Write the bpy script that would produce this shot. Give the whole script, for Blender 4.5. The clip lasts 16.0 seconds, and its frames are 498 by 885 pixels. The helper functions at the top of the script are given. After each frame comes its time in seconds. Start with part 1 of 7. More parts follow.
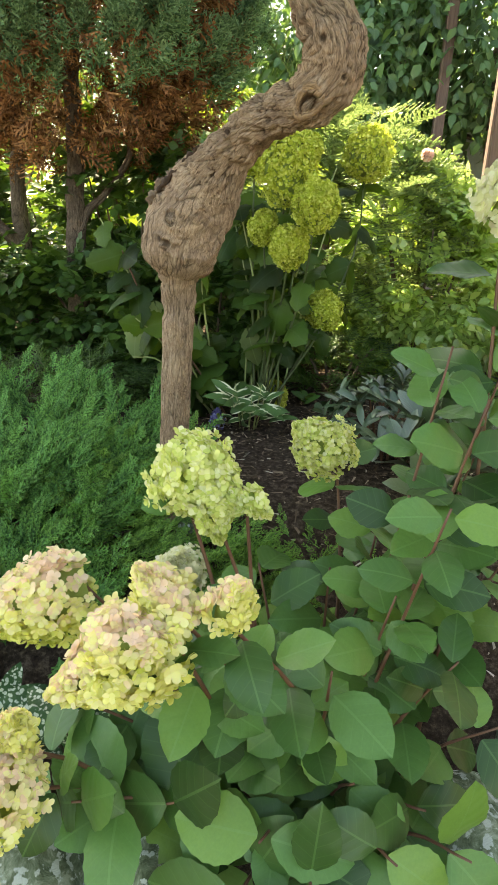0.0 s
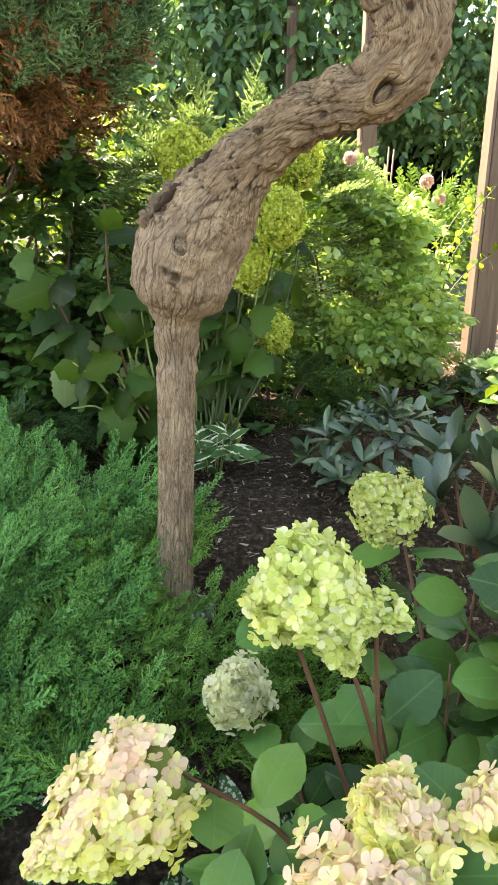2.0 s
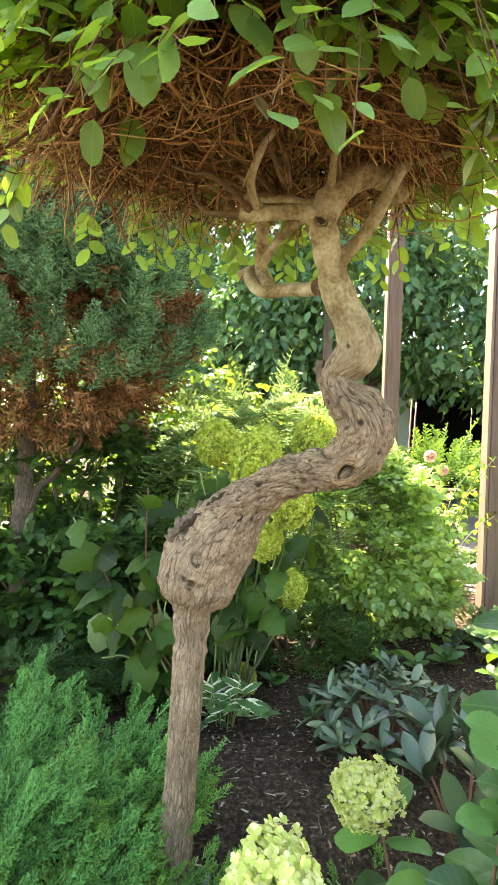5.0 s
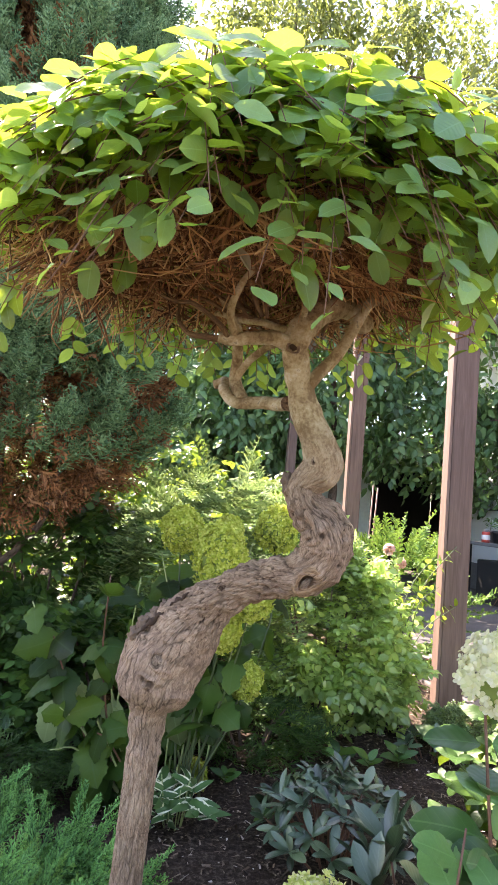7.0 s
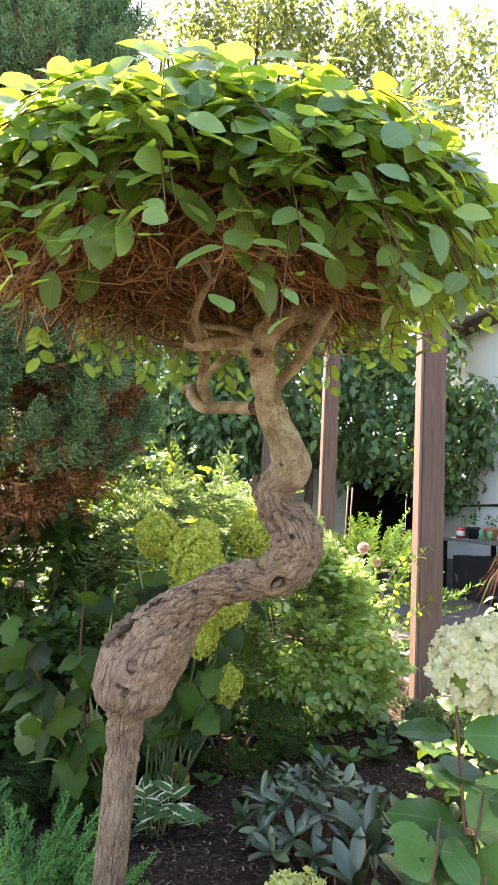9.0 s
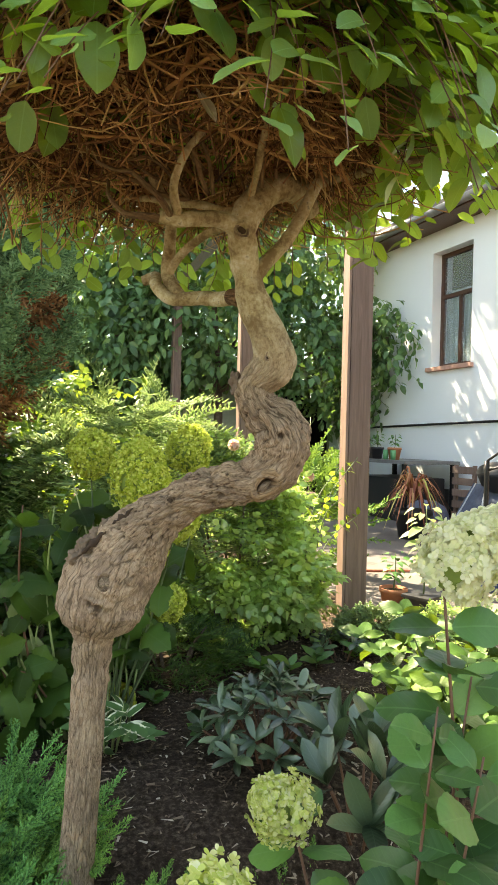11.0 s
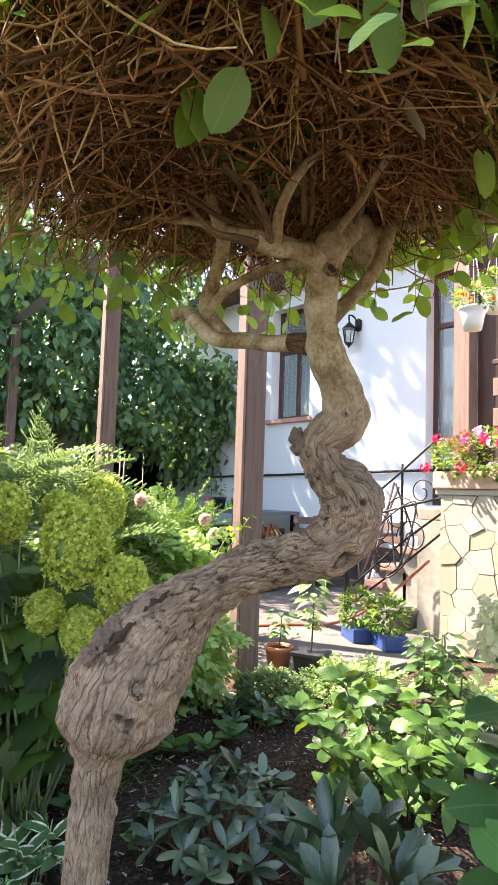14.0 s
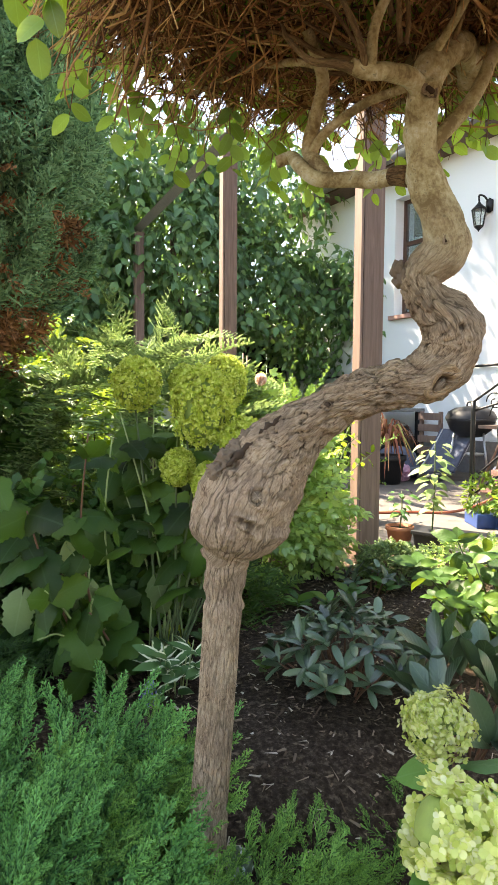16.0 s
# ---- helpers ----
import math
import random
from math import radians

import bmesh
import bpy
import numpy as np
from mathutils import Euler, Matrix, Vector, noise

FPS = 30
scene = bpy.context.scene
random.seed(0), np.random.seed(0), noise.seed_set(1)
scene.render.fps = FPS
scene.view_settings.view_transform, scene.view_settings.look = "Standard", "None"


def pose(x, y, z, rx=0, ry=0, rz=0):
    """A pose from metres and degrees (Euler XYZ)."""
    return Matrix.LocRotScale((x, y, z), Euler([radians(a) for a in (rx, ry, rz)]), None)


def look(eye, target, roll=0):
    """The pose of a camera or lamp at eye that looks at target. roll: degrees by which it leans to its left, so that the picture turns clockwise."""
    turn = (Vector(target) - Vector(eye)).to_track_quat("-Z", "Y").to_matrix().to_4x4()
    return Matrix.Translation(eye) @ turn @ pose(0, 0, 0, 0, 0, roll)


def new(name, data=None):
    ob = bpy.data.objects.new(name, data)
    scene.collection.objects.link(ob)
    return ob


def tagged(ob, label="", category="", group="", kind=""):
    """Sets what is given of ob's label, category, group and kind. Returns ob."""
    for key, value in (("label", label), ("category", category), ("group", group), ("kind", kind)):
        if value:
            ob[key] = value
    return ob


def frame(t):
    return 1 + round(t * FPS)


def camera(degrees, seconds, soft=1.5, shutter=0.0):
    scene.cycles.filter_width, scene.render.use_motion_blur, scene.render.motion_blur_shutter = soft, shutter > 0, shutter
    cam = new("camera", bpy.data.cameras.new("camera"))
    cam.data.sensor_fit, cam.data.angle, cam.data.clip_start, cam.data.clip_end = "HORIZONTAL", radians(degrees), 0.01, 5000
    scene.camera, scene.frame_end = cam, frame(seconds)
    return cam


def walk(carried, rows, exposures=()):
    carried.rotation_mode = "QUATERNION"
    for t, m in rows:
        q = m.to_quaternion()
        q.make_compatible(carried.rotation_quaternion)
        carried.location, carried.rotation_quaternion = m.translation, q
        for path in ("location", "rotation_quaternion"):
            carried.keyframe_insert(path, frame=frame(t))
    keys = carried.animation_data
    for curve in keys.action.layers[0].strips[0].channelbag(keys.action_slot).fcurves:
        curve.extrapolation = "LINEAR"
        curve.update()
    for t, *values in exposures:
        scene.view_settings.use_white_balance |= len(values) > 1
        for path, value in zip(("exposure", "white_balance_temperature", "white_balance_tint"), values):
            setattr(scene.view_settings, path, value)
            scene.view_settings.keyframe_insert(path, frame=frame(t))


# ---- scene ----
cam = camera(42.2, 16.0)
METRES, EYE, TILT, LEAN, TURN = 2.5, 0.82, -20.0, -2.5, 0.0
ROWS = [
    (0.0, 0.0, 0.0, 0.0, 0.0, 0.0, -0.0),
    (0.5, -0.0419, 0.0553, 0.0097, 2.35, -2.11, 0.22),
    (1.0, -0.0644, 0.1137, 0.043, -0.94, -1.22, 3.7),
    (1.5, -0.0722, 0.1359, 0.0608, -6.98, -1.07, 5.73),
    (2.0, -0.1407, 0.1386, 0.0618, -12.41, -0.11, 7.04),
    (2.5, -0.18, 0.1439, 0.047, -12.29, -2.84, 6.01),
    (3.0, -0.1676, 0.1107, 0.0696, -10.07, 4.86, 5.09),
    (3.5, -0.1431, 0.0833, 0.068, -8.34, 6.39, 4.21),
    (4.0, -0.1326, 0.0606, 0.0644, -6.43, 6.34, 4.47),
    (4.5, -0.1305, 0.0184, 0.1066, -5.28, 14.91, 4.28),
    (5.0, -0.1259, -0.0029, 0.1201, -9.17, 18.26, 3.97),
    (7.5, -0.1371, -0.0456, 0.1425, -13.5, 25.07, 2.25),
    (8.0, -0.1353, -0.0493, 0.1404, -14.31, 25.11, 3.39),
    (10.5, -0.1279, -0.0227, 0.1268, -14.51, 21.05, 6.1),
    (11.0, -0.1828, 0.0279, 0.1385, -22.6, 17.27, 8.88),
    (11.5, -0.2224, 0.073, 0.1589, -28.08, 18.97, 11.24),
    (12.0, -0.2189, 0.129, 0.1795, -28.96, 20.05, 11.76),
    (12.5, -0.2355, 0.1776, 0.2019, -36.87, 16.2, 14.95),
    (13.0, -0.2644, 0.1966, 0.2163, -40.66, 16.67, 16.0),
    (13.5, -0.2895, 0.1925, 0.2212, -40.02, 19.19, 14.82),
    (14.0, -0.3057, 0.1838, 0.2104, -39.05, 18.32, 13.0),
    (14.5, -0.3146, 0.1901, 0.1912, -35.34, 16.99, 12.48),
    (15.0, -0.3117, 0.1709, 0.1702, -29.73, 17.48, 14.46),
    (15.5, -0.3192, 0.1665, 0.1544, -30.28, 13.91, 11.81),
    (16.0, -0.3224, 0.1617, 0.1405, -27.78, 12.67, 11.51),
]
walk(cam, [(t, pose(0, 0, EYE, TILT, LEAN, TURN) @ pose(METRES * x, METRES * y, METRES * z, 90 + pitch, roll, yaw)) for t, x, y, z, yaw, pitch, roll in ROWS], [(0.0, 2.83, 9900, 6), (1.5, 2.94, 9000, 6), (2.0, 3.08, 8900, 7), (2.5, 3.0, 8900, 7), (3.5, 2.95, 8800, 8), (5.0, 3.32, 8600, 4), (7.5, 2.82, 7200, 25), (8.0, 2.81, 7200, 25), (10.5, 2.80, 9000, 6), (11.0, 2.72, 9200, 6), (11.5, 2.68, 8400, 8), (12.0, 2.76, 7700, 12), (13.0, 2.55, 7300, 18), (14.0, 2.59, 7200, 16), (15.0, 2.91, 7200, 22), (16.0, 2.77, 8300, 10)])

# ---------------------------------------------------------------- daylight
SUN_FROM = Vector((-0.32, 0.66, 0.80)).normalized()
world = bpy.data.worlds.new("sky")
scene.world = world
world.use_nodes = True
wn = world.node_tree.nodes
sky = wn.new("ShaderNodeTexSky")
sky.sky_type, sky.sun_disc = "NISHITA", False
sky.sun_elevation = math.asin(SUN_FROM.z)
sky.sun_rotation = math.atan2(SUN_FROM.x, SUN_FROM.y)
wn["Background"].inputs["Strength"].default_value = 0.115
world.node_tree.links.new(sky.outputs[0], wn["Background"].inputs["Color"])
sun_data = bpy.data.lights.new("sun", "SUN")
sun_data.energy, sun_data.angle, sun_data.color = 5.0, radians(0.55), (1.0, 0.95, 0.88)
sun = new("sun", sun_data)
sun.matrix_world = look(SUN_FROM * 30, (0, 0, 0))


# ---------------------------------------------------------------- node materials
class Mat:
    def __init__(self, name, rough=0.6, spec=0.5, metal=0.0):
        self.m = bpy.data.materials.new(name)
        self.m.use_nodes = True
        self.t = self.m.node_tree
        self.b = self.t.nodes["Principled BSDF"]
        self.out = self.t.nodes["Material Output"]
        self.b.inputs["Roughness"].default_value = rough
        self.b.inputs["Metallic"].default_value = metal
        self.b.inputs["Specular IOR Level"].default_value = spec

    def n(self, kind, **kw):
        node = self.t.nodes.new(kind)
        for k, v in kw.items():
            if k in node.inputs:
                node.inputs[k].default_value = v
        return node

    def link(self, a, b):
        self.t.links.new(a, b)

    def coords(self, which="Object", scale=(1, 1, 1)):
        tc = self.t.nodes.new("ShaderNodeTexCoord")
        mp = self.t.nodes.new("ShaderNodeMapping")
        mp.inputs["Scale"].default_value = scale
        self.link(tc.outputs[which], mp.inputs["Vector"])
        return mp.outputs[0]

    def noise(self, vec, scale, detail=4.0, rough=0.6, distort=0.0):
        nd = self.n("ShaderNodeTexNoise", Scale=scale, Detail=detail, Roughness=rough, Distortion=distort)
        self.link(vec, nd.inputs["Vector"])
        return nd.outputs["Fac"]

    def voronoi(self, vec, scale, feature="F1"):
        nd = self.n("ShaderNodeTexVoronoi", Scale=scale)
        nd.feature = feature
        self.link(vec, nd.inputs["Vector"])
        return nd.outputs["Distance"]

    def ramp(self, fac, stops):
        r = self.t.nodes.new("ShaderNodeValToRGB")
        e = r.color_ramp.elements
        while len(e) < len(stops):
            e.new(0.5)
        for el, (p, c) in zip(e, stops):
            el.position = p
            el.color = (*c, 1) if len(c) == 3 else c
        self.link(fac, r.inputs[0])
        return r.outputs["Color"]

    def mix(self, fac, a, b, mode="MIX"):
        nd = self.t.nodes.new("ShaderNodeMix")
        nd.data_type, nd.blend_type = "RGBA", mode
        for sock, v in ((nd.inputs[0], fac), (nd.inputs[6], a), (nd.inputs[7], b)):
            if isinstance(v, (int, float)):
                sock.default_value = v
            elif isinstance(v, tuple):
                sock.default_value = (*v, 1)
            else:
                self.link(v, sock)
        return nd.outputs[2]

    def math(self, op, a, b=0.0, c=0.0):
        nd = self.t.nodes.new("ShaderNodeMath")
        nd.operation = op
        for sock, v in zip(nd.inputs, (a, b, c)):
            if isinstance(v, (int, float)):
                sock.default_value = v
            else:
                self.link(v, sock)
        return nd.outputs[0]

    def color(self, c):
        if isinstance(c, tuple):
            self.b.inputs["Base Color"].default_value = (*c, 1)
        else:
            self.link(c, self.b.inputs["Base Color"])

    def bump(self, h, strength=0.4, dist=0.01):
        bp = self.n("ShaderNodeBump", Strength=strength, Distance=dist)
        self.link(h, bp.inputs["Height"])
        self.link(bp.outputs[0], self.b.inputs["Normal"])

    def island(self):
        return self.t.nodes.new("ShaderNodeNewGeometry").outputs["Random Per Island"]

    def objrand(self):
        return self.t.nodes.new("ShaderNodeObjectInfo").outputs["Random"]

    def attr(self, name):
        nd = self.t.nodes.new("ShaderNodeAttribute")
        nd.attribute_name = name
        return nd.outputs["Fac"]

    def through_light(self, colour, share):
        """Lets part of the light pass through a thin sheet."""
        tr = self.t.nodes.new("ShaderNodeBsdfTranslucent")
        mx = self.t.nodes.new("ShaderNodeMixShader")
        mx.inputs[0].default_value = share
        if isinstance(colour, tuple):
            tr.inputs["Color"].default_value = (*colour, 1)
        else:
            self.link(colour, tr.inputs["Color"])
        self.link(self.b.outputs[0], mx.inputs[1])
        self.link(tr.outputs[0], mx.inputs[2])
        self.link(mx.outputs[0], self.out.inputs["Surface"])


def leaf_mat(name, dark, light, glow, share=0.35, rough=0.45, per_object=False, veins=7.0, vein_light=1.25, spec=0.4):
    """A leaf: tone varies from leaf to leaf, with midrib and side veins along the UVs, and thin enough to let light through."""
    m = Mat(name, rough, spec)
    rnd = m.objrand() if per_object else m.island()
    base = m.ramp(rnd, [(0.0, tuple(c * 0.45 for c in dark)), (0.4, tuple((a + b) / 2 for a, b in zip(dark, light))), (0.78, light), (1.0, tuple(min(1, c * f) for c, f in zip(light, (1.5, 1.22, 0.95))))])
    uv = m.n("ShaderNodeUVMap")
    sp = m.n("ShaderNodeSeparateXYZ")
    m.link(uv.outputs[0], sp.inputs[0])
    across = m.math("ABSOLUTE", m.math("SUBTRACT", sp.outputs[0], 0.5))
    rib = m.math("LESS_THAN", across, 0.02)
    wave = m.math("SINE", m.math("MULTIPLY", m.math("SUBTRACT", sp.outputs[1], m.math("MULTIPLY", across, 0.55)), 6.2832 * veins))
    side = m.math("GREATER_THAN", wave, 0.965)
    vein = m.math("MAXIMUM", rib, m.math("MULTIPLY", side, 0.3))
    patch = m.noise(m.coords("Object"), 25, 3)
    tone = m.mix(m.math("MULTIPLY", patch, 0.35), base, tuple(c * 0.55 for c in dark))
    vein_c = m.mix(0.28, tone, tuple(min(1, c * vein_light + 0.03) for c in light))
    col = m.mix(vein, tone, vein_c)
    m.color(col)
    m.bump(m.math("SUBTRACT", 1.0, m.math("MULTIPLY", m.math("MAXIMUM", rib, m.math("MULTIPLY", m.math("ADD", wave, 1.0), 0.25)), 1.0)), 0.28, 0.002)
    if share > 0:
        m.through_light(m.mix(0.75, col, glow), share)
    return m.m


def needle_mat(name, dark, light, glow, share=0.2, rough=0.65, tips=0.45):
    """Scale leaves: tone varies by twig and by patch, paler towards the growing tips."""
    m = Mat(name, rough, 0.25)
    patch = m.noise(m.coords("Object"), 6, 2)
    col = m.ramp(m.math("ADD", m.math("MULTIPLY", m.island(), 0.5), m.math("MULTIPLY", patch, 0.5)), [(0.26, tuple(c * 0.4 for c in dark)), (0.45, dark), (0.74, light)])
    uv = m.n("ShaderNodeUVMap")
    sp = m.n("ShaderNodeSeparateXYZ")
    m.link(uv.outputs[0], sp.inputs[0])
    col = m.mix(m.math("MULTIPLY", m.math("POWER", sp.outputs[1], 1.5), tips), col, tuple(min(1.0, c * f) for c, f in zip(light, (1.55, 1.3, 1.0))))
    m.color(col)
    m.through_light(m.mix(0.5, col, glow), share)
    return m.m


def wood_mat(name, c1, c2, rough=0.65):
    m = Mat(name, rough, 0.3)
    v = m.coords("Object", (14, 14, 0.9))
    g = m.noise(v, 3.0, 6, 0.65, 0.6)
    big = m.noise(m.coords("Object", (1, 1, 0.4)), 2.5, 3)
    m.color(m.mix(m.math("MULTIPLY", big, 0.4), m.ramp(g, [(0.3, c1), (0.7, c2)]), tuple(c * 0.6 for c in c1)))
    m.bump(g, 0.35, 0.004)
    return m.m


def plain_mat(name, c, rough=0.5, metal=0.0, var=0.25, scale=18.0, bump=0.15, spec=0.5):
    m = Mat(name, rough, spec, metal)
    f = m.noise(m.coords("Object"), scale, 5)
    m.color(m.ramp(f, [(0.25, tuple(x * (1 - var) for x in c)), (0.75, tuple(min(1, x * (1 + var * 0.6)) for x in c))]))
    m.bump(f, bump, 0.003)
    return m.m


def petal_mat(name, stops, share=0.4, rough=0.6):
    m = Mat(name, rough, 0.2)
    col = m.ramp(m.island(), stops)
    m.color(col)
    m.through_light(col, share)
    return m.m


def bark_mat(name, pale, mid, dark, cells=62.0, crackle=0.75, aged=True):
    """Fissured bark: scaly plates between dark cracks that run along the stem; young wood is smooth and speckled."""
    m = Mat(name, 0.88, 0.12)
    uvn = m.n("ShaderNodeUVMap")
    mp = m.n("ShaderNodeMapping")
    mp.inputs["Scale"].default_value = (1, 0.27, 1)
    m.link(uvn.outputs[0], mp.inputs["Vector"])
    warp = m.n("ShaderNodeTexNoise", Scale=22.0, Detail=5.0, Roughness=0.65)
    m.link(mp.outputs[0], warp.inputs["Vector"])
    off = m.n("ShaderNodeVectorMath")
    off.operation = "MULTIPLY_ADD"
    off.inputs[1].default_value = (0.06, 0.035, 0)
    m.link(warp.outputs["Color"], off.inputs[0])
    m.link(mp.outputs[0], off.inputs[2])
    gap = m.voronoi(off.outputs[0], cells * 0.8, "DISTANCE_TO_EDGE")
    gap2 = m.voronoi(off.outputs[0], cells * 2.3, "DISTANCE_TO_EDGE")
    fine = m.noise(mp.outputs[0], 150, 8, 0.72, 2.2)
    ob = m.coords("Object")
    big = m.noise(ob, 16, 4, 0.6, 0.6)
    broad = m.noise(ob, 6.5, 4, 0.6, 0.8)
    speck = m.noise(ob, 120, 3, 0.6)
    col = m.ramp(m.math("ADD", m.math("MULTIPLY", fine, 0.55), m.math("MULTIPLY", big, 0.45)), [(0.39, dark), (0.48, mid), (0.60, pale)])
    col = m.mix(m.math("MULTIPLY", m.ramp(broad, [(0.42, (0, 0, 0)), (0.62, (1, 1, 1))]), 0.55), col, (mid[0] * 0.95, mid[1] * 0.98, mid[2] * 1.05))
    col = m.mix(m.math("MULTIPLY", m.ramp(big, [(0.58, (0, 0, 0)), (0.70, (1, 1, 1))]), 0.45), col, (pale[0] * 0.85, pale[1] * 0.62, pale[2] * 0.48))
    where = m.ramp(m.math("ADD", m.math("MULTIPLY", big, 0.6), m.math("MULTIPLY", broad, 0.4)), [(0.40, (0.05, 0.05, 0.05)), (0.56, (1, 1, 1))])
    line = m.math("MULTIPLY", m.ramp(gap, [(0.0, (1, 1, 1)), (0.10, (0, 0, 0))]), crackle)
    line2 = m.math("MULTIPLY", m.ramp(gap2, [(0.0, (1, 1, 1)), (0.12, (0, 0, 0))]), crackle * 0.45)
    lines = m.math("MULTIPLY", m.math("MAXIMUM", line, line2), where)
    if aged:
        old = m.attr("age")
        lines = m.math("MULTIPLY", lines, m.math("ADD", m.math("MULTIPLY", old, 0.93), 0.07))
        skin = m.ramp(m.math("ADD", m.math("MULTIPLY", big, 0.65), m.math("MULTIPLY", speck, 0.35)), [(0.40, (0.20, 0.142, 0.078)), (0.48, (0.345, 0.27, 0.157)), (0.56, (0.475, 0.40, 0.26)), (0.64, (0.58, 0.53, 0.41))])
        skin = m.mix(m.math("MULTIPLY", m.ramp(speck, [(0.62, (0, 0, 0)), (0.68, (1, 1, 1))]), 0.6), skin, (0.10, 0.075, 0.045))
        col = m.mix(old, skin, col)
    # crack attribute: dark fissures, plus shade painted into the knot pits
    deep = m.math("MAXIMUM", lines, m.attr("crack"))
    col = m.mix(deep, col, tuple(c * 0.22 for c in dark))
    m.color(col)
    h = m.math("SUBTRACT", m.math("ADD", m.math("MULTIPLY", fine, 0.6), m.math("MULTIPLY", m.math("MULTIPLY", m.math("MINIMUM", gap, 0.25), 2.0), where)), m.math("MULTIPLY", lines, 0.6))
    if aged:
        h = m.math("MULTIPLY", h, m.math("ADD", m.math("MULTIPLY", old, 0.8), 0.2))
    m.bump(h, 0.85, 0.006)
    return m.m


soil = Mat("soil", 0.95, 0.1)
sv = soil.coords("Object")
sf = soil.noise(sv, 55, 8, 0.75)
sb = soil.noise(sv, 2.2, 3)
soil.color(soil.mix(soil.math("MULTIPLY", sb, 0.5), soil.ramp(sf, [(0.35, (0.02, 0.013, 0.009)), (0.51, (0.07, 0.049, 0.035)), (0.68, (0.23, 0.175, 0.13))]), (0.04, 0.027, 0.019)))
soil.bump(sf, 0.9, 0.02)
M_SOIL = soil.m

conc = Mat("concrete", 0.9, 0.2)
cv = conc.coords("Object")
cf = conc.math("ADD", conc.math("MULTIPLY", conc.noise(cv, 90, 6), 0.4), conc.math("MULTIPLY", conc.noise(cv, 1.7, 5, 0.6, 0.5), 0.6))
conc.color(conc.ramp(cf, [(0.3, (0.085, 0.076, 0.07)), (0.6, (0.155, 0.138, 0.128)), (0.75, (0.22, 0.198, 0.183))]))
conc.bump(cf, 0.3, 0.01)
M_CONC = conc.m

pl = Mat("plaster", 0.92, 0.15)
pv = pl.coords("Object")
pf = pl.noise(pv, 60, 6, 0.7)
pl.color(pl.mix(pl.math("MULTIPLY", pl.noise(pv, 0.9, 4), 0.22), (0.76, 0.78, 0.80), (0.60, 0.62, 0.64)))
pl.bump(pf, 0.25, 0.006)
M_PLASTER = pl.m

lich = Mat("lichen_stone", 0.95, 0.1)
lv = lich.coords("Object")
ln = lich.noise(lv, 22, 6, 0.7, 0.6)
lb = lich.noise(lv, 5, 3)
l2 = lich.noise(lv, 48, 3, 0.5)
lcol = lich.ramp(ln, [(0.38, (0.05, 0.07, 0.04)), (0.5, (0.15, 0.185, 0.12)), (0.62, (0.34, 0.39, 0.30))])
lcol = lich.mix(lich.ramp(l2, [(0.55, (0, 0, 0)), (0.6, (1, 1, 1))]), lcol, (0.52, 0.57, 0.53))
lcol = lich.mix(lich.math("MULTIPLY", lb, 0.6), lcol, (0.1, 0.14, 0.08))
lich.color(lcol)
lich.bump(ln, 0.8, 0.012)
M_LICHEN = lich.m

M_BARK = bark_mat("willow_bark", (0.58, 0.44, 0.32), (0.36, 0.25, 0.172), (0.075, 0.046, 0.031))
M_LIMB = bark_mat("willow_limb_bark", (0.43, 0.35, 0.19), (0.31, 0.24, 0.125), (0.11, 0.075, 0.042), 40.0, 0.3)
M_TRUNK2 = bark_mat("grey_brown_bark", (0.24, 0.185, 0.14), (0.14, 0.102, 0.078), (0.036, 0.026, 0.021), aged=False)
tw = Mat("dry_twig", 0.8, 0.2)
tw.color(tw.ramp(tw.island(), [(0.0, (0.07, 0.033, 0.019)), (0.45, (0.30, 0.145, 0.068)), (0.85, (0.56, 0.32, 0.15)), (1.0, (0.68, 0.50, 0.27))]))
M_TWIG = tw.m
M_DRY = bark_mat("dry_branchlet_bark", (0.34, 0.23, 0.13), (0.20, 0.125, 0.07), (0.06, 0.036, 0.022), 60.0, 0.5, False)
M_WILLOW = leaf_mat("willow_leaf", (0.10, 0.25, 0.08), (0.27, 0.52, 0.20), (0.46, 0.57, 0.022), 0.54, 0.26, spec=0.7)
M_WILLOW_P = leaf_mat("willow_leaf_single", (0.10, 0.25, 0.09), (0.26, 0.51, 0.22), (0.50, 0.63, 0.035), 0.54, 0.27, True, spec=0.7)
M_HYD = leaf_mat("hydrangea_leaf", (0.042, 0.125, 0.028), (0.105, 0.24, 0.055), (0.20, 0.36, 0.05), 0.06, 0.42, True, 6.0, 1.12)
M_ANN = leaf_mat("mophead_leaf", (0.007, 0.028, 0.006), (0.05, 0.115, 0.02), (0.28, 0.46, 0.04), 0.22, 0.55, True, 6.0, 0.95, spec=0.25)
M_LIME = leaf_mat("bright_leaf", (0.017, 0.056, 0.010), (0.070, 0.15, 0.023), (0.28, 0.40, 0.032), 0.19, 0.48, True, 7.0, spec=0.3)
M_RHODO = leaf_mat("rhododendron_leaf", (0.014, 0.042, 0.014), (0.10, 0.165, 0.088), (0.14, 0.25, 0.07), 0.08, 0.28, True, 9.0, 1.1, 0.8)
M_PALE = leaf_mat("pale_pot_leaf", (0.10, 0.2, 0.06), (0.30, 0.40, 0.17), (0.5, 0.6, 0.2), 0.3, 0.5, True)
M_BOX = leaf_mat("box_leaf", (0.05, 0.11, 0.035), (0.17, 0.27, 0.09), (0.35, 0.48, 0.12), 0.25, 0.4)
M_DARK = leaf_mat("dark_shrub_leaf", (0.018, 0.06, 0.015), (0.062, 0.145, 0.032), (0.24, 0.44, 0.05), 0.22)
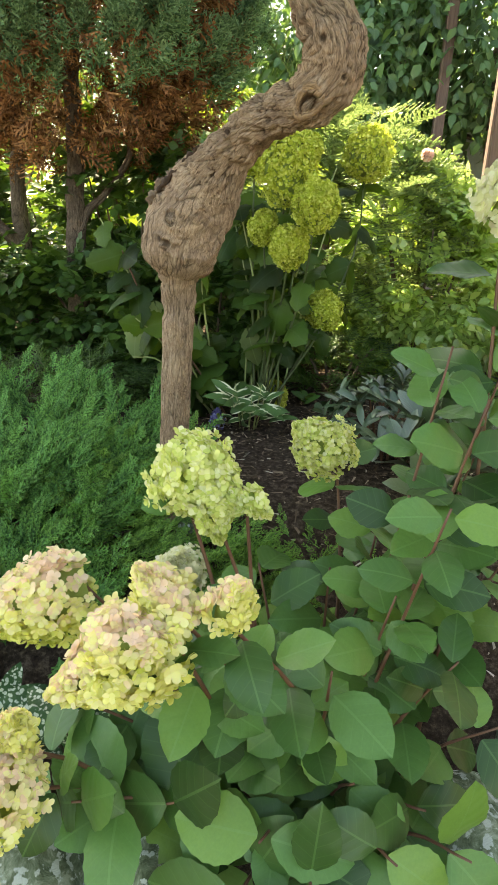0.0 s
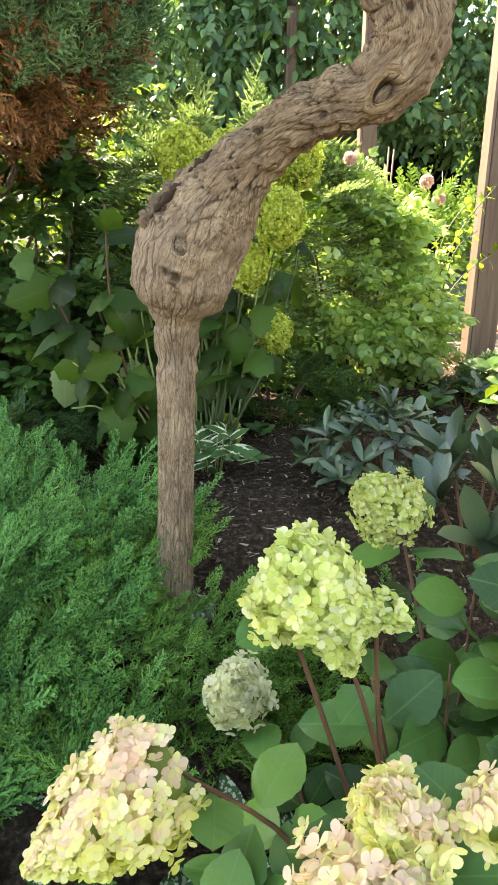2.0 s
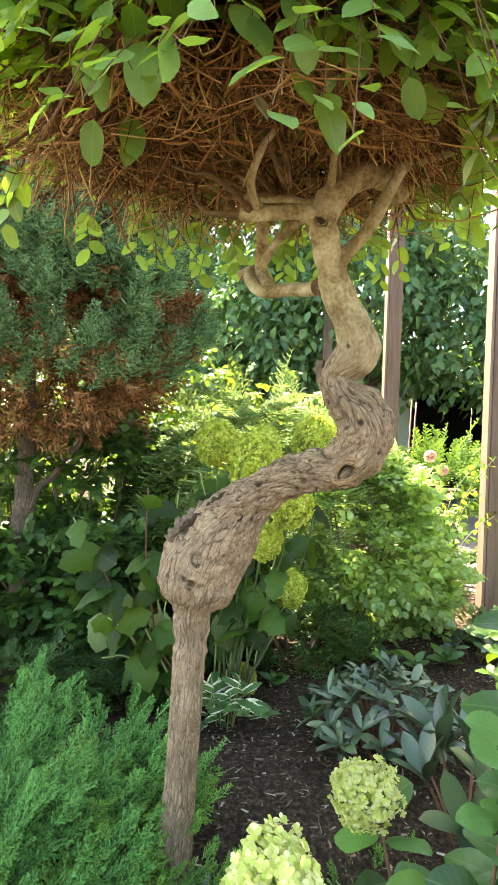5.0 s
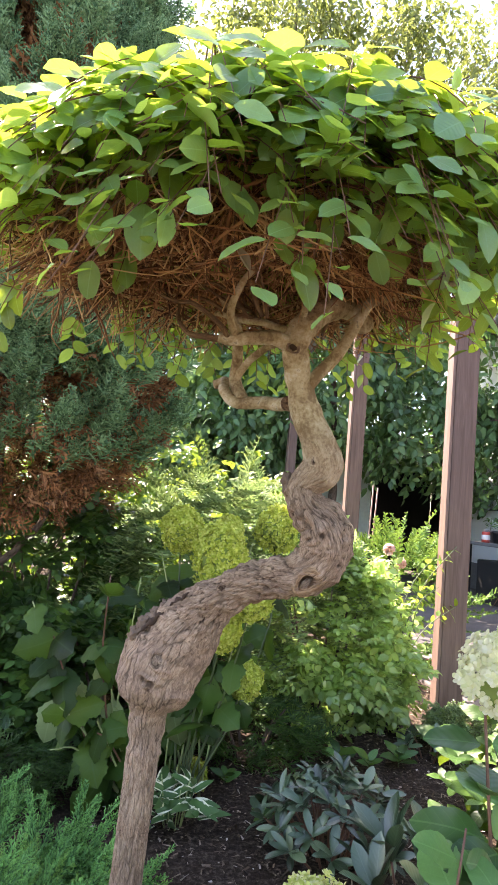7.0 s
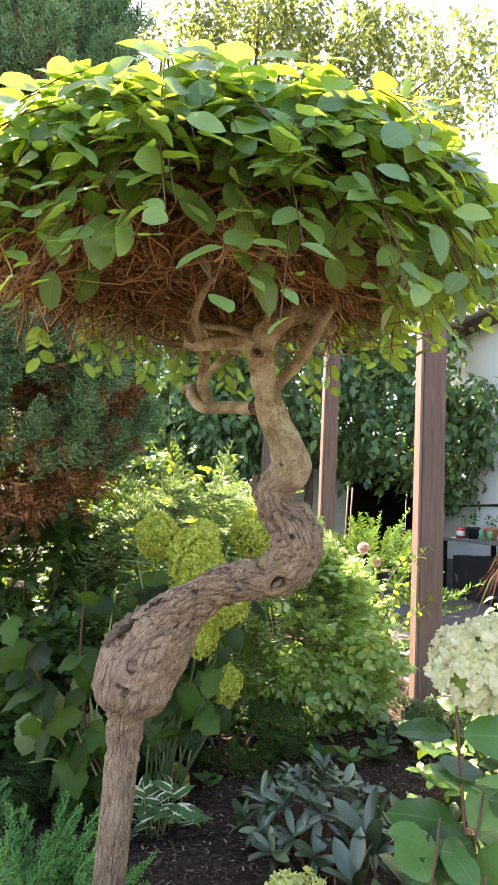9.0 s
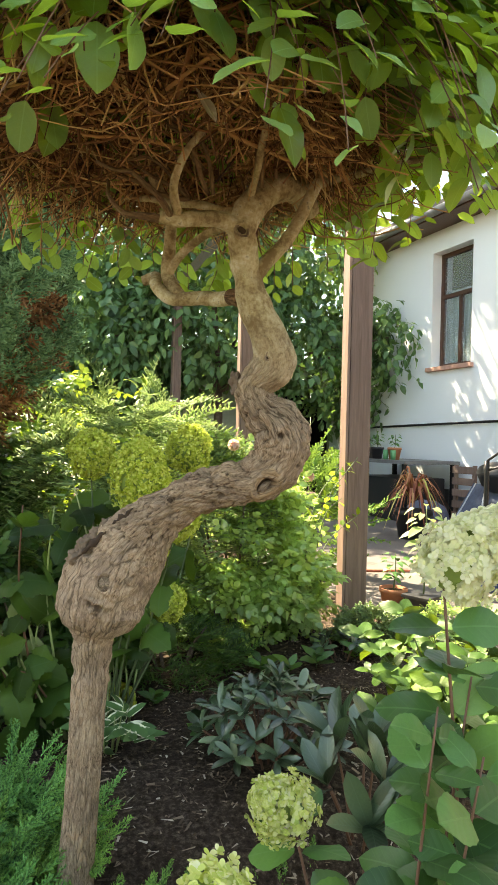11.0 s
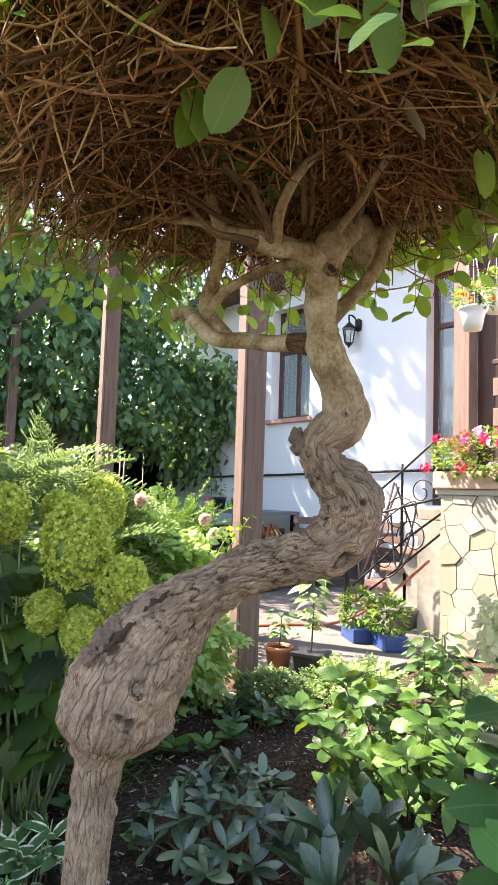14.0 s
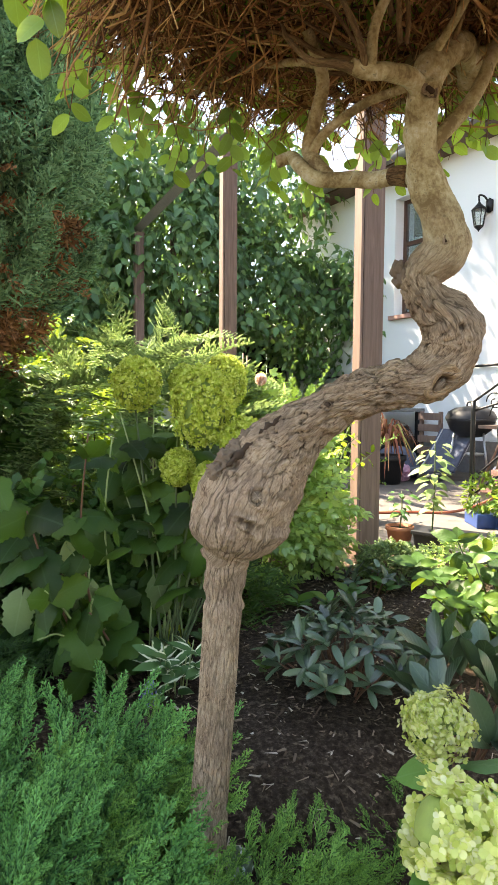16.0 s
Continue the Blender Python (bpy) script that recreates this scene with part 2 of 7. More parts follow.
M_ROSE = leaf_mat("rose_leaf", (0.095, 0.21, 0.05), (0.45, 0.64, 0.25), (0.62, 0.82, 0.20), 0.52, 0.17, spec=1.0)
M_VINE = leaf_mat("broad_tree_leaf", (0.04, 0.105, 0.042), (0.12, 0.235, 0.09), (0.30, 0.50, 0.10), 0.26, 0.36)
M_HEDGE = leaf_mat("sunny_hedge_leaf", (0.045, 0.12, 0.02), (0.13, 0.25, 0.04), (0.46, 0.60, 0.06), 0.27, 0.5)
M_HEDGE_P = leaf_mat("young_rose_leaf", (0.06, 0.16, 0.02), (0.19, 0.32, 0.045), (0.55, 0.7, 0.06), 0.4, 0.45, True)
M_BIRCH = leaf_mat("far_tree_leaf", (0.06, 0.10, 0.03), (0.15, 0.20, 0.06), (0.40, 0.46, 0.10), 0.38, 0.5)
M_JUN = needle_mat("juniper_scale", (0.020, 0.082, 0.026), (0.13, 0.35, 0.10), (0.26, 0.54, 0.10), 0.14, tips=0.85)
M_JUN2 = needle_mat("bright_juniper_scale", (0.045, 0.14, 0.04), (0.22, 0.45, 0.10), (0.34, 0.60, 0.10), tips=0.6)
M_CYP = needle_mat("cypress_scale", (0.07, 0.18, 0.095), (0.26, 0.46, 0.26), (0.30, 0.56, 0.24), 0.14)
M_CYPB = needle_mat("dead_cypress_scale", (0.12, 0.055, 0.026), (0.42, 0.215, 0.105), (0.46, 0.24, 0.09), 0.18)
M_GOLD = needle_mat("golden_scale", (0.085, 0.17, 0.06), (0.28, 0.40, 0.17), (0.42, 0.55, 0.18), 0.28)
M_SPRUCE = needle_mat("spruce_needle", (0.05, 0.14, 0.03), (0.17, 0.3, 0.07), (0.35, 0.5, 0.08), 0.2)
M_FLOR = petal_mat("lime_floret", [(0.0, (0.54, 0.62, 0.16)), (0.45, (0.74, 0.77, 0.29)), (0.8, (0.82, 0.82, 0.42)), (1.0, (0.85, 0.84, 0.58))])
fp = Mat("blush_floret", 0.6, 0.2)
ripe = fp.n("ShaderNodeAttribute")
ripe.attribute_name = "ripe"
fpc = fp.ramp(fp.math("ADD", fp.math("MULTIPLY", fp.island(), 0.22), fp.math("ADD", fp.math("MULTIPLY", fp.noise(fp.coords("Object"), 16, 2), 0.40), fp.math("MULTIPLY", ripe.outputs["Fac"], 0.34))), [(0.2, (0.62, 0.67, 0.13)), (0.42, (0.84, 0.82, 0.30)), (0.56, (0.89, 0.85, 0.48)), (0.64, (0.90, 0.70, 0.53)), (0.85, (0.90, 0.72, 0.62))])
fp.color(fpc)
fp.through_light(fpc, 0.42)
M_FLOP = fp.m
M_MOP = petal_mat("green_floret", [(0.0, (0.34, 0.44, 0.06)), (0.5, (0.56, 0.62, 0.11)), (1.0, (0.74, 0.76, 0.24))])
M_WHITEF = petal_mat("ivory_floret", [(0.0, (0.76, 0.77, 0.44)), (0.5, (0.87, 0.86, 0.63)), (1.0, (0.92, 0.90, 0.74))], 0.55)
M_STEM = plain_mat("red_brown_stem", (0.15, 0.07, 0.04), 0.6)
M_GSTEM = plain_mat("green_stem", (0.07, 0.10, 0.035), 0.6)
M_PSTEM = plain_mat("pale_green_stem", (0.26, 0.32, 0.12), 0.6)
M_POST = wood_mat("stained_post", (0.11, 0.068, 0.055), (0.21, 0.14, 0.115))
M_RAW = wood_mat("pale_post_wood", (0.17, 0.108, 0.086), (0.27, 0.18, 0.145))
M_GREYW = wood_mat("weathered_beam", (0.10, 0.085, 0.075), (0.2, 0.175, 0.155))
M_FRAME = wood_mat("brown_window_frame", (0.06, 0.028, 0.02), (0.12, 0.06, 0.042), 0.45)
M_IRON = plain_mat("black_iron", (0.02, 0.02, 0.022), 0.45, 0.6)
M_BLACK = plain_mat("black_plastic", (0.018, 0.018, 0.02), 0.5)
M_TERRA = plain_mat("terracotta", (0.42, 0.17, 0.09), 0.85)
M_BLUE = plain_mat("blue_plastic", (0.02, 0.055, 0.19), 0.4)
M_GREY = plain_mat("grey_plastic", (0.16, 0.16, 0.16), 0.6)
M_WHITE = plain_mat("white_plastic", (0.8, 0.8, 0.78), 0.35, var=0.08)
M_SLAB = plain_mat("pink_step_slab", (0.45, 0.25, 0.2), 0.85)
stn = Mat("cream_cladding_stone", 0.9, 0.2)
stf = stn.noise(stn.coords("Object"), 9, 6, 0.65)
stn.color(stn.mix(stn.math("MULTIPLY", stf, 0.6), stn.ramp(stn.objrand(), [(0.0, (0.27, 0.22, 0.15)), (0.4, (0.36, 0.315, 0.235)), (0.8, (0.41, 0.37, 0.295)), (1.0, (0.32, 0.29, 0.24))]), (0.31, 0.26, 0.185)))
stn.bump(stf, 0.5, 0.01)
M_STONE = stn.m
M_MORTAR = plain_mat("pale_mortar", (0.34, 0.31, 0.26), 0.95)
M_ROOF = plain_mat("roof_sheet", (0.12, 0.10, 0.09), 0.8)
M_ORANGE = plain_mat("orange_hose", (0.45, 0.12, 0.06), 0.45)
M_FABRIC = plain_mat("blue_grey_fabric", (0.085, 0.10, 0.145), 0.9)
M_STEEL = plain_mat("tube_steel", (0.5, 0.5, 0.5), 0.35, 0.9)
M_SHED = plain_mat("pale_shed_board", (0.38, 0.43, 0.38), 0.85, var=0.15)
# near-black for unlit interiors, their shade put into the colour
M_INSIDE_SHADE = plain_mat("unlit_inside_shade", (0.02, 0.018, 0.016), 0.95)
M_CURT = plain_mat("curtain", (0.55, 0.62, 0.62), 0.9, var=0.15)
gl = Mat("window_glass", 0.05, 0.5)
gl.b.inputs["Transmission Weight"].default_value = 0.85
gl.color((0.75, 0.82, 0.82))
M_GLASS = gl.m
sp_m = Mat("spotted_leaf", 0.5, 0.3)
spc = sp_m.coords("Object")
spw = sp_m.n("ShaderNodeVectorMath")
spw.operation = "MULTIPLY_ADD"
spnz = sp_m.n("ShaderNodeTexNoise", Scale=9.0, Detail=4.0)
sp_m.link(spc, spnz.inputs["Vector"])
spw.inputs[1].default_value = (0.14, 0.14, 0.14)
sp_m.link(spnz.outputs["Color"], spw.inputs[0])
sp_m.link(spc, spw.inputs[2])
spn = sp_m.voronoi(spw.outputs[0], 10)
spz = sp_m.noise(spc, 4, 4)
spcol = sp_m.mix(sp_m.ramp(sp_m.math("ADD", spn, sp_m.math("MULTIPLY", spz, 0.9)), [(0.80, (1, 1, 1)), (0.92, (0, 0, 0))]), (0.026, 0.08, 0.022), (0.42, 0.47, 0.36))
sp_m.color(spcol)
sp_m.bump(spnz.outputs["Fac"], 0.4, 0.01)
M_SPOT = sp_m.m
va = Mat("variegated_leaf", 0.5, 0.3)
vu = va.n("ShaderNodeUVMap")
vs = va.n("ShaderNodeSeparateXYZ")
va.link(vu.outputs[0], vs.inputs[0])
edge = va.math("ADD", va.math("ABSOLUTE", va.math("SUBTRACT", vs.outputs[0], 0.5)), va.math("MULTIPLY", va.noise(va.coords("Object"), 7, 3), 0.3))
va.color(va.mix(va.ramp(edge, [(0.46, (0, 0, 0)), (0.52, (1, 1, 1))]), (0.06, 0.135, 0.035), (0.68, 0.70, 0.47)))
M_VARIEG = va.m


# ---------------------------------------------------------------- mesh tools
rng = np.random.default_rng(7)


def mesh_of(name, V, Q, UV=None, mat=None, smooth=True, attrs=None):
    V, Q = np.asarray(V, np.float32), np.asarray(Q, np.int32)
    me = bpy.data.meshes.new(name)
    me.vertices.add(len(V))
    me.vertices.foreach_set("co", V.ravel())
    me.loops.add(Q.size)
    me.loops.foreach_set("vertex_index", Q.ravel())
    me.polygons.add(len(Q))
    me.polygons.foreach_set("loop_start", np.arange(0, Q.size, 4, dtype=np.int32))
    me.polygons.foreach_set("use_smooth", np.full(len(Q), smooth))
    if UV is not None:
        uv = me.uv_layers.new(name="UVMap")
        uv.data.foreach_set("uv", np.asarray(UV, np.float32)[Q.ravel()].ravel())
    for k, v in (attrs or {}).items():
        me.attributes.new(k, "FLOAT", "POINT").data.foreach_set("value", np.asarray(v, np.float32))
    me.update(calc_edges=True)
    if mat:
        me.materials.append(mat)
    return me


def join(parts):
    """Joins (V, Q, UV) triples into one."""
    V, Q, U, o = [], [], [], 0
    for v, q, u in parts:
        V.append(v), Q.append(np.asarray(q) + o), U.append(u)
        o += len(v)
    return np.concatenate(V), np.concatenate(Q), np.concatenate(U)


def spread(tpl, P, R):
    """The template at each place P with the turn-and-size matrix R."""
    v, q, u = tpl
    n = len(P)
    V = np.einsum("nij,vj->nvi", R, v) + P[:, None, :]
    Q = (q[None] + (np.arange(n) * len(v))[:, None, None]).reshape(-1, 4)
    return V.reshape(-1, 3), Q, np.tile(u, (n, 1))


def unit(v):
    v = np.asarray(v, float)
    return v / (np.linalg.norm(v, axis=-1, keepdims=True) + 1e-9)


def frames(axis, normal):
    """Turns whose y runs along axis and whose z leans to normal."""
    y = unit(axis)
    x = unit(np.cross(y, normal))
    z = np.cross(x, y)
    return np.stack([x, y, z], axis=-1)


def smooth_path(pts, n):
    """A smooth curve through rows of numbers."""
    p = np.asarray(pts, float)
    p = np.vstack([2 * p[0] - p[1], p, 2 * p[-1] - p[-2]])
    out = []
    segs = len(p) - 3
    for t in np.linspace(0, segs - 1e-6, n):
        i = int(t)
        f = t - i
        a, b, c, d = p[i:i + 4]
        out.append(0.5 * (2 * b + (c - a) * f + (2 * a - 5 * b + 4 * c - d) * f * f + (3 * b - a - 3 * c + d) * f ** 3))
    return np.array(out)


def tube(path, radii, sides=8):
    """A tube along the path, closed at both ends."""
    path = np.asarray(path, float)
    radii = np.broadcast_to(np.asarray(radii, float), (len(path),)).copy()
    path = np.vstack([path[:1], path, path[-1:]])
    radii = np.concatenate([[radii[0] * 0.02], radii, [radii[-1] * 0.02]])
    tang = np.gradient(path, axis=0)
    tang[0], tang[-1] = tang[1], tang[-2]
    tang = unit(tang)
    ref = np.array([1.0, 0, 0]) if abs(tang[0][0]) < 0.8 else np.array([0, 1.0, 0])
    X = []
    x = unit(np.cross(tang[0], ref))
    for t in tang:
        x = unit(x - t * np.dot(x, t))
        X.append(x)
    X = np.array(X)
    Y = np.cross(tang, X)
    a = np.linspace(0, 2 * np.pi, sides + 1)
    ring = np.cos(a)[None, :, None] * X[:, None] + np.sin(a)[None, :, None] * Y[:, None]
    V = (path[:, None] + ring * radii[:, None, None])
    length = np.concatenate([[0], np.cumsum(np.linalg.norm(np.diff(path, axis=0), axis=1))])
    UV = np.stack(np.broadcast_arrays(a[None] * radii.max(), length[:, None]), -1)
    n = len(path)
    i, j = np.meshgrid(np.arange(n - 1), np.arange(sides), indexing="ij")
    k = sides + 1
    Q = np.stack([i * k + j, i * k + j + 1, (i + 1) * k + j + 1, (i + 1) * k + j], -1).reshape(-1, 4)
    return V.reshape(-1, 3), Q, UV.reshape(-1, 2)


def leaf_shape(length=1.0, width=0.5, rows=4, fold=0.15, droop=0.2, tip=1.6, widest=0.45, wave=0.0, full=0.0):
    """A leaf in the xy plane along +y, folded along its midrib and drooping to the tip."""
    t = np.linspace(0.0, 1.0, rows + 1)
    s = t ** (math.log(0.5) / math.log(widest))
    w = np.sin(np.pi * s) ** (full or (0.75 if tip < 1.5 else 0.62))
    w = w * (1 - 0.25 * t ** 3 * (tip - 1))
    w[0], w[-1] = 0.05, 0.03
    w = w / w.max() * width / 2
    V, U = [], []
    for ti, wi in zip(t, w):
        z = -droop * ti * ti * length
        for side in (-1, 0, 1):
            V.append((side * wi, ti * length, z + abs(side) * wi * fold * 2 + wave * side * wi * math.sin(ti * 9)))
            U.append((0.5 + side * 0.5 * wi / (width / 2), ti))
    Q = []
    for i in range(rows):
        for c in (0, 1):
            a = i * 3 + c
            Q.append((a, a + 1, a + 4, a + 3))
    return np.array(V, float), np.array(Q), np.array(U, float)


def broad_leaf(width=0.7, rows=12, fold=0.1, droop=0.3, widest=0.4, teeth=0.0, curl=0.1, notch=0.0, seed=0, lobes=0.0):
    """A wide leaf, 1 long, five points across, with a toothed rim and cupped, waving halves."""
    g = np.random.default_rng(seed)
    t = np.linspace(0.0, 1.0, rows + 1)
    w = np.sin(np.pi * t ** (math.log(0.5) / math.log(widest))) ** 0.68
    w = w * (1 + lobes * np.cos(2 * np.pi * (t * 2.1 - 0.55)))
    w[0], w[-1] = 0.08, 0.02
    w = w / w.max() * width / 2
    saw = np.where(np.arange(rows + 1) % 2 == 0, 1.0, 1.0 - teeth)
    V, U = [], []
    for i, (ti, wi) in enumerate(zip(t, w)):
        for c in (-1.0, -0.55, 0.0, 0.55, 1.0):
            x = c * wi * (saw[i] if abs(c) == 1 else 1)
            y = ti - notch * abs(c) * (1 - ti) ** 3
            z = -droop * ti * ti + abs(x) * fold * 2 - curl * (abs(c) ** 3) * wi + 0.022 * math.sin(ti * 11 + c * 2 + seed) * abs(c)
            V.append((x, y, z))
            U.append((0.5 + 0.5 * x / (width / 2), ti))
    Q = [(i * 5 + c, i * 5 + c + 1, i * 5 + c + 6, i * 5 + c + 5) for i in range(rows) for c in range(4)]
    return np.array(V, float), np.array(Q), np.array(U, float)


def floret(cup=0.35):
    """Four rounded petals, 1 across, each a little cupped."""
    V, Q, U = [], [], []
    for k in range(4):
        a = k * math.pi / 2 + 0.2 + 0.12 * math.sin(k * 2.1)
        c, s = math.cos(a), math.sin(a)
        prof = ((0.03, 0.05), (0.17, 0.19), (0.34, 0.27), (0.48, 0.23), (0.57, 0.09))
        o = len(V)
        for r, w in prof:
            for side in (-1, 0, 1):
                x, y = r * (1.05 if side == 0 else 1.0), side * w
                V.append((x * c - y * s, x * s + y * c, cup * r * r * 2 + 0.10 * abs(side) * w - 0.5 * max(0.0, r - 0.42) ** 2 + 0.05 * (k % 2)))
                U.append((0.5 + side * 0.5, r))
        for i in range(4):
            b = o + i * 3
            Q.append((b, b + 3, b + 4, b + 1))
            Q.append((b + 1, b + 4, b + 5, b + 2))
    return np.array(V, float), np.array(Q), np.array(U, float)


def strip(a, b, w0, w1, nrm):
    a, b = np.asarray(a, float), np.asarray(b, float)
    s = unit(np.cross(b - a, nrm))
    return [a - s * w0, a + s * w0, b + s * w1, b - s * w1]


def spray(seed, length=1.0, pairs=7, reach=0.45, sub=4, width=0.018, flat=0.35, angle=0.75, droop=0.1):
    """A flat twig of scale leaves: an axis, side shoots, and their short side shoots."""
    r = np.random.default_rng(seed)
    V = []
    up = np.array([0, 0, 1.0])
    tip = np.array([0, length, -droop * length])
    for u0, u1 in ((0.0, 0.35), (0.35, 0.7), (0.7, 1.0)):
        V += strip(tip * (1.0, 1.0, u0) * u0, tip * (1.0, 1.0, u1) * u1, width * (0.8 - 0.5 * u0), width * (0.8 - 0.5 * u1), up)
    for i in range(pairs):
        t = (i + 0.7) / (pairs + 0.4)
        base = tip * (1.0, 1.0, t) * t
        for side in (-1, 1):
            L = reach * length * (1 - t) ** 0.7 * r.uniform(0.7, 1.15) + 0.06 * length
            an = angle + r.normal(0, 0.12)
            d = np.array([side * math.sin(an), math.cos(an), r.normal(0, flat) * 0.5 + 0.1])
            d = unit(d)
            end = base + d * L
            nrm = unit(up + r.normal(0, 0.5, 3))
            V += strip(base, end, width, width * 0.35, nrm)
            for j in range(sub):
                tt = (j + 0.6) / sub
                b2 = base + (end - base) * tt
                an2 = 0.6 * (1 if j % 2 else -1)
                d2 = np.array([d[0] * math.cos(an2) - d[1] * math.sin(an2), d[0] * math.sin(an2) + d[1] * math.cos(an2), d[2] + r.normal(0, flat)])
                V += strip(b2, b2 + unit(d2) * L * 0.38 * (1.1 - tt * 0.6), width, width * 0.3, unit(up + r.normal(0, 0.5, 3)))
    V = np.array(V)
    n = len(V) // 4
    Q = np.arange(n * 4).reshape(n, 4)
    U = np.tile(np.array([[0, 0], [1, 0], [1, 1], [0, 1.0]]), (n, 1))
    return V, Q, U


def sprays(tpls, P, A, N, S):
    """Twigs at P along A, facing N, of size S, from several templates, in one mesh."""
    out = []
    pick = np.arange(len(P)) % len(tpls)
    R = frames(A, N) * np.asarray(S)[:, None, None]
    for k, t in enumerate(tpls):
        m = pick == k
        if m.any():
            out.append(spread(t, P[m], R[m]))
    return join(out)


def sprig(seed, leaf, pairs=5, size=0.34, reach=0.75, droop=0.25, flat=0.25, opposite=True, forward=0.55, stalk=0.012):
    """A leafy twig 1 long: leaves in two ranks along a drooping axis, held level, with one at the tip."""
    g = np.random.default_rng(seed)
    P, A, N, S, path = [], [], [], [], []
    for i in range(7):
        q = i / 6
        path.append((0.06 * math.sin(q * 4 + seed), q, -droop * q * q))
    path = np.array(path)
    for i in range(pairs):
        q = 0.18 + 0.74 * i / max(1, pairs - 1)
        for sd in ((-1, 1) if opposite else ((-1,) if i % 2 else (1,))):
            qq = q + g.normal(0, 0.02)
            P.append([np.interp(qq, np.linspace(0, 1, 7), path[:, c]) for c in range(3)])
            A.append((sd * reach, forward, -droop * qq - 0.1) + g.normal(0, 0.16, 3))
            N.append((0, 0, 1) + g.normal(0, flat, 3))
            S.append(size * (0.7 + 0.3 * math.sin(math.pi * qq)) * g.uniform(0.8, 1.2))
    P.append(path[-1]), A.append((0, 1, -droop)), N.append((0, 0.2, 1)), S.append(size * 0.9)
    geo = [spread(leaf, np.array(P, float), frames(np.array(A, float), np.array(N, float)) * np.array(S)[:, None, None])]
    if stalk:
        geo.append(tube(path, np.linspace(stalk, stalk * 0.4, 7), 3))
    return join(geo)


def empty(name, at=(0, 0, 0), label="", category="", group="", kind=""):
    e = new(name)
    e.location = at
    e.empty_display_size = 0.05
    return tagged(e, label, category, group, kind)


def put(name, me, parent=None, label="", kind="", mat=None):
    """Links a mesh, given in world metres, under its thing."""
    ob = new(name, me)
    if mat:
        me.materials.append(mat)
    if parent:
        ob.parent = parent
        base = parent.location.copy()
        if parent.parent:
            base += parent.parent.location
        ob.location = -base
    return tagged(ob, label, "", "", kind)


def put_at(name, me, parent, m, label=""):
    """Links a shared mesh at the world pose m under its thing, which is unturned."""
    ob = new(name, me)
    ob.parent = parent
    ob.matrix_basis = Matrix.Translation(-parent.location) @ m
    return tagged(ob, label)


def mat4(R, P):
    m = Matrix.Identity(4)
    for i in range(3):
        for j in range(3):
            m[i][j] = R[i][j]
        m[i][3] = P[i]
    return m


def q_mesh(name, geo, mat, smooth=True, attrs=None):
    return mesh_of(name, geo[0], geo[1], geo[2], mat, smooth, attrs)


def block(name, lo, hi, mat, bevel=0.006, turn=0.0):
    """A block with softened edges between two corners, turned about its middle."""
    lo, hi = Vector(lo), Vector(hi)
    bm = bmesh.new()
    bmesh.ops.create_cube(bm, size=1.0)
    c, s = (lo + hi) / 2, hi - lo
    for v in bm.verts:
        v.co = Vector((v.co.x * s.x, v.co.y * s.y, v.co.z * s.z))
    if bevel:
        bmesh.ops.bevel(bm, geom=bm.edges[:], offset=min(bevel, min(s) * 0.4), segments=2, affect="EDGES", profile=0.6)
    bmesh.ops.rotate(bm, verts=bm.verts, cent=(0, 0, 0), matrix=Matrix.Rotation(radians(turn), 3, "Z"))
    bmesh.ops.translate(bm, verts=bm.verts, vec=c)
    me = bpy.data.meshes.new(name)
    bm.to_mesh(me)
    bm.free()
    me.materials.append(mat)
    return me


def lathe(name, profile, mat, at=(0, 0, 0), sides=28, squash=(1, 1)):
    """A turned body from (radius, height) pairs."""
    pr = np.array(profile, float)
    a = np.linspace(0, 2 * np.pi, sides + 1)
    V = np.stack([pr[:, 0, None] * np.cos(a) * squash[0] + at[0], pr[:, 0, None] * np.sin(a) * squash[1] + at[1], np.broadcast_to(pr[:, 1, None], (len(pr), sides + 1)) + at[2]], -1)
    k = sides + 1
    i, j = np.meshgrid(np.arange(len(pr) - 1), np.arange(sides), indexing="ij")
    Q = np.stack([i * k + j, i * k + j + 1, (i + 1) * k + j + 1, (i + 1) * k + j], -1).reshape(-1, 4)
    UV = np.stack(np.broadcast_arrays(a[None] / 6.28, pr[:, 1, None]), -1).reshape(-1, 2)
    return mesh_of(name, V.reshape(-1, 3), Q, UV, mat)


def in_ball(n, c, r, shell=0.0, seed=0):
    """Places in an ellipsoid, more of them near its skin where shell nears 1. Also their outward directions."""
    g = np.random.default_rng(seed)
    d = unit(g.normal(size=(n, 3)))
    rad = (shell + (1 - shell) * g.random(n)) ** (1 / 2)
    lump = np.array([1 + 0.22 * noise.noise(Vector(x * 2.3) + Vector((seed, 0, 0))) for x in d])
    return np.asarray(c) + d * (rad * lump)[:, None] * np.asarray(r), d


def ground_z(x, y):
    """The bed lies near 0, drops over a stone edge towards the path and meets the paving."""
    x, y = np.asarray(x, float), np.asarray(y, float)
    z = np.zeros(np.broadcast(x, y).shape)
    t = np.clip((1.98 - y) / 1.24, 0, 1)
    z = z - 0.62 * t * t * (3 - 2 * t)
    p = np.clip((x - 2.0) / 0.25, 0, 1) * np.clip((y - 2.9) / 0.3, 0, 1)
    z = z * (1 - p) - 0.06 * p
    return z


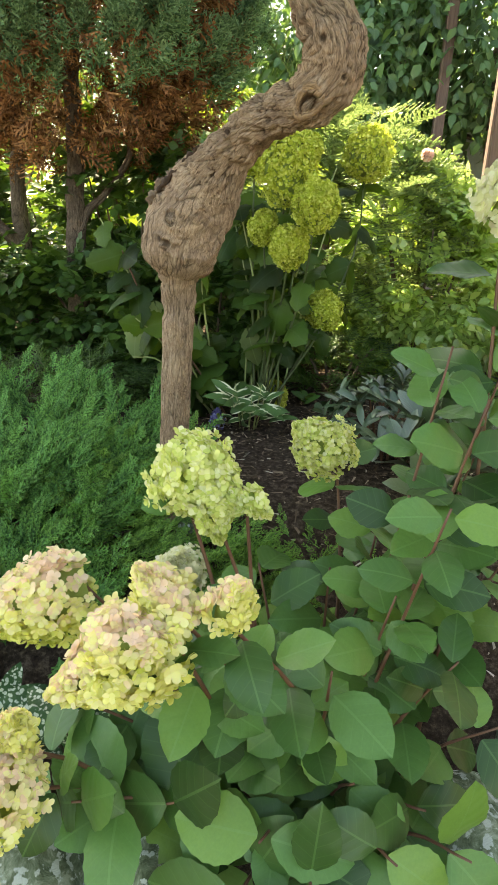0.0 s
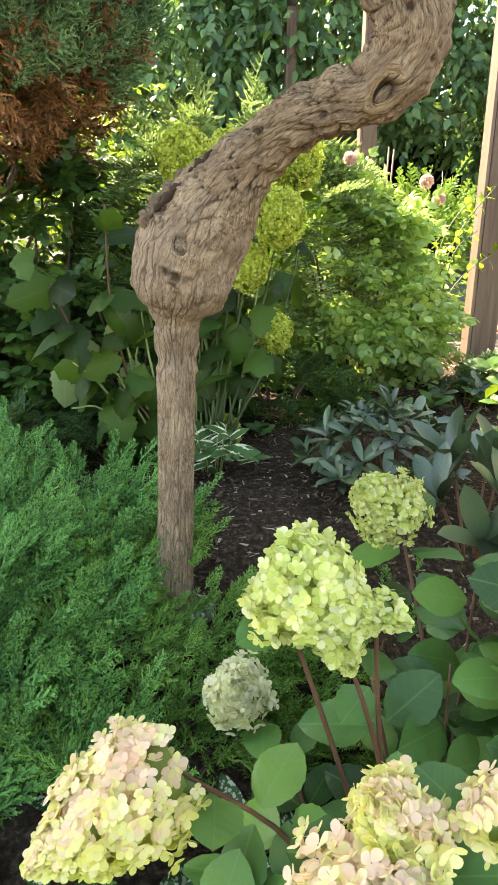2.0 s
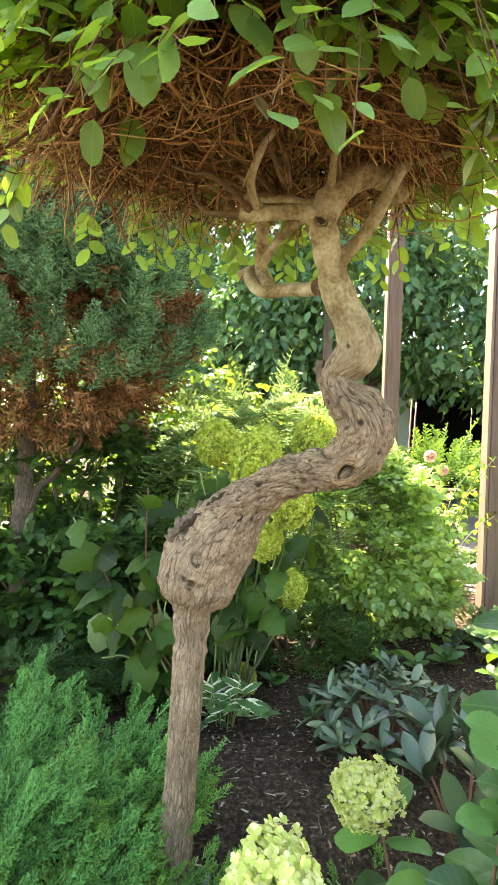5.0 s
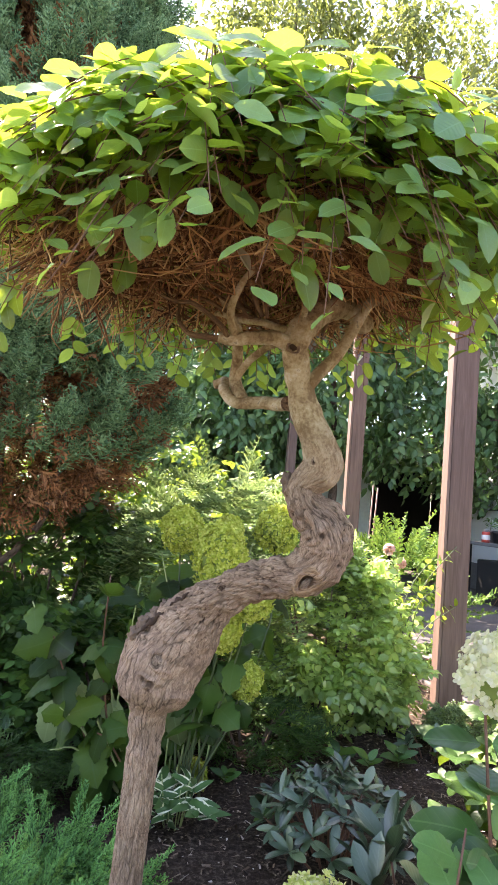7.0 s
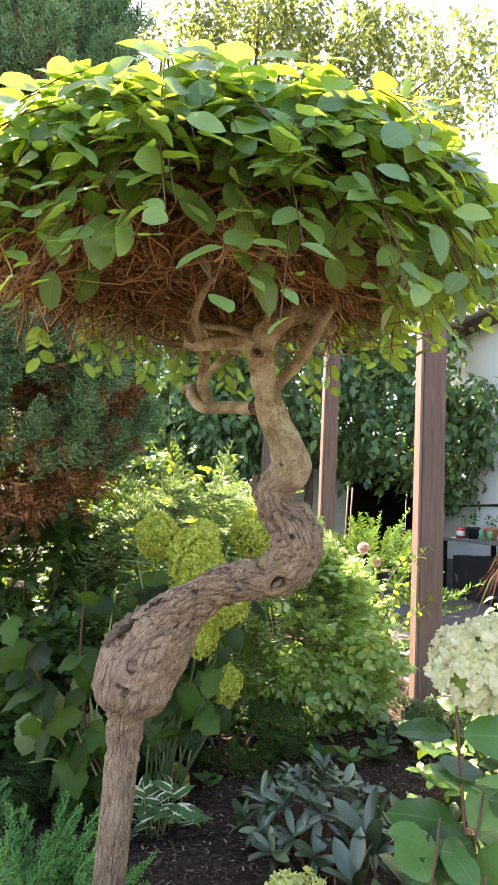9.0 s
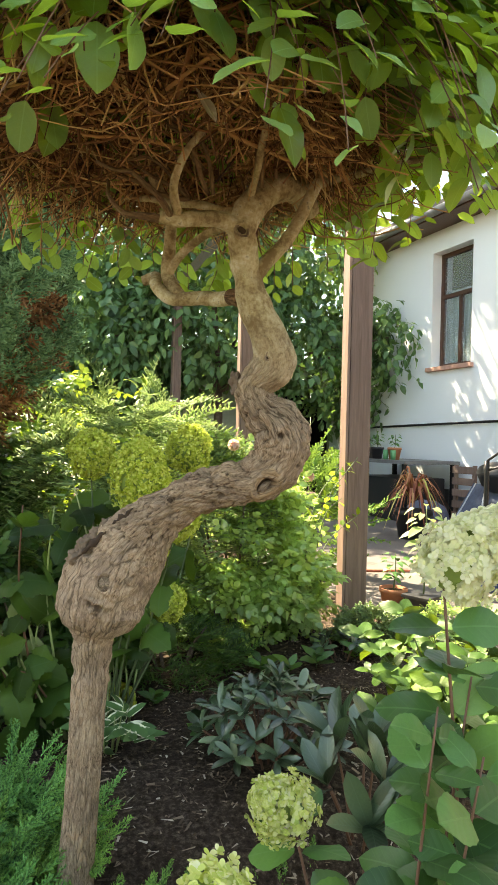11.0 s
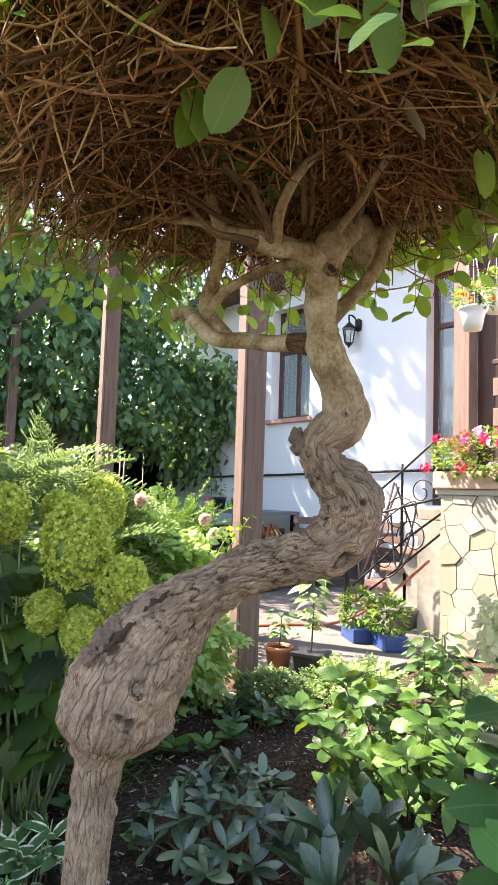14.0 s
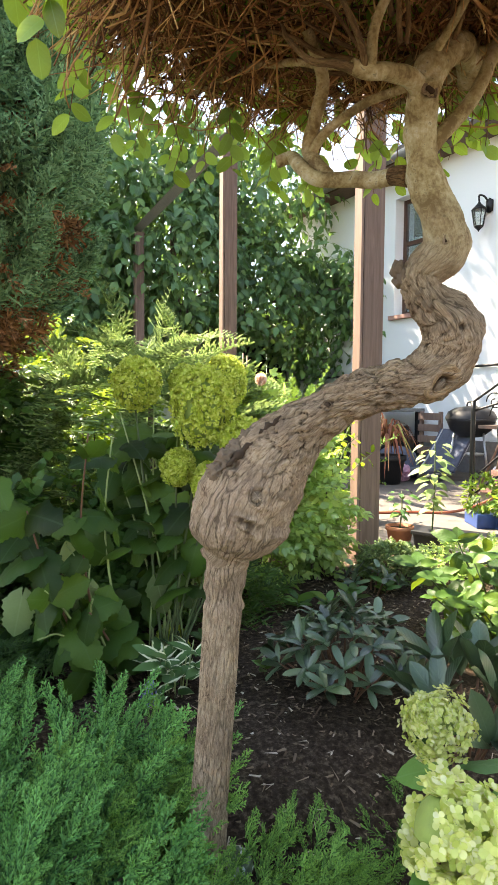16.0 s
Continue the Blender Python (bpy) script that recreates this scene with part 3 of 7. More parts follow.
# ---------------------------------------------------------------- ground and paving
gx = np.concatenate([[-400, -120, -40, -15, -8], np.linspace(-5, 8, 190), [11, 18, 45, 130, 400]])
gy = np.concatenate([[-400, -120, -40, -12, -5], np.linspace(-2.5, 11, 200), [14, 20, 45, 130, 400]])
XX, YY = np.meshgrid(gx, gy)
ZZ = ground_z(XX, YY)
near = (np.abs(XX) < 9) & (np.abs(YY) < 12)
ZZ = ZZ + np.where(near, np.array([0.035 * noise.noise(Vector((a * 1.7, b * 1.7, 0))) + 0.012 * noise.noise(Vector((a * 9, b * 9, 3))) for a, b in zip(XX.ravel(), YY.ravel())]).reshape(XX.shape), 0)
ny, nx = XX.shape
ii, jj = np.meshgrid(np.arange(ny - 1), np.arange(nx - 1), indexing="ij")
GQ = np.stack([ii * nx + jj, ii * nx + jj + 1, (ii + 1) * nx + jj + 1, (ii + 1) * nx + jj], -1).reshape(-1, 4)
ground = put("ground", mesh_of("ground", np.stack([XX, YY, ZZ], -1).reshape(-1, 3), GQ, None, M_SOIL))
tagged(ground, "dark crumbly garden soil with bark mulch", "ground", kind="structure")
patio = put("patio", block("patio", (2.08, 3.33, -0.08), (7.0, 12.0, 0.0), M_CONC, 0.012))
tagged(patio, "worn grey-beige concrete paving beside the house", "paving", kind="structure")

# bark chips and litter on the soil
cn = 11000
cp = np.stack([rng.uniform(-0.3, 2.2, cn), rng.uniform(1.35, 4.2, cn), np.zeros(cn)], -1)
cp[:, 2] = ground_z(cp[:, 0], cp[:, 1]) + 0.012 + np.array([0.035 * noise.noise(Vector((a * 1.7, b * 1.7, 0))) for a, b in cp[:, :2]])
chip = (np.array([(-.5, -.5, 0), (.5, -.4, .12), (.45, .5, 0), (-.4, .55, .1)], float), np.array([[0, 1, 2, 3]]), np.array([[0, 0], [1, 0], [1, 1], [0, 1.0]]))
cr = frames(unit(rng.normal(size=(cn, 3)) * (1, 1, 0.25)), unit(rng.normal(size=(cn, 3)) * 0.4 + (0, 0, 1)))
cr = cr * np.stack([rng.uniform(0.002, 0.009, cn), rng.uniform(0.005, 0.024, cn) * rng.choice((0.6, 1.0, 1.8), cn), np.full(cn, 0.02)], -1)[:, None, :]
M_LITTER = petal_mat("litter", [(0.0, (0.03, 0.02, 0.015)), (0.5, (0.11, 0.075, 0.05)), (0.82, (0.30, 0.22, 0.155)), (1.0, (0.58, 0.50, 0.41))], 0.05, 0.9)
litter = put("mulch", q_mesh("mulch", spread(chip, cp, cr), M_LITTER, False))
tagged(litter, "scattered brown bark chips and dry leaf litter", "mulch", kind="stuff")


# edging boulders below the bed
def boulder(x, y, z, size, seed):
    bm = bmesh.new()
    bmesh.ops.create_icosphere(bm, subdivisions=4, radius=1.0)
    for v in bm.verts:
        d = v.co.normalized()
        f = 1 + 0.22 * noise.noise(d * 1.6 + Vector((seed * 7, 0, 0))) + 0.08 * noise.noise(d * 5 + Vector((0, seed, 0))) + 0.03 * noise.noise(d * 14)
        v.co = Vector((d.x * size[0], d.y * size[1], d.z * size[2])) * f
    me = bpy.data.meshes.new("boulder")
    bm.to_mesh(me)
    bm.free()
    for p in me.polygons:
        p.use_smooth = True
    me.materials.append(M_LICHEN)
    ob = new("boulder", me)
    ob.matrix_world = pose(x, y, z, seed * 13 % 25, 0, seed * 47)
    return tagged(ob, "rough grey-green boulder crusted with pale lichen", "rock", "edging boulders")


for k, (bx, by, bz, s) in enumerate(((-0.42, 0.86, -0.46, 0.17), (-0.12, 0.98, -0.42, 0.17), (0.2, 1.12, -0.36, 0.19), (0.5, 0.98, -0.44, 0.18), (-0.78, 1.0, -0.42, 0.2), (0.82, 1.1, -0.42, 0.2), (-1.15, 1.05, -0.44, 0.2), (0.05, 0.74, -0.6, 0.14), (0.36, 0.72, -0.6, 0.15), (-0.26, 0.68, -0.62, 0.13))):
    boulder(bx, by, bz, (s * 1.1, s * 0.85, s * 0.8), k + 1)


# ---------------------------------------------------------------- the twisted willow
willow = empty("willow_tree", (-0.195, 1.76, 0), "twisted weeping willow standard with swollen graft and umbrella crown", "tree")
TRUNK = ((-0.197, 1.765, -0.12, 0.054), (-0.195, 1.762, -0.03, 0.047), (-0.190, 1.752, 0.10, 0.042), (-0.183, 1.737, 0.30, 0.040), (-0.176, 1.722, 0.52, 0.0415),
         (-0.173, 1.706, 0.652, 0.0425), (-0.173, 1.703, 0.661, 0.052), (-0.172, 1.700, 0.669, 0.067), (-0.170, 1.694, 0.686, 0.083), (-0.165, 1.680, 0.725, 0.097), (-0.158, 1.670, 0.76, 0.097), (-0.140, 1.660, 0.80, 0.092), (-0.106, 1.640, 0.855, 0.081), (-0.070, 1.605, 0.905, 0.062),
         (-0.013, 1.543, 0.966, 0.046), (0.049, 1.475, 1.002, 0.043), (0.108, 1.425, 1.025, 0.052), (0.150, 1.402, 1.075, 0.060), (0.140, 1.400, 1.130, 0.055),
         (0.104, 1.418, 1.180, 0.040), (0.098, 1.430, 1.218, 0.036), (0.133, 1.400, 1.268, 0.044), (0.110, 1.396, 1.325, 0.036), (0.082, 1.402, 1.388, 0.034), (0.062, 1.396, 1.445, 0.030),
         (0.044, 1.382, 1.490, 0.028), (0.032, 1.368, 1.525, 0.028), (0.064, 1.366, 1.584, 0.027), (0.125, 1.374, 1.624, 0.027), (0.185, 1.405, 1.635, 0.026), (0.222, 1.432, 1.605, 0.024))
KNOTS = ((-0.205, 1.618, 0.850, 0.013, 0.6), (-0.160, 1.606, 0.888, 0.012, 0.5), (0.165, 1.352, 1.055, 0.008, 1.2), (0.045, 1.430, 1.03, 0.007, 1.0), (0.125, 1.35, 1.115, 0.009, 1.3), (-0.180, 1.572, 0.79, 0.017, 0.18), (-0.202, 1.592, 0.744, 0.0115, 1.3), (-0.187, 1.588, 0.735, 0.0140, 1.4), (-0.190, 1.592, 0.722, 0.0105, 1.3), (-0.120, 1.58, 0.795, 0.010, 0.7), (-0.017, 1.484, 1.018, 0.012, 0.5),
         (-0.05, 1.515, 0.972, 0.009, 1.0), (0.030, 1.435, 0.985, 0.010, 0.9), (0.106, 1.374, 1.012, 0.018, 0.95), (0.168, 1.35, 1.10, 0.009, 1.0), (0.095, 1.368, 1.27, 0.008, 1.2), (0.02, 1.338, 1.51, 0.013, 1.0))


SLIT = np.array((0.66, -0.05, 0.75))


def trunk_mesh():
    """The stem with narrow upright ridges, the flaky swollen graft, the deeply fissured bend and the smooth young top."""
    path = smooth_path(TRUNK, 760)
    V, Q, UV = tube(path[:, :3], path[:, 3], 96)
    k = 97
    ring = np.repeat(np.arange(len(V) // k), k)
    cen = np.vstack([path[:1], path, path[-1:]])[ring]
    rad = cen[:, 3]
    out = unit(V - cen[:, :3])
    length = UV[:, 1]
    total = length.max()
    stem_end = total * 0.294
    crack = np.zeros(len(V))
    disp = np.zeros(len(V))
    age = np.zeros(len(V))
    for i in range(len(V)):
        if i % k == k - 1:
            disp[i], crack[i], age[i] = disp[i - k + 1], crack[i - k + 1], age[i - k + 1]
            continue
        along = length[i]
        s = along / total
        o = out[i]
        p = Vector(V[i])
        lump = noise.noise(p * 15) * 0.007 + noise.noise(p * 34 + Vector((3, 1, 0))) * 0.004 + noise.noise(p * 75) * 0.0016
        sway = Vector((1.1 * noise.noise(p * 11), 1.1 * noise.noise(p * 11 + Vector((7, 0, 0))), 0))
        if along < stem_end:
            q = Vector((o[0] * 4.4, o[1] * 4.4, o[2] * 4.4)) + sway * 0.5 + Vector((0, 0, along * 11.0))
            f = noise.noise(q)
            f2 = noise.noise(q * 2.2 + Vector((5, 1, 2)))
            fiss = max(0.0, 0.13 - abs(f)) / 0.13
            fis2 = max(0.0, 0.12 - abs(f2)) / 0.12
            disp[i] = lump * 0.15 - 0.0046 * fiss - 0.0020 * fis2 + 0.002 * abs(f)
            crack[i] = min(0.75, 0.6 * max(0.0, fiss - 0.45) + 0.3 * max(0.0, fis2 - 0.5))
            age[i] = 1.0
            continue
        fq = 62 + 30 * noise.noise(p * 5 + Vector((2, 8, 1)))
        q = Vector((o[0] * rad[i] * fq, o[1] * rad[i] * fq, o[2] * rad[i] * fq)) + sway * 1.5 + Vector((0, 0, along * 24.0))
        rough = 1.0 if s < 0.70 else max(0.12, 1.0 - (s - 0.70) * 9)
        bulb = 1.0 if s < 0.44 else 0.0
        f = noise.noise(q)
        f2 = noise.noise(q * 2.3 + Vector((5, 1, 2)))
        f3 = noise.noise(p * 95 + Vector((o[0], o[1], o[2])) * 2)
        fiss = max(0.0, 0.10 - abs(f)) / 0.10
        fis2 = max(0.0, 0.09 - abs(f2)) / 0.09
        flake = max(0.0, min(1.0, (f3 - 0.02) * 9)) * max(0.0, min(1.0, 0.5 + 2.5 * noise.noise(p * 22)))
        deepf = rough * (0.30 + 1.2 * max(0.0, 0.3 + noise.noise(p * 7 + Vector((0, 4, 9))))) * (0.27 if bulb else 1.45)
        disp[i] = lump * (1.7 if s < 0.72 else 0.8) - deepf * (0.0056 * fiss + 0.0026 * fis2) + rough * ((0.0018 if bulb else 0.003) * abs(f) + 0.002 * flake)
        age[i] = rough if s < 0.70 else max(0.0, (rough - 0.12) / 0.88)
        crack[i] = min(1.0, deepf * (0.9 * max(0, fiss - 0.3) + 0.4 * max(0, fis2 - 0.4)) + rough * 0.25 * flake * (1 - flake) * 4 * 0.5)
    # lobes of callus under the graft
    for x, y, z, r, amp in ((-0.112, 1.622, 0.722, 0.045, 0.010), (-0.225, 1.632, 0.715, 0.045, 0.008), (-0.06, 1.60, 0.80, 0.05, 0.010)):
        d = np.linalg.norm(V - np.array((x, y, z)), axis=1) / r
        disp += amp * np.exp(-d ** 2)
    for x, y, z, r, deep in KNOTS:
        dv = V - np.array((x, y, z))
        if deep == 0.95:
            dv = dv - 0.34 * (dv @ SLIT)[:, None] * SLIT
        d = np.linalg.norm(dv, axis=1) / r * (1 + 0.14 * np.sin(dv[:, 0] * 190 + dv[:, 2] * 130))
        if r > 0.015:
            near_ = np.exp(-(d / 1.5) ** 4)
            disp = disp * (1 - 0.85 * near_) + r * 0.42 * np.exp(-((d - 1.22) / 0.30) ** 2) - r * 0.9 * deep * np.clip((1.02 - d) / 0.35, 0, 1)
            crack = crack * (1 - near_)
        else:
            disp += r * 0.42 * np.exp(-((d - 1.2) / 0.36) ** 2) - r * 0.75 * deep * np.exp(-(d / 0.72) ** 2)
        # pits darken with depth, their shade painted into the crack mask
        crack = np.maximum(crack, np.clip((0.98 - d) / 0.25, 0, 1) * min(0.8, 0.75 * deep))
    edge_ring = (ring == 0) | (ring == ring.max())
    disp[edge_ring] = 0
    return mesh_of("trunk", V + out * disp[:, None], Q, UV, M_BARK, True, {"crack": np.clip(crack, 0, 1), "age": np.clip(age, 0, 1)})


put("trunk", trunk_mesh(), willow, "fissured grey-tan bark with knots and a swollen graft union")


M_BURR = bark_mat("torn_burr_bark", (0.58, 0.45, 0.34), (0.37, 0.27, 0.195), (0.10, 0.066, 0.047), 110.0, 0.9, False)
M_STUB = bark_mat("broken_stub_wood", (0.44, 0.34, 0.25), (0.26, 0.185, 0.13), (0.07, 0.046, 0.033), 80.0, 0.9, False)


def knot_ring(at, out, r, hollow):
    """A healed branch scar set on the trunk's surface: a raised lip round a plug, near-black where it paints a hollow's
    shade.
    """
    o = unit(out)
    path = smooth_path(TRUNK, 300)
    c = path[np.argmin(np.linalg.norm(path[:, :3] - np.asarray(at), axis=1))]
    at = c[:3] + unit(np.asarray(at) - c[:3]) * (c[3] + 0.001)
    e1 = unit(np.cross(o, (0.2, 0.3, 1)))
    e2 = np.cross(o, e1)
    a = np.linspace(0, 2 * np.pi, 25)
    w = 1 + 0.12 * np.sin(3 * a + at[0] * 50)
    lip = np.asarray(at) + (np.cos(a) * w * r)[:, None] * e1 + (np.sin(a) * w * r * 1.15)[:, None] * e2
    lip = lip + np.array([[noise.noise(Vector(q * 160 + c * 9)) for c in range(3)] for q in lip]) * r * 0.22
    lip[-1] = lip[0]
    put("knot", q_mesh("knot", tube(lip, r * (0.24 + 0.08 * np.sin(a * 2 + at[2] * 30)), 8), M_STUB), willow)
    inner = tube(np.asarray(at) + np.linspace(-0.5, 0.12 if hollow else 0.3, 4)[:, None] * o * r, np.array((0.5, 0.7, 0.8, 0.7)) * r, 12)
    put("knot_hollow", q_mesh("knot_hollow", inner, M_HOLLOW if hollow else M_BURR), willow)


# near-black fill: shade of knot hollows and slots put into the colour
M_HOLLOW = plain_mat("hollow_shade_fill", (0.055, 0.032, 0.02), 0.95, var=0.5, scale=60)


def limb(pts, r0, r1, parent, name="limb", mat=None, sides=12, wob=0.0, n=None):
    p = smooth_path(pts, n or max(6, len(pts) * 8))
    t = np.linspace(0, 1, len(p))
    if wob:
        p = p + np.array([[noise.noise(Vector(a * 14 + np.array((0, 0, c)))) for c in (0, 9, 17)] for a in p]) * wob
    g = tube(p, r0 + (r1 - r0) * t, sides)
    return put(name, mesh_of(name, g[0], g[1], g[2], mat or M_LIMB), parent)


limb(((0.07, 1.40, 1.43), (0.092, 1.384, 1.462), (0.127, 1.359, 1.508), (0.160, 1.340, 1.575), (0.20, 1.352, 1.645), (0.27, 1.41, 1.73), (0.36, 1.49, 1.83)), 0.016, 0.009, willow, wob=0.003)
limb(((0.075, 1.415, 1.395), (0.058, 1.48, 1.408), (0.02, 1.535, 1.415), (-0.044, 1.565, 1.415), (-0.07, 1.60, 1.445), (-0.062, 1.64, 1.478), (-0.085, 1.66, 1.47)), 0.018, 0.012, willow, wob=0.006)
limb(((-0.03, 1.56, 1.42), (-0.045, 1.60, 1.475), (-0.05, 1.58, 1.53), (-0.065, 1.53, 1.585), (-0.11, 1.52, 1.66)), 0.017, 0.011, willow, wob=0.004)
limb(((-0.05, 1.60, 1.46), (-0.03, 1.56, 1.51), (-0.005, 1.48, 1.535), (0.02, 1.38, 1.535)), 0.010, 0.008, willow, wob=0.003)
limb(((0.03, 1.366, 1.515), (-0.015, 1.352, 1.532), (-0.062, 1.345, 1.528), (-0.110, 1.344, 1.518), (-0.145, 1.350, 1.522)), 0.018, 0.012, willow, wob=0.012)
limb(((-0.135, 1.348, 1.521), (-0.17, 1.36, 1.518), (-0.21, 1.40, 1.535), (-0.23, 1.43, 1.60)), 0.009, 0.003, willow, mat=M_DRY, wob=0.016)
limb(((-0.12, 1.346, 1.519), (-0.15, 1.32, 1.54), (-0.20, 1.29, 1.555), (-0.27, 1.27, 1.56)), 0.007, 0.003, willow, mat=M_DRY, wob=0.016)
limb(((-0.105, 1.345, 1.52), (-0.125, 1.315, 1.56), (-0.115, 1.29, 1.61), (-0.085, 1.27, 1.655)), 0.0095, 0.006, willow, wob=0.004)
limb(((0.16, 1.39, 1.63), (0.26, 1.34, 1.66), (0.38, 1.30, 1.70), (0.5, 1.28, 1.72)), 0.010, 0.005, willow, wob=0.006)
limb(((0.05, 1.37, 1.57), (0.02, 1.26, 1.63), (0.0, 1.12, 1.72), (-0.02, 0.98, 1.78)), 0.008, 0.004, willow, wob=0.008)
limb(((0.03, 1.38, 1.56), (-0.08, 1.55, 1.62), (-0.12, 1.75, 1.68), (-0.15, 1.95, 1.70)), 0.009, 0.005, willow, wob=0.008)
limb(((0.19, 1.41, 1.63), (0.26, 1.55, 1.66), (0.30, 1.75, 1.70), (0.34, 1.9, 1.72)), 0.009, 0.005, willow, wob=0.008)

M_COLLAR = bark_mat("torn_collar_bark", (0.30, 0.19, 0.11), (0.18, 0.105, 0.06), (0.05, 0.028, 0.018), 80.0, 0.8, False)
limb(((0.068, 1.437, 1.398), (0.063, 1.455, 1.403), (0.058, 1.472, 1.407)), 0.0205, 0.0175, willow, "branch_collar", M_COLLAR, 16, 0.006)


def slit_lip(at, r):
    """The pale healed lip round the long hollow at the elbow, with dead wood inside."""
    path = smooth_path(TRUNK, 300)
    o = unit((-0.25, -0.9, -0.1))
    e1 = unit(SLIT - o * np.dot(SLIT, o))
    e2 = np.cross(o, e1)
    a = np.linspace(0, 2 * np.pi, 37)
    lip = np.asarray(at) + (np.cos(a) * r * 1.62)[:, None] * e1 + (np.sin(a) * r * (1.0 + 0.12 * np.cos(a)))[:, None] * e2
    near = np.argmin(np.linalg.norm(lip[:, None, :] - path[None, :, :3], axis=2), axis=1)
    c = path[near]
    lip = c[:, :3] + unit(lip - c[:, :3]) * (c[:, 3] + 0.0005)[:, None]
    lip = lip + np.array([[noise.noise(Vector(q * 120 + w * 9)) for w in range(3)] for q in lip]) * 0.0028
    lip[-1] = lip[0]
    put("knot_lip", q_mesh("knot_lip", tube(lip, 0.0075 + 0.002 * np.sin(a * 2 + 0.6), 8), M_LIP), willow, "pale ochre healed lip of the knothole")
    core = np.asarray(at) - o * 0.004 + np.linspace(-1.0, 0.6, 7)[:, None] * e1 * r
    put("dead_wood", q_mesh("dead_wood", tube(core, np.array((0.2, 0.36, 0.42, 0.40, 0.34, 0.26, 0.1)) * r, 10), M_STUB), willow)


M_LIP = bark_mat("healed_lip_wood", (0.55, 0.38, 0.235), (0.38, 0.25, 0.15), (0.12, 0.072, 0.046), 90.0, 0.6, False)
slit_lip((0.106, 1.374, 1.012), 0.0205)
knot_ring((-0.180, 1.572, 0.789), (-0.15, -0.95, 0.1), 0.015, False)
knot_ring((-0.018, 1.492, 1.012), (-0.2, -0.9, 0.3), 0.011, False)
knot_ring((0.096, 1.362, 1.272), (-0.3, -0.95, 0.1), 0.007, True)
knot_ring((-0.05, 1.522, 0.968), (-0.4, -0.9, 0.1), 0.008, True)
knot_ring((0.026, 1.345, 1.515), (-0.3, -0.95, 0.1), 0.012, True)
def knob(name, c, size, seed, mat, torn=1.0):
    """An irregular lump of callused wood."""
    bm = bmesh.new()
    bmesh.ops.create_icosphere(bm, subdivisions=4, radius=1.0)
    for v in bm.verts:
        q = v.co.normalized()
        f = 1 + 0.4 * noise.noise(q * 1.7 + Vector((seed * 3.1, 0, 0))) + torn * 0.36 * noise.noise(q * 3.2 + Vector((0, seed, 0))) - torn * 0.4 * abs(noise.noise(q * 5 + Vector((seed, 0, 5)))) + torn * 0.12 * noise.noise(q * 15 + Vector((0, 0, seed)))
        v.co = Vector((q.x * size[0], q.y * size[1], q.z * size[2])) * f + Vector(c)
    me = bpy.data.meshes.new(name)
    bm.to_mesh(me)
    bm.free()
    for p in me.polygons:
        p.use_smooth = True
    me.materials.append(mat)
    return put(name, me, willow)


for k, (kx, ky, kz, kr) in enumerate(((-0.226, 1.658, 0.832, 0.022), (-0.205, 1.652, 0.856, 0.027), (-0.180, 1.648, 0.878, 0.026), (-0.156, 1.645, 0.898, 0.026), (-0.128, 1.640, 0.910, 0.020), (-0.190, 1.632, 0.862, 0.016))):
    knob("burr", (kx, ky, kz), (kr * 0.9, kr * 1.05, kr * 0.85), k + 3, M_BURR)


def crevice_shade(pts, r, name="crevice_shade"):
    """A near-black raised strip that follows the trunk's surface, a slot's shade put into its colour."""
    path = smooth_path(TRUNK, 300)
    line = smooth_path(pts, 14)
    near = np.argmin(np.linalg.norm(line[:, None, :] - path[None, :, :3], axis=2), axis=1)
    c = path[near]
    line = c[:, :3] + unit(line - c[:, :3]) * (c[:, 3] + 0.003)[:, None]
    line = line + np.array([[noise.noise(Vector(q * 90 + w * 9)) for w in range(3)] for q in line]) * 0.006
    t = np.linspace(0, 1, 14)
    put(name, q_mesh(name, tube(line, r * (0.25 + np.sin(np.pi * t) * (0.75 + 0.4 * np.sin(t * 17))), 8), M_HOLLOW), willow)


crevice_shade(((-0.230, 1.622, 0.848), (-0.206, 1.612, 0.876), (-0.176, 1.606, 0.900)), 0.008)
crevice_shade(((-0.158, 1.604, 0.912), (-0.134, 1.600, 0.924), (-0.108, 1.590, 0.936)), 0.006)
knob("stub", (0.076, 1.448, 1.212), (0.020, 0.022, 0.020), 31, M_BURR, 0.35)
knob("stub", (0.066, 1.458, 1.232), (0.013, 0.014, 0.018), 32, M_BURR, 0.35)

CROWN = np.array((-0.03, 1.40))


def crown_low(r, a=0.0):
    """The crown's underside: it droops to the rim on the path's side and stays level behind."""
    droop = (0.5 + 0.5 * np.cos(a - math.radians(245))) ** 2
    off = (np.asarray(a) + math.radians(12) + math.pi) % (2 * math.pi) - math.pi
    return 1.62 - (0.13 * droop - 0.075 * np.exp(-(off / 0.75) ** 2)) * np.clip(r / 0.6, 0, 1.1) ** 2


def crown_reach(a):
    """The crown is clipped shorter towards the terrace."""
    off = (np.asarray(a) + math.radians(38) + math.pi) % (2 * math.pi) - math.pi
    return 1.0 - 0.11 * np.exp(-(off / 0.5) ** 2)


def crown_top(r):
    return 1.888 - 0.08 * np.clip(r / 0.63, 0, 1.1) ** 5


def twig_reach(a):
    """The bare twigs reach less far towards the path, where leaves hang down."""
    return (1.0 - 0.52 * (0.5 + 0.5 * math.cos(a - math.radians(305))) ** 2.0) * float(crown_reach(a))


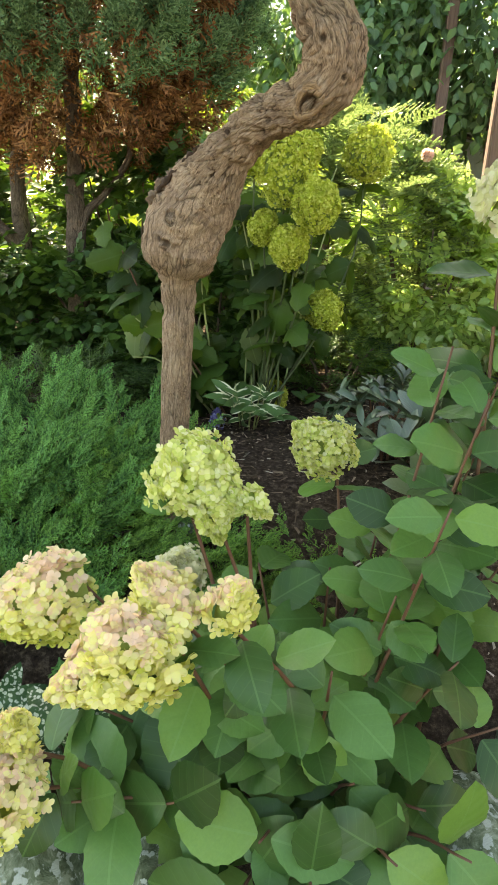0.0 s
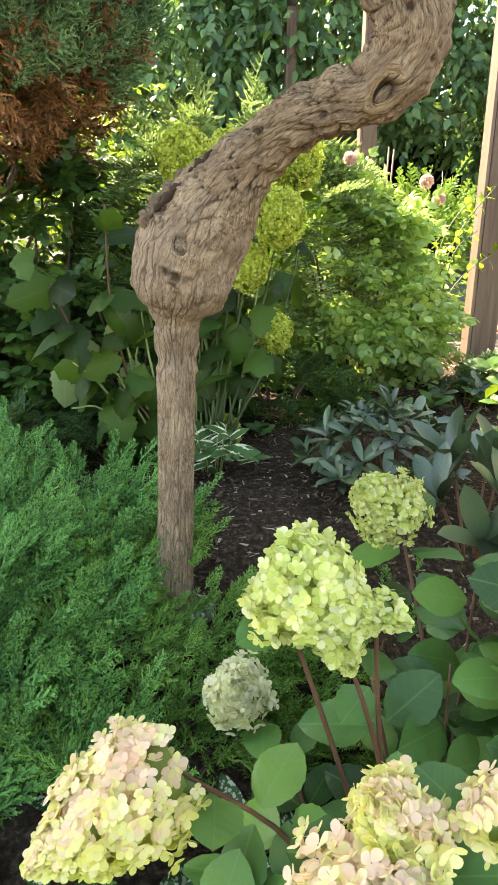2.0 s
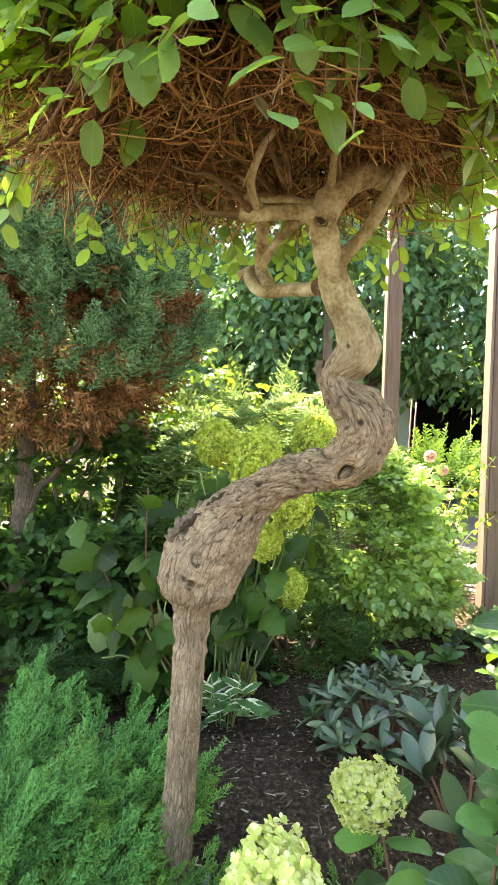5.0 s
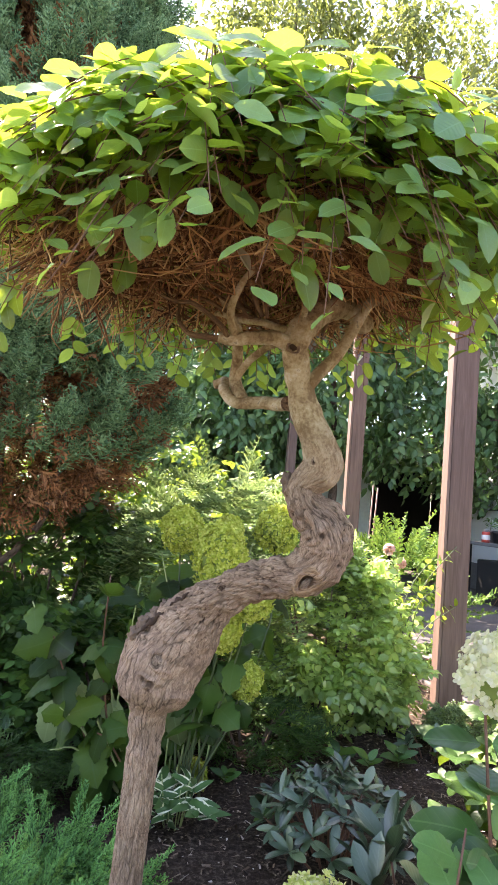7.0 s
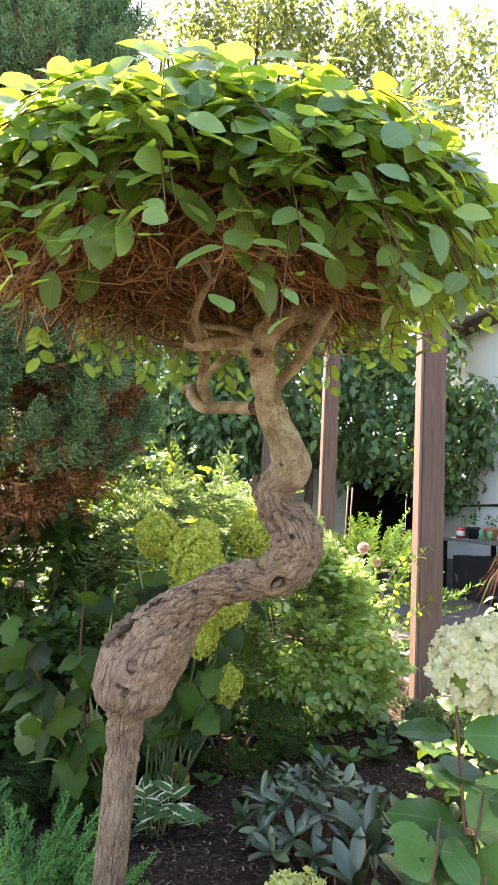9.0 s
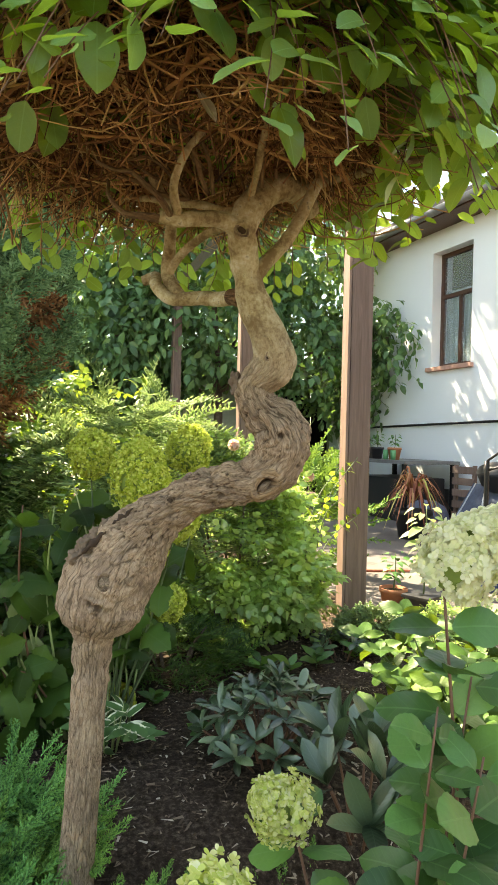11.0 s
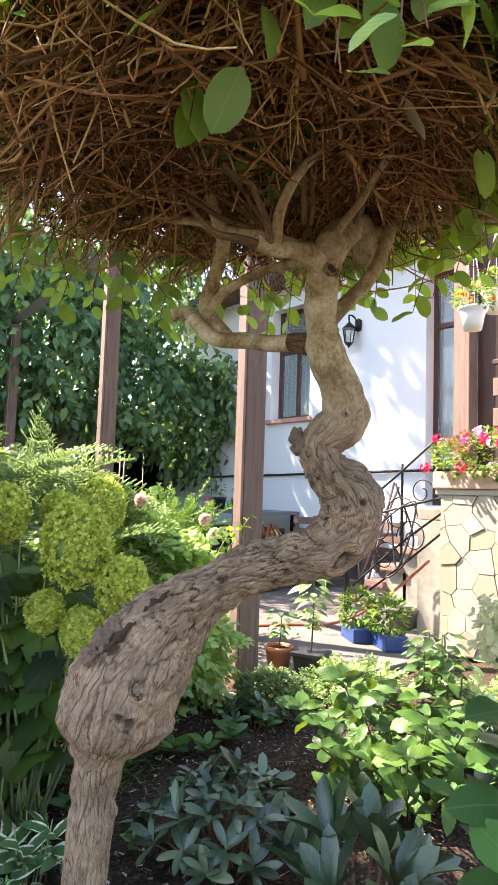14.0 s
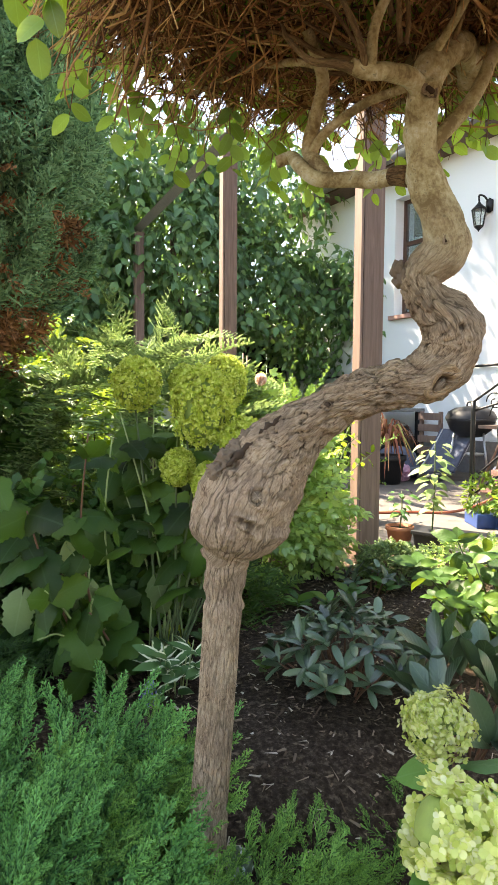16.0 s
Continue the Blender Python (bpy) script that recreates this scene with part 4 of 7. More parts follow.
# dry twigs that arch out under the leaves
twg = np.random.default_rng(21)
twigs = []
for k in range(2500):
    a = twg.uniform(0, 2 * math.pi)
    r0 = 0.5 * math.sqrt(twg.random())
    r0 *= twig_reach(a)
    r1 = min(0.61 * twig_reach(a), r0 + twg.uniform(0.05, 0.3))
    z0 = crown_low(r0, a) + twg.uniform(0.02, 0.22)
    z1 = crown_low(r1, a) + twg.uniform(-0.02, 0.17)
    da = twg.normal(0, 0.6)
    A = np.array((CROWN[0] + r0 * math.cos(a), CROWN[1] + r0 * math.sin(a), z0))
    B = np.array((CROWN[0] + r1 * math.cos(a + da), CROWN[1] + r1 * math.sin(a + da), z1))
    Mid = (A + B) / 2 + np.array((0, 0, twg.uniform(-0.01, 0.09))) + twg.normal(0, 0.03, 3)
    Mid2 = B + (Mid - B) * 0.45 + twg.normal(0, 0.018, 3)
    r = twg.choice((0.0012, 0.0018, 0.0026, 0.0042), p=(0.42, 0.36, 0.17, 0.05))
    twigs.append(tube(smooth_path((A, Mid, Mid2, B), 8), np.linspace(r, r * 0.55, 8), 4))
for k in range(1300):
    a = twg.uniform(0, 2 * math.pi)
    r0 = 0.58 * twig_reach(a) * math.sqrt(twg.random())
    A = np.array((CROWN[0] + r0 * math.cos(a), CROWN[1] + r0 * math.sin(a), crown_low(r0, a) + twg.uniform(0.08, 0.25)))
    B = A + np.array((twg.normal(0, 0.05), twg.normal(0, 0.05), -twg.uniform(0.05, 0.14)))
    r = twg.choice((0.001, 0.0016, 0.0024))
    twigs.append(tube(smooth_path((A, (A + B) / 2 + twg.normal(0, 0.012, 3), B), 5), np.linspace(r, r * 0.6, 5), 4))
put("twig_tangle", q_mesh("twig_tangle", join(twigs), M_TWIG), willow, "tangle of dry red-brown twigs", "stuff")

# bare tan branchlets, thicker than the twigs, that leave the fork and bend into the tangle
for k in range(15):
    a = k * 2.4 + twg.normal(0, 0.2)
    r1 = twg.uniform(0.22, 0.46) * twig_reach(a)
    A = np.array((0.02 + 0.09 * math.cos(a), 1.40 + 0.09 * math.sin(a), 1.60 + twg.uniform(-0.03, 0.05)))
    B = np.array((CROWN[0] + r1 * math.cos(a), CROWN[1] + r1 * math.sin(a), crown_low(r1, a) + twg.uniform(0.03, 0.13)))
    M1 = A + (B - A) * 0.35 + (0, 0, twg.uniform(-0.005, 0.05)) + twg.normal(0, 0.018, 3)
    M2 = A + (B - A) * 0.7 + (0, 0, twg.uniform(0.0, 0.05)) + twg.normal(0, 0.018, 3)
    limb((A, M1, M2, B), twg.uniform(0.0035, 0.0058), 0.002, willow, "branchlet", M_DRY, 7, 0.012)

# leaves: arching shoots over an umbrella, each with leaves held level on both sides
lw = np.random.default_rng(33)


def crown_shoot(a, r0, r1, depth, n, hang):
    """A shoot's path over the crown and its leaves: places, axes, faces and sizes."""
    q = np.linspace(0, 1, n)
    bend = lw.normal(0, 0.25)
    ang = a + bend * q
    r = (r0 + (r1 - r0) * q)
    lump = 1 + 0.08 * noise.noise(Vector((math.cos(a) * 2, math.sin(a) * 2, 4)))
    z = crown_top(np.clip(r, 0, 0.68)) - depth * (1 - 0.35 * q) - hang * q ** 2 + 0.03 * np.sin(np.pi * q)
    rr = r * crown_reach(ang) * lump
    path = np.stack([CROWN[0] + rr * np.cos(ang), CROWN[1] + rr * np.sin(ang), z], -1)
    d = unit(np.gradient(path, axis=0))
    level = unit(d * (1, 1, 0.25))
    side = unit(np.cross(d, (0, 0, 1.0)))
    sg = np.where(np.arange(n) % 2 == 0, 1.0, -1.0)[:, None]
    A = side * sg * 0.9 + level * lw.uniform(0.2, 0.9, (n, 1)) + lw.normal(0, 0.22, (n, 3)) - np.stack([0 * q, 0 * q, lw.uniform(-0.1, 0.4, n)], -1)
    N = np.array((0, 0, 1.0)) + lw.normal(0, 0.26, (n, 3)) + level * (0.15 + 0.5 * q)[:, None]
    return path, A, N, lw.uniform(0.046, 0.076, n) * np.where(q > 0.92, 0.7, 1.0)


P_, A_, N_, S_, shoots = [], [], [], [], []
for k in range(720):
    a = lw.uniform(0, 2 * np.pi)
    depth = 0.17 * lw.random() ** 1.3
    front = 0.5 + 0.5 * math.cos(a - math.radians(265))
    r0 = lw.uniform(0.02, 0.42)
    r1 = min(0.66, r0 + lw.uniform(0.18, 0.40)) if k % 3 else lw.uniform(0.56, 0.68)
    n = int(max(4, (r1 - r0) / 0.028))
    path, A, N, S = crown_shoot(a, r0, r1, depth, n, 0.03 + ((0.05 + 0.23 * lw.random()) * front ** 2.2 if r1 > 0.5 else 0.0))
    back = math.sin(a - 0.2) > -0.05 and depth > 0.02
    east = math.exp(-(((a + math.radians(25) + math.pi) % (2 * math.pi) - math.pi) / 0.6) ** 2)
    if (back and lw.random() < 0.62) or lw.random() < 0.55 * east:
        continue
    P_.append(path + lw.normal(0, 0.008, path.shape)), A_.append(A), N_.append(N), S_.append(S)
    shoots.append(tube(path, np.linspace(0.0021, 0.0008, len(path)), 4))
for k in range(85):
    a = math.radians(262) + lw.normal(0, 0.75)
    r0 = lw.uniform(0.38, 0.50)
    path, A, N, S = crown_shoot(a, r0, lw.uniform(0.60, 0.67), lw.uniform(0.05, 0.16), 8, lw.uniform(0.03, 0.10))
    P_.append(path + lw.normal(0, 0.008, path.shape)), A_.append(A), N_.append(N - np.array((0, 0.5, 0))), S_.append(S)
    shoots.append(tube(path, np.linspace(0.0021, 0.0008, len(path)), 4))
P_, A_, N_, S_ = (np.concatenate(x) for x in (P_, A_, N_, S_))
W_LEAF = leaf_shape(1.0, 0.60, 5, 0.10, 0.16, 1.3, 0.48, 0.06, 0.5)
R_ = frames(A_, N_) * S_[:, None, None]
singles = np.argsort(P_[:, 1] + 0.35 * P_[:, 0] - 0.1 * P_[:, 2])[:300]
rest = np.setdiff1d(np.arange(len(P_)), singles)
put("foliage", q_mesh("foliage", spread(W_LEAF, P_[rest], R_[rest]), M_WILLOW), willow, "dense green oval leaves, sunlit on top", "stuff")
w_meshes = [q_mesh("leaf", leaf_shape(1.0, w, 8, f, d, 1.3, 0.48, 0.08, 0.5), M_WILLOW_P) for w, f, d in ((0.60, 0.08, 0.14), (0.54, 0.14, 0.22), (0.66, 0.05, 0.10))]
for k, i in enumerate(singles):
    put_at("leaf", w_meshes[k % 3], willow, mat4(R_[i], P_[i]))
put("sprig_tangle", q_mesh("sprig_tangle", join(shoots), M_STEM), willow, "thin red-brown arching shoots", "stuff")


# hanging and upright leafy shoots at the rim
SPRIGS = (((-0.33, 0.90, 1.70), (-0.30, 0.90, 1.575), 4), ((-0.14, 0.86, 1.72), (-0.13, 0.90, 1.60), 3), ((0.03, 0.88, 1.70), (0.02, 0.92, 1.57), 4), ((0.16, 0.92, 1.70), (0.17, 0.96, 1.575), 4), ((0.30, 1.00, 1.70), (0.31, 1.04, 1.56), 5),
          ((-0.05, 0.96, 1.68), (-0.045, 1.03, 1.575), 4), ((-0.42, 1.04, 1.64), (-0.40, 1.08, 1.54), 3), ((0.24, 1.08, 1.68), (0.25, 1.15, 1.59), 5), ((0.36, 1.30, 1.68), (0.385, 1.43, 1.53), 7), ((0.30, 1.22, 1.68), (0.345, 1.30, 1.58), 6), ((0.48, 1.40, 1.70), (0.52, 1.47, 1.60), 5),
          ((-0.10, 1.70, 1.62), (-0.04, 1.78, 1.47), 8), ((0.05, 1.76, 1.62), (0.10, 1.84, 1.48), 8), ((-0.30, 1.72, 1.62), (-0.28, 1.82, 1.48), 8), ((-0.45, 1.62, 1.60), (-0.46, 1.70, 1.48), 7), ((-0.18, 1.82, 1.64), (-0.16, 1.90, 1.50), 8), ((0.22, 1.80, 1.64), (0.26, 1.86, 1.48), 9), ((0.32, 1.66, 1.62), (0.36, 1.72, 1.46), 8), ((0.16, 1.72, 1.60), (0.18, 1.78, 1.46), 8), ((-0.56, 1.45, 1.62), (-0.60, 1.50, 1.50), 6),
          ((-0.36, 0.98, 1.76), (-0.38, 0.86, 1.64), 5), ((-0.15, 0.90, 1.78), (-0.16, 0.80, 1.66), 4), ((0.12, 0.92, 1.76), (0.16, 0.86, 1.62), 5), ((0.28, 1.02, 1.74), (0.32, 0.97, 1.58), 6),
          ((0.0, 1.25, 1.90), (0.03, 1.20, 2.02), 5), ((0.08, 1.3, 1.90), (0.12, 1.27, 1.99), 5), ((0.25, 1.2, 1.85), (0.33, 1.13, 1.92), 5), ((0.15, 1.05, 1.86), (0.2, 1.0, 1.92), 5))
BACK = tuple(((CROWN[0] + 0.50 * math.cos(q), CROWN[1] + 0.56 * math.sin(q), 1.70), (CROWN[0] + 0.56 * math.cos(q), CROWN[1] + 0.66 * math.sin(q), 1.60 - 0.025 * (k % 3)), 6) for k, q in enumerate(np.linspace(0.35, 2.15, 11)))
for k, (a, b, n) in enumerate(SPRIGS + BACK):
    a, b = np.array(a), np.array(b)
    if 1.6 < a[1] < 1.9 and k < len(SPRIGS):
        a, b = a + (0, 0.12, 0.02), b + (0, 0.16, 0.075)
    path = smooth_path((a, (a + b) / 2 + lw.normal(0, 0.012, 3) + (0, 0, 0.02), b), 9)
    put("shoot", q_mesh("shoot", tube(path, np.linspace(0.0022, 0.0009, 9), 5), M_STEM), willow)
    for j in range(n):
        q = 0.2 + 0.8 * j / (n - 1)
        at_ = np.array([np.interp(q, np.linspace(0, 1, 9), path[:, c]) for c in range(3)])
        side = np.cross(unit(b - a), (0, 0.3, 1.0)) * (1 if j % 2 else -1)
        ax = unit(side + 0.6 * unit(b - a) + lw.normal(0, 0.3, 3) + (0, 0, -0.35))
        put_at("leaf", w_meshes[j % 3], willow, mat4(frames(ax[None], np.array([[0, 0.45 if a[1] > 1.5 else -0.5, 0.8]]) + lw.normal(0, 0.4, (1, 3)))[0] * (lw.uniform(0.035, 0.055) if a[2] > 1.8 or a[1] > 1.5 else lw.uniform(0.045, 0.068)), at_))


# large single leaves that hang from the rim on thin shoots
for k, (x, y, z, size, sway) in enumerate(((-0.33, 0.97, 1.60, 0.088, 0.0), (-0.09, 0.955, 1.545, 0.076, 0.3), (0.157, 0.932, 1.625, 0.074, -0.3), (-0.221, 0.941, 1.645, 0.070, 0.6), (-0.385, 0.99, 1.60, 0.07, -0.2), (-0.06, 0.97, 1.56, 0.05, -0.7), (-0.353, 1.238, 1.625, 0.075, 0.15), (-0.335, 1.25, 1.61, 0.07, -0.3),
                                           (0.118, 1.073, 1.655, 0.07, 0.1), (0.06, 1.05, 1.66, 0.06, 0.5), (0.16, 1.10, 1.66, 0.065, -0.5), (-0.12, 0.99, 1.60, 0.055, 0.4), (0.22, 1.16, 1.66, 0.06, 0.3), (0.02, 0.98, 1.66, 0.06, -0.2), (0.20, 1.02, 1.66, 0.07, 0.4), (0.28, 1.10, 1.62, 0.065, 0.0),
                                           (-0.108, 0.93, 1.625, 0.062, -0.4), (-0.193, 0.935, 1.63, 0.058, 0.3), (-0.06, 0.91, 1.61, 0.06, 0.1), (-0.074, 0.955, 1.655, 0.06, -0.5), (-0.15, 0.91, 1.655, 0.06, 0.2), (-0.01, 0.92, 1.63, 0.06, 0.5), (0.05, 0.92, 1.64, 0.06, -0.3))):
    top_ = np.array((x - 0.02 * sway, y + 0.01, z + 0.11))
    path = smooth_path((top_, (x + 0.01 * sway, y, z + 0.05), (x, y, z)), 6)
    put("shoot", q_mesh("shoot", tube(path, np.linspace(0.0016, 0.0008, 6), 4), M_STEM), willow)
    for j, (sc, tw_) in enumerate(((1.0, sway), (0.62, -1.1 - sway), (0.55, 1.2))):
        at_ = path[-1] if j == 0 else path[4 - j * 2]
        ax = unit((math.sin(tw_), -0.15, -math.cos(tw_) * 0.9 + 0.1))
        put_at("leaf", w_meshes[(k + j) % 3], willow, mat4(frames(ax[None], np.array([[0.1 * (k % 3 - 1), -0.8, 0.45]]))[0] * size * sc, at_))


# a withered leaf caught under the twigs
M_WITHER = petal_mat("withered_leaf", [(0.0, (0.30, 0.24, 0.17)), (1.0, (0.52, 0.45, 0.36))], 0.2, 0.8)
put("shoot", q_mesh("shoot", tube(smooth_path(((-0.175, 1.062, 1.70), (-0.178, 1.055, 1.65), (-0.174, 1.058, 1.602)), 7), 0.0011, 4), M_STEM), willow)
put_at("dry_leaf", q_mesh("dry_leaf", leaf_shape(1.0, 0.34, 8, 0.6, -0.35, 1.4, 0.5, 0.12), M_WITHER), willow, mat4(frames(np.array([[0.28, 0.0, -0.95]]), np.array([[0.5, -0.8, 0.1]]))[0] * 0.058, np.array((-0.174, 1.058, 1.602))), "withered curled grey-brown leaf")


# ---------------------------------------------------------------- leafy plants
def stem_mesh(a, b, bend, r0, r1, mat, n=8):
    a, b = np.asarray(a, float), np.asarray(b, float)
    mid = (a + b) / 2 + np.asarray(bend, float)
    p = smooth_path((a, mid, b), n)
    return p, q_mesh("stem", tube(p, np.linspace(r0, r1, n), 7), mat)


M_CORE = plain_mat("flower_core_green", (0.24, 0.32, 0.08), 0.8)
HYD_LEAF = [q_mesh("leaf", broad_leaf(w, 14, f, d, 0.48, 0.05, 0.08, 0.0, k), M_HYD) for k, (w, f, d) in enumerate(((0.74, 0.08, 0.14), (0.80, 0.04, 0.22), (0.66, 0.14, 0.10), (0.72, 0.02, 0.30)))]


def flower_head(parent, c, size, axis, mat, n, fsize, seed, name="flower_head", taper=0.55, cup=0.35):
    """A cone-shaped head of four-petalled florets."""
    g = np.random.default_rng(seed)
    ax = unit(axis)
    t = g.random(n) ** 0.8
    prof = np.sin(np.pi * np.clip(t * 0.9 + 0.12, 0, 1)) ** 0.6 * (1 - taper * t)
    a = g.uniform(0, 2 * np.pi, n)
    F = frames(ax[None], np.array([[0.3, -0.2, 1.0]]) if abs(ax[2]) < 0.9 else np.array([[0, -1.0, 0.1]]))[0]
    rr = prof * (0.66 + 0.40 * g.random(n)) * size[0]
    lump = np.array([1 + 0.34 * noise.noise(Vector((math.cos(x) * 1.6, math.sin(x) * 1.6, y * 3.4 + seed))) + 0.26 * noise.noise(Vector((math.cos(x) * 4, math.sin(x) * 4, y * 7 + seed))) for x, y in zip(a, t)])
    loc = np.stack([np.cos(a) * rr * lump, (t - 0.5) * size[1], np.sin(a) * rr * lump], -1)
    P = np.asarray(c) + loc @ F.T
    outd = np.stack([np.cos(a), (t - 0.3) * 0.9, np.sin(a)], -1) @ F.T
    N = unit(outd + g.normal(0, 0.3, (n, 3)))
    R = frames(np.cross(N, g.normal(size=(n, 3))), N) * (fsize * g.uniform(0.75, 1.2, n))[:, None, None]
    flor = spread(floret(cup), P, R)
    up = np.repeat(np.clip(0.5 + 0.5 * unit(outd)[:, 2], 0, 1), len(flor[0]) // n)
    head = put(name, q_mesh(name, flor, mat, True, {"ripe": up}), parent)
    tt = np.linspace(0.03, 0.97, 9)
    pr = np.sin(np.pi * np.clip(tt * 0.9 + 0.12, 0, 1)) ** 0.6 * (1 - taper * tt) * size[0] * 0.52
    core = tube(np.asarray(c) + ((tt - 0.5) * size[1])[:, None] * ax, pr, 10)
    put("flower_core", q_mesh("flower_core", core, M_CORE), head)
    return head


def leaf_pairs(parent, path, meshes, size, seed, start=0.25, step=0.07, face=(0, -0.6, 0.8), jitter=0.25, down=0.15, clear=None):
    """Opposite pairs of leaves along a stem, each pair at right angles to the last."""
    g = np.random.default_rng(seed)
    seg = np.concatenate([[0], np.cumsum(np.linalg.norm(np.diff(path, axis=0), axis=1))])
    s, turn = seg[-1] * start, g.uniform(0, 3)
    while s < seg[-1] - 0.005:
        p = np.array([np.interp(s, seg, path[:, k]) for k in range(3)])
        d = unit(np.array([np.interp(min(s + 0.02, seg[-1]), seg, path[:, k]) for k in range(3)]) - p + 1e-6)
        e1 = unit(np.cross(d, (0.2, 0.9, 0.3)))
        e2 = np.cross(d, e1)
        for sgn in (1, -1) if clear is None or np.linalg.norm(p - clear) > 0.24 else ():
            side = sgn * (math.cos(turn) * e1 + math.sin(turn) * e2)
            ax = unit(side + 0.35 * d + g.normal(0, jitter, 3) + (0, 0, -down))
            nr = unit(np.asarray(face) + g.normal(0, jitter, 3) + 0.3 * d)
            if abs(np.dot(ax, nr)) > 0.93:
                nr = unit(nr + (0.5, 0.2, 0.4))
            sz = size * g.uniform(0.75, 1.2)
            R = frames(ax[None], nr[None])[0] * sz
            put_at("leaf", meshes[int(g.integers(len(meshes)))], parent, mat4(R, p + ax * 0.012))
        turn += 1.57
        s += step * g.uniform(0.8, 1.25)


hyd = empty("panicle_hydrangea", (0.12, 1.02, -0.4), "panicle hydrangea with lime and blush flower heads over broad green leaves", "hydrangea")
HEADS = (((-0.066, 1.125, 0.328), (0.100, 0.175), (0.55, -0.35, -0.30), M_FLOR, 900, 0.020),
         ((0.188, 1.455, 0.30), (0.088, 0.165), (-0.6, -0.3, 0.5), M_FLOR, 760, 0.017),
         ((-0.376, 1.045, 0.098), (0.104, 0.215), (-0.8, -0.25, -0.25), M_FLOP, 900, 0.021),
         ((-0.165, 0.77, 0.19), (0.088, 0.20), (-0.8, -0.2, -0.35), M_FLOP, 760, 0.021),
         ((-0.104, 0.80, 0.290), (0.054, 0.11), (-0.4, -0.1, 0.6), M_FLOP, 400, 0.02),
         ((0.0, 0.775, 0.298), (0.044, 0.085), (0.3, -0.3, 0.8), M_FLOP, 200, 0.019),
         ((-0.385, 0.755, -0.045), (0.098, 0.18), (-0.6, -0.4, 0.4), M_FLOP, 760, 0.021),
         ((-0.136, 1.345, 0.0), (0.076, 0.115), (-0.2, -0.5, 0.7), M_WHITEF, 560, 0.020),
         ((0.525, 1.235, 0.885), (0.105, 0.22), (0.45, -0.15, 0.65), M_WHITEF, 1150, 0.0205),
         ((0.036, 1.10, 0.298), (0.030, 0.06), (0.5, -0.2, -0.4), M_FLOR, 90, 0.019),
         ((-0.040, 1.09, 0.268), (0.045, 0.08), (0.2, -0.2, -0.8), M_FLOR, 170, 0.019),
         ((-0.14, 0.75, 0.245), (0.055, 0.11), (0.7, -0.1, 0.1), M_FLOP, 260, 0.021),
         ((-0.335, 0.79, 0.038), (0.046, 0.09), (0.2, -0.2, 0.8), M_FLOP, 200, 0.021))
BASES = ((0.1, 1.05, -0.42), (0.22, 1.12, -0.4), (0.0, 1.0, -0.44), (0.1, 0.95, -0.46), (0.15, 1.0, -0.44), (0.2, 0.98, -0.44), (-0.1, 0.95, -0.46), (0.0, 1.2, -0.36), (0.40, 1.10, -0.40), (0.1, 1.05, -0.42), (0.1, 1.05, -0.42), (0.1, 0.95, -0.46), (-0.1, 0.95, -0.46))
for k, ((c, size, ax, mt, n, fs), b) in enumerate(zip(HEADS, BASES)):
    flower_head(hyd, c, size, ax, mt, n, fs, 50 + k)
    tipp = np.array(c) - unit(ax) * size[1] * 0.45
    path, me = stem_mesh(b, tipp, (0.03 * (k % 3 - 1) + 0.02, 0.03, 0.06), 0.006, 0.003, M_STEM, 12)
    put("stem", me, hyd)
    if k > 8:
        continue
    leaf_pairs(hyd, path, HYD_LEAF, 0.105 if k < 8 else 0.135, 70 + k, 0.9 if k == 0 else 0.35 if k < 8 else 0.25, 0.085)
SHOOTS = ((0.52, 1.22, 0.62), (0.38, 1.16, 0.60), (0.44, 1.10, 0.52), (0.36, 0.98, 0.36), (0.50, 1.28, 0.34), (0.33, 1.32, 0.20), (0.20, 1.18, 0.12), (0.05, 1.17, 0.13), (0.30, 1.02, 0.16), (0.17, 0.88, 0.10), (0.42, 0.98, 0.05),
          (0.10, 0.98, -0.04), (-0.02, 0.92, -0.14), (0.22, 0.84, -0.10), (0.06, 0.78, -0.17), (0.36, 0.86, -0.18), (-0.10, 0.84, -0.16), (-0.2, 1.02, -0.06), (0.52, 0.98, -0.1), (0.60, 1.2, 0.2), (0.14, 0.70, -0.2), (0.46, 1.22, 0.12), (-0.3, 0.98, -0.06), (-0.26, 0.82, -0.14), (-0.4, 0.9, -0.12), (0.28, 0.74, -0.16), (0.0, 0.70, -0.26), (0.42, 0.78, -0.2))
for k, tipp in enumerate(SHOOTS):
    b = (0.12 + 0.3 * (tipp[0] - 0.12), 1.05 + 0.35 * (tipp[1] - 1.05), -0.44)
    path, me = stem_mesh(b, tipp, (0.02, 0.02, 0.05), 0.0055, 0.0022, M_STEM, 10)
    put("stem", me, hyd)
    leaf_pairs(hyd, path, HYD_LEAF, 0.138 if tipp[1] < 0.93 else 0.112, 170 + k, 0.4 if tipp[2] < 0.3 else 0.22, 0.075, (-0.1, -0.75, 0.65), 0.2)

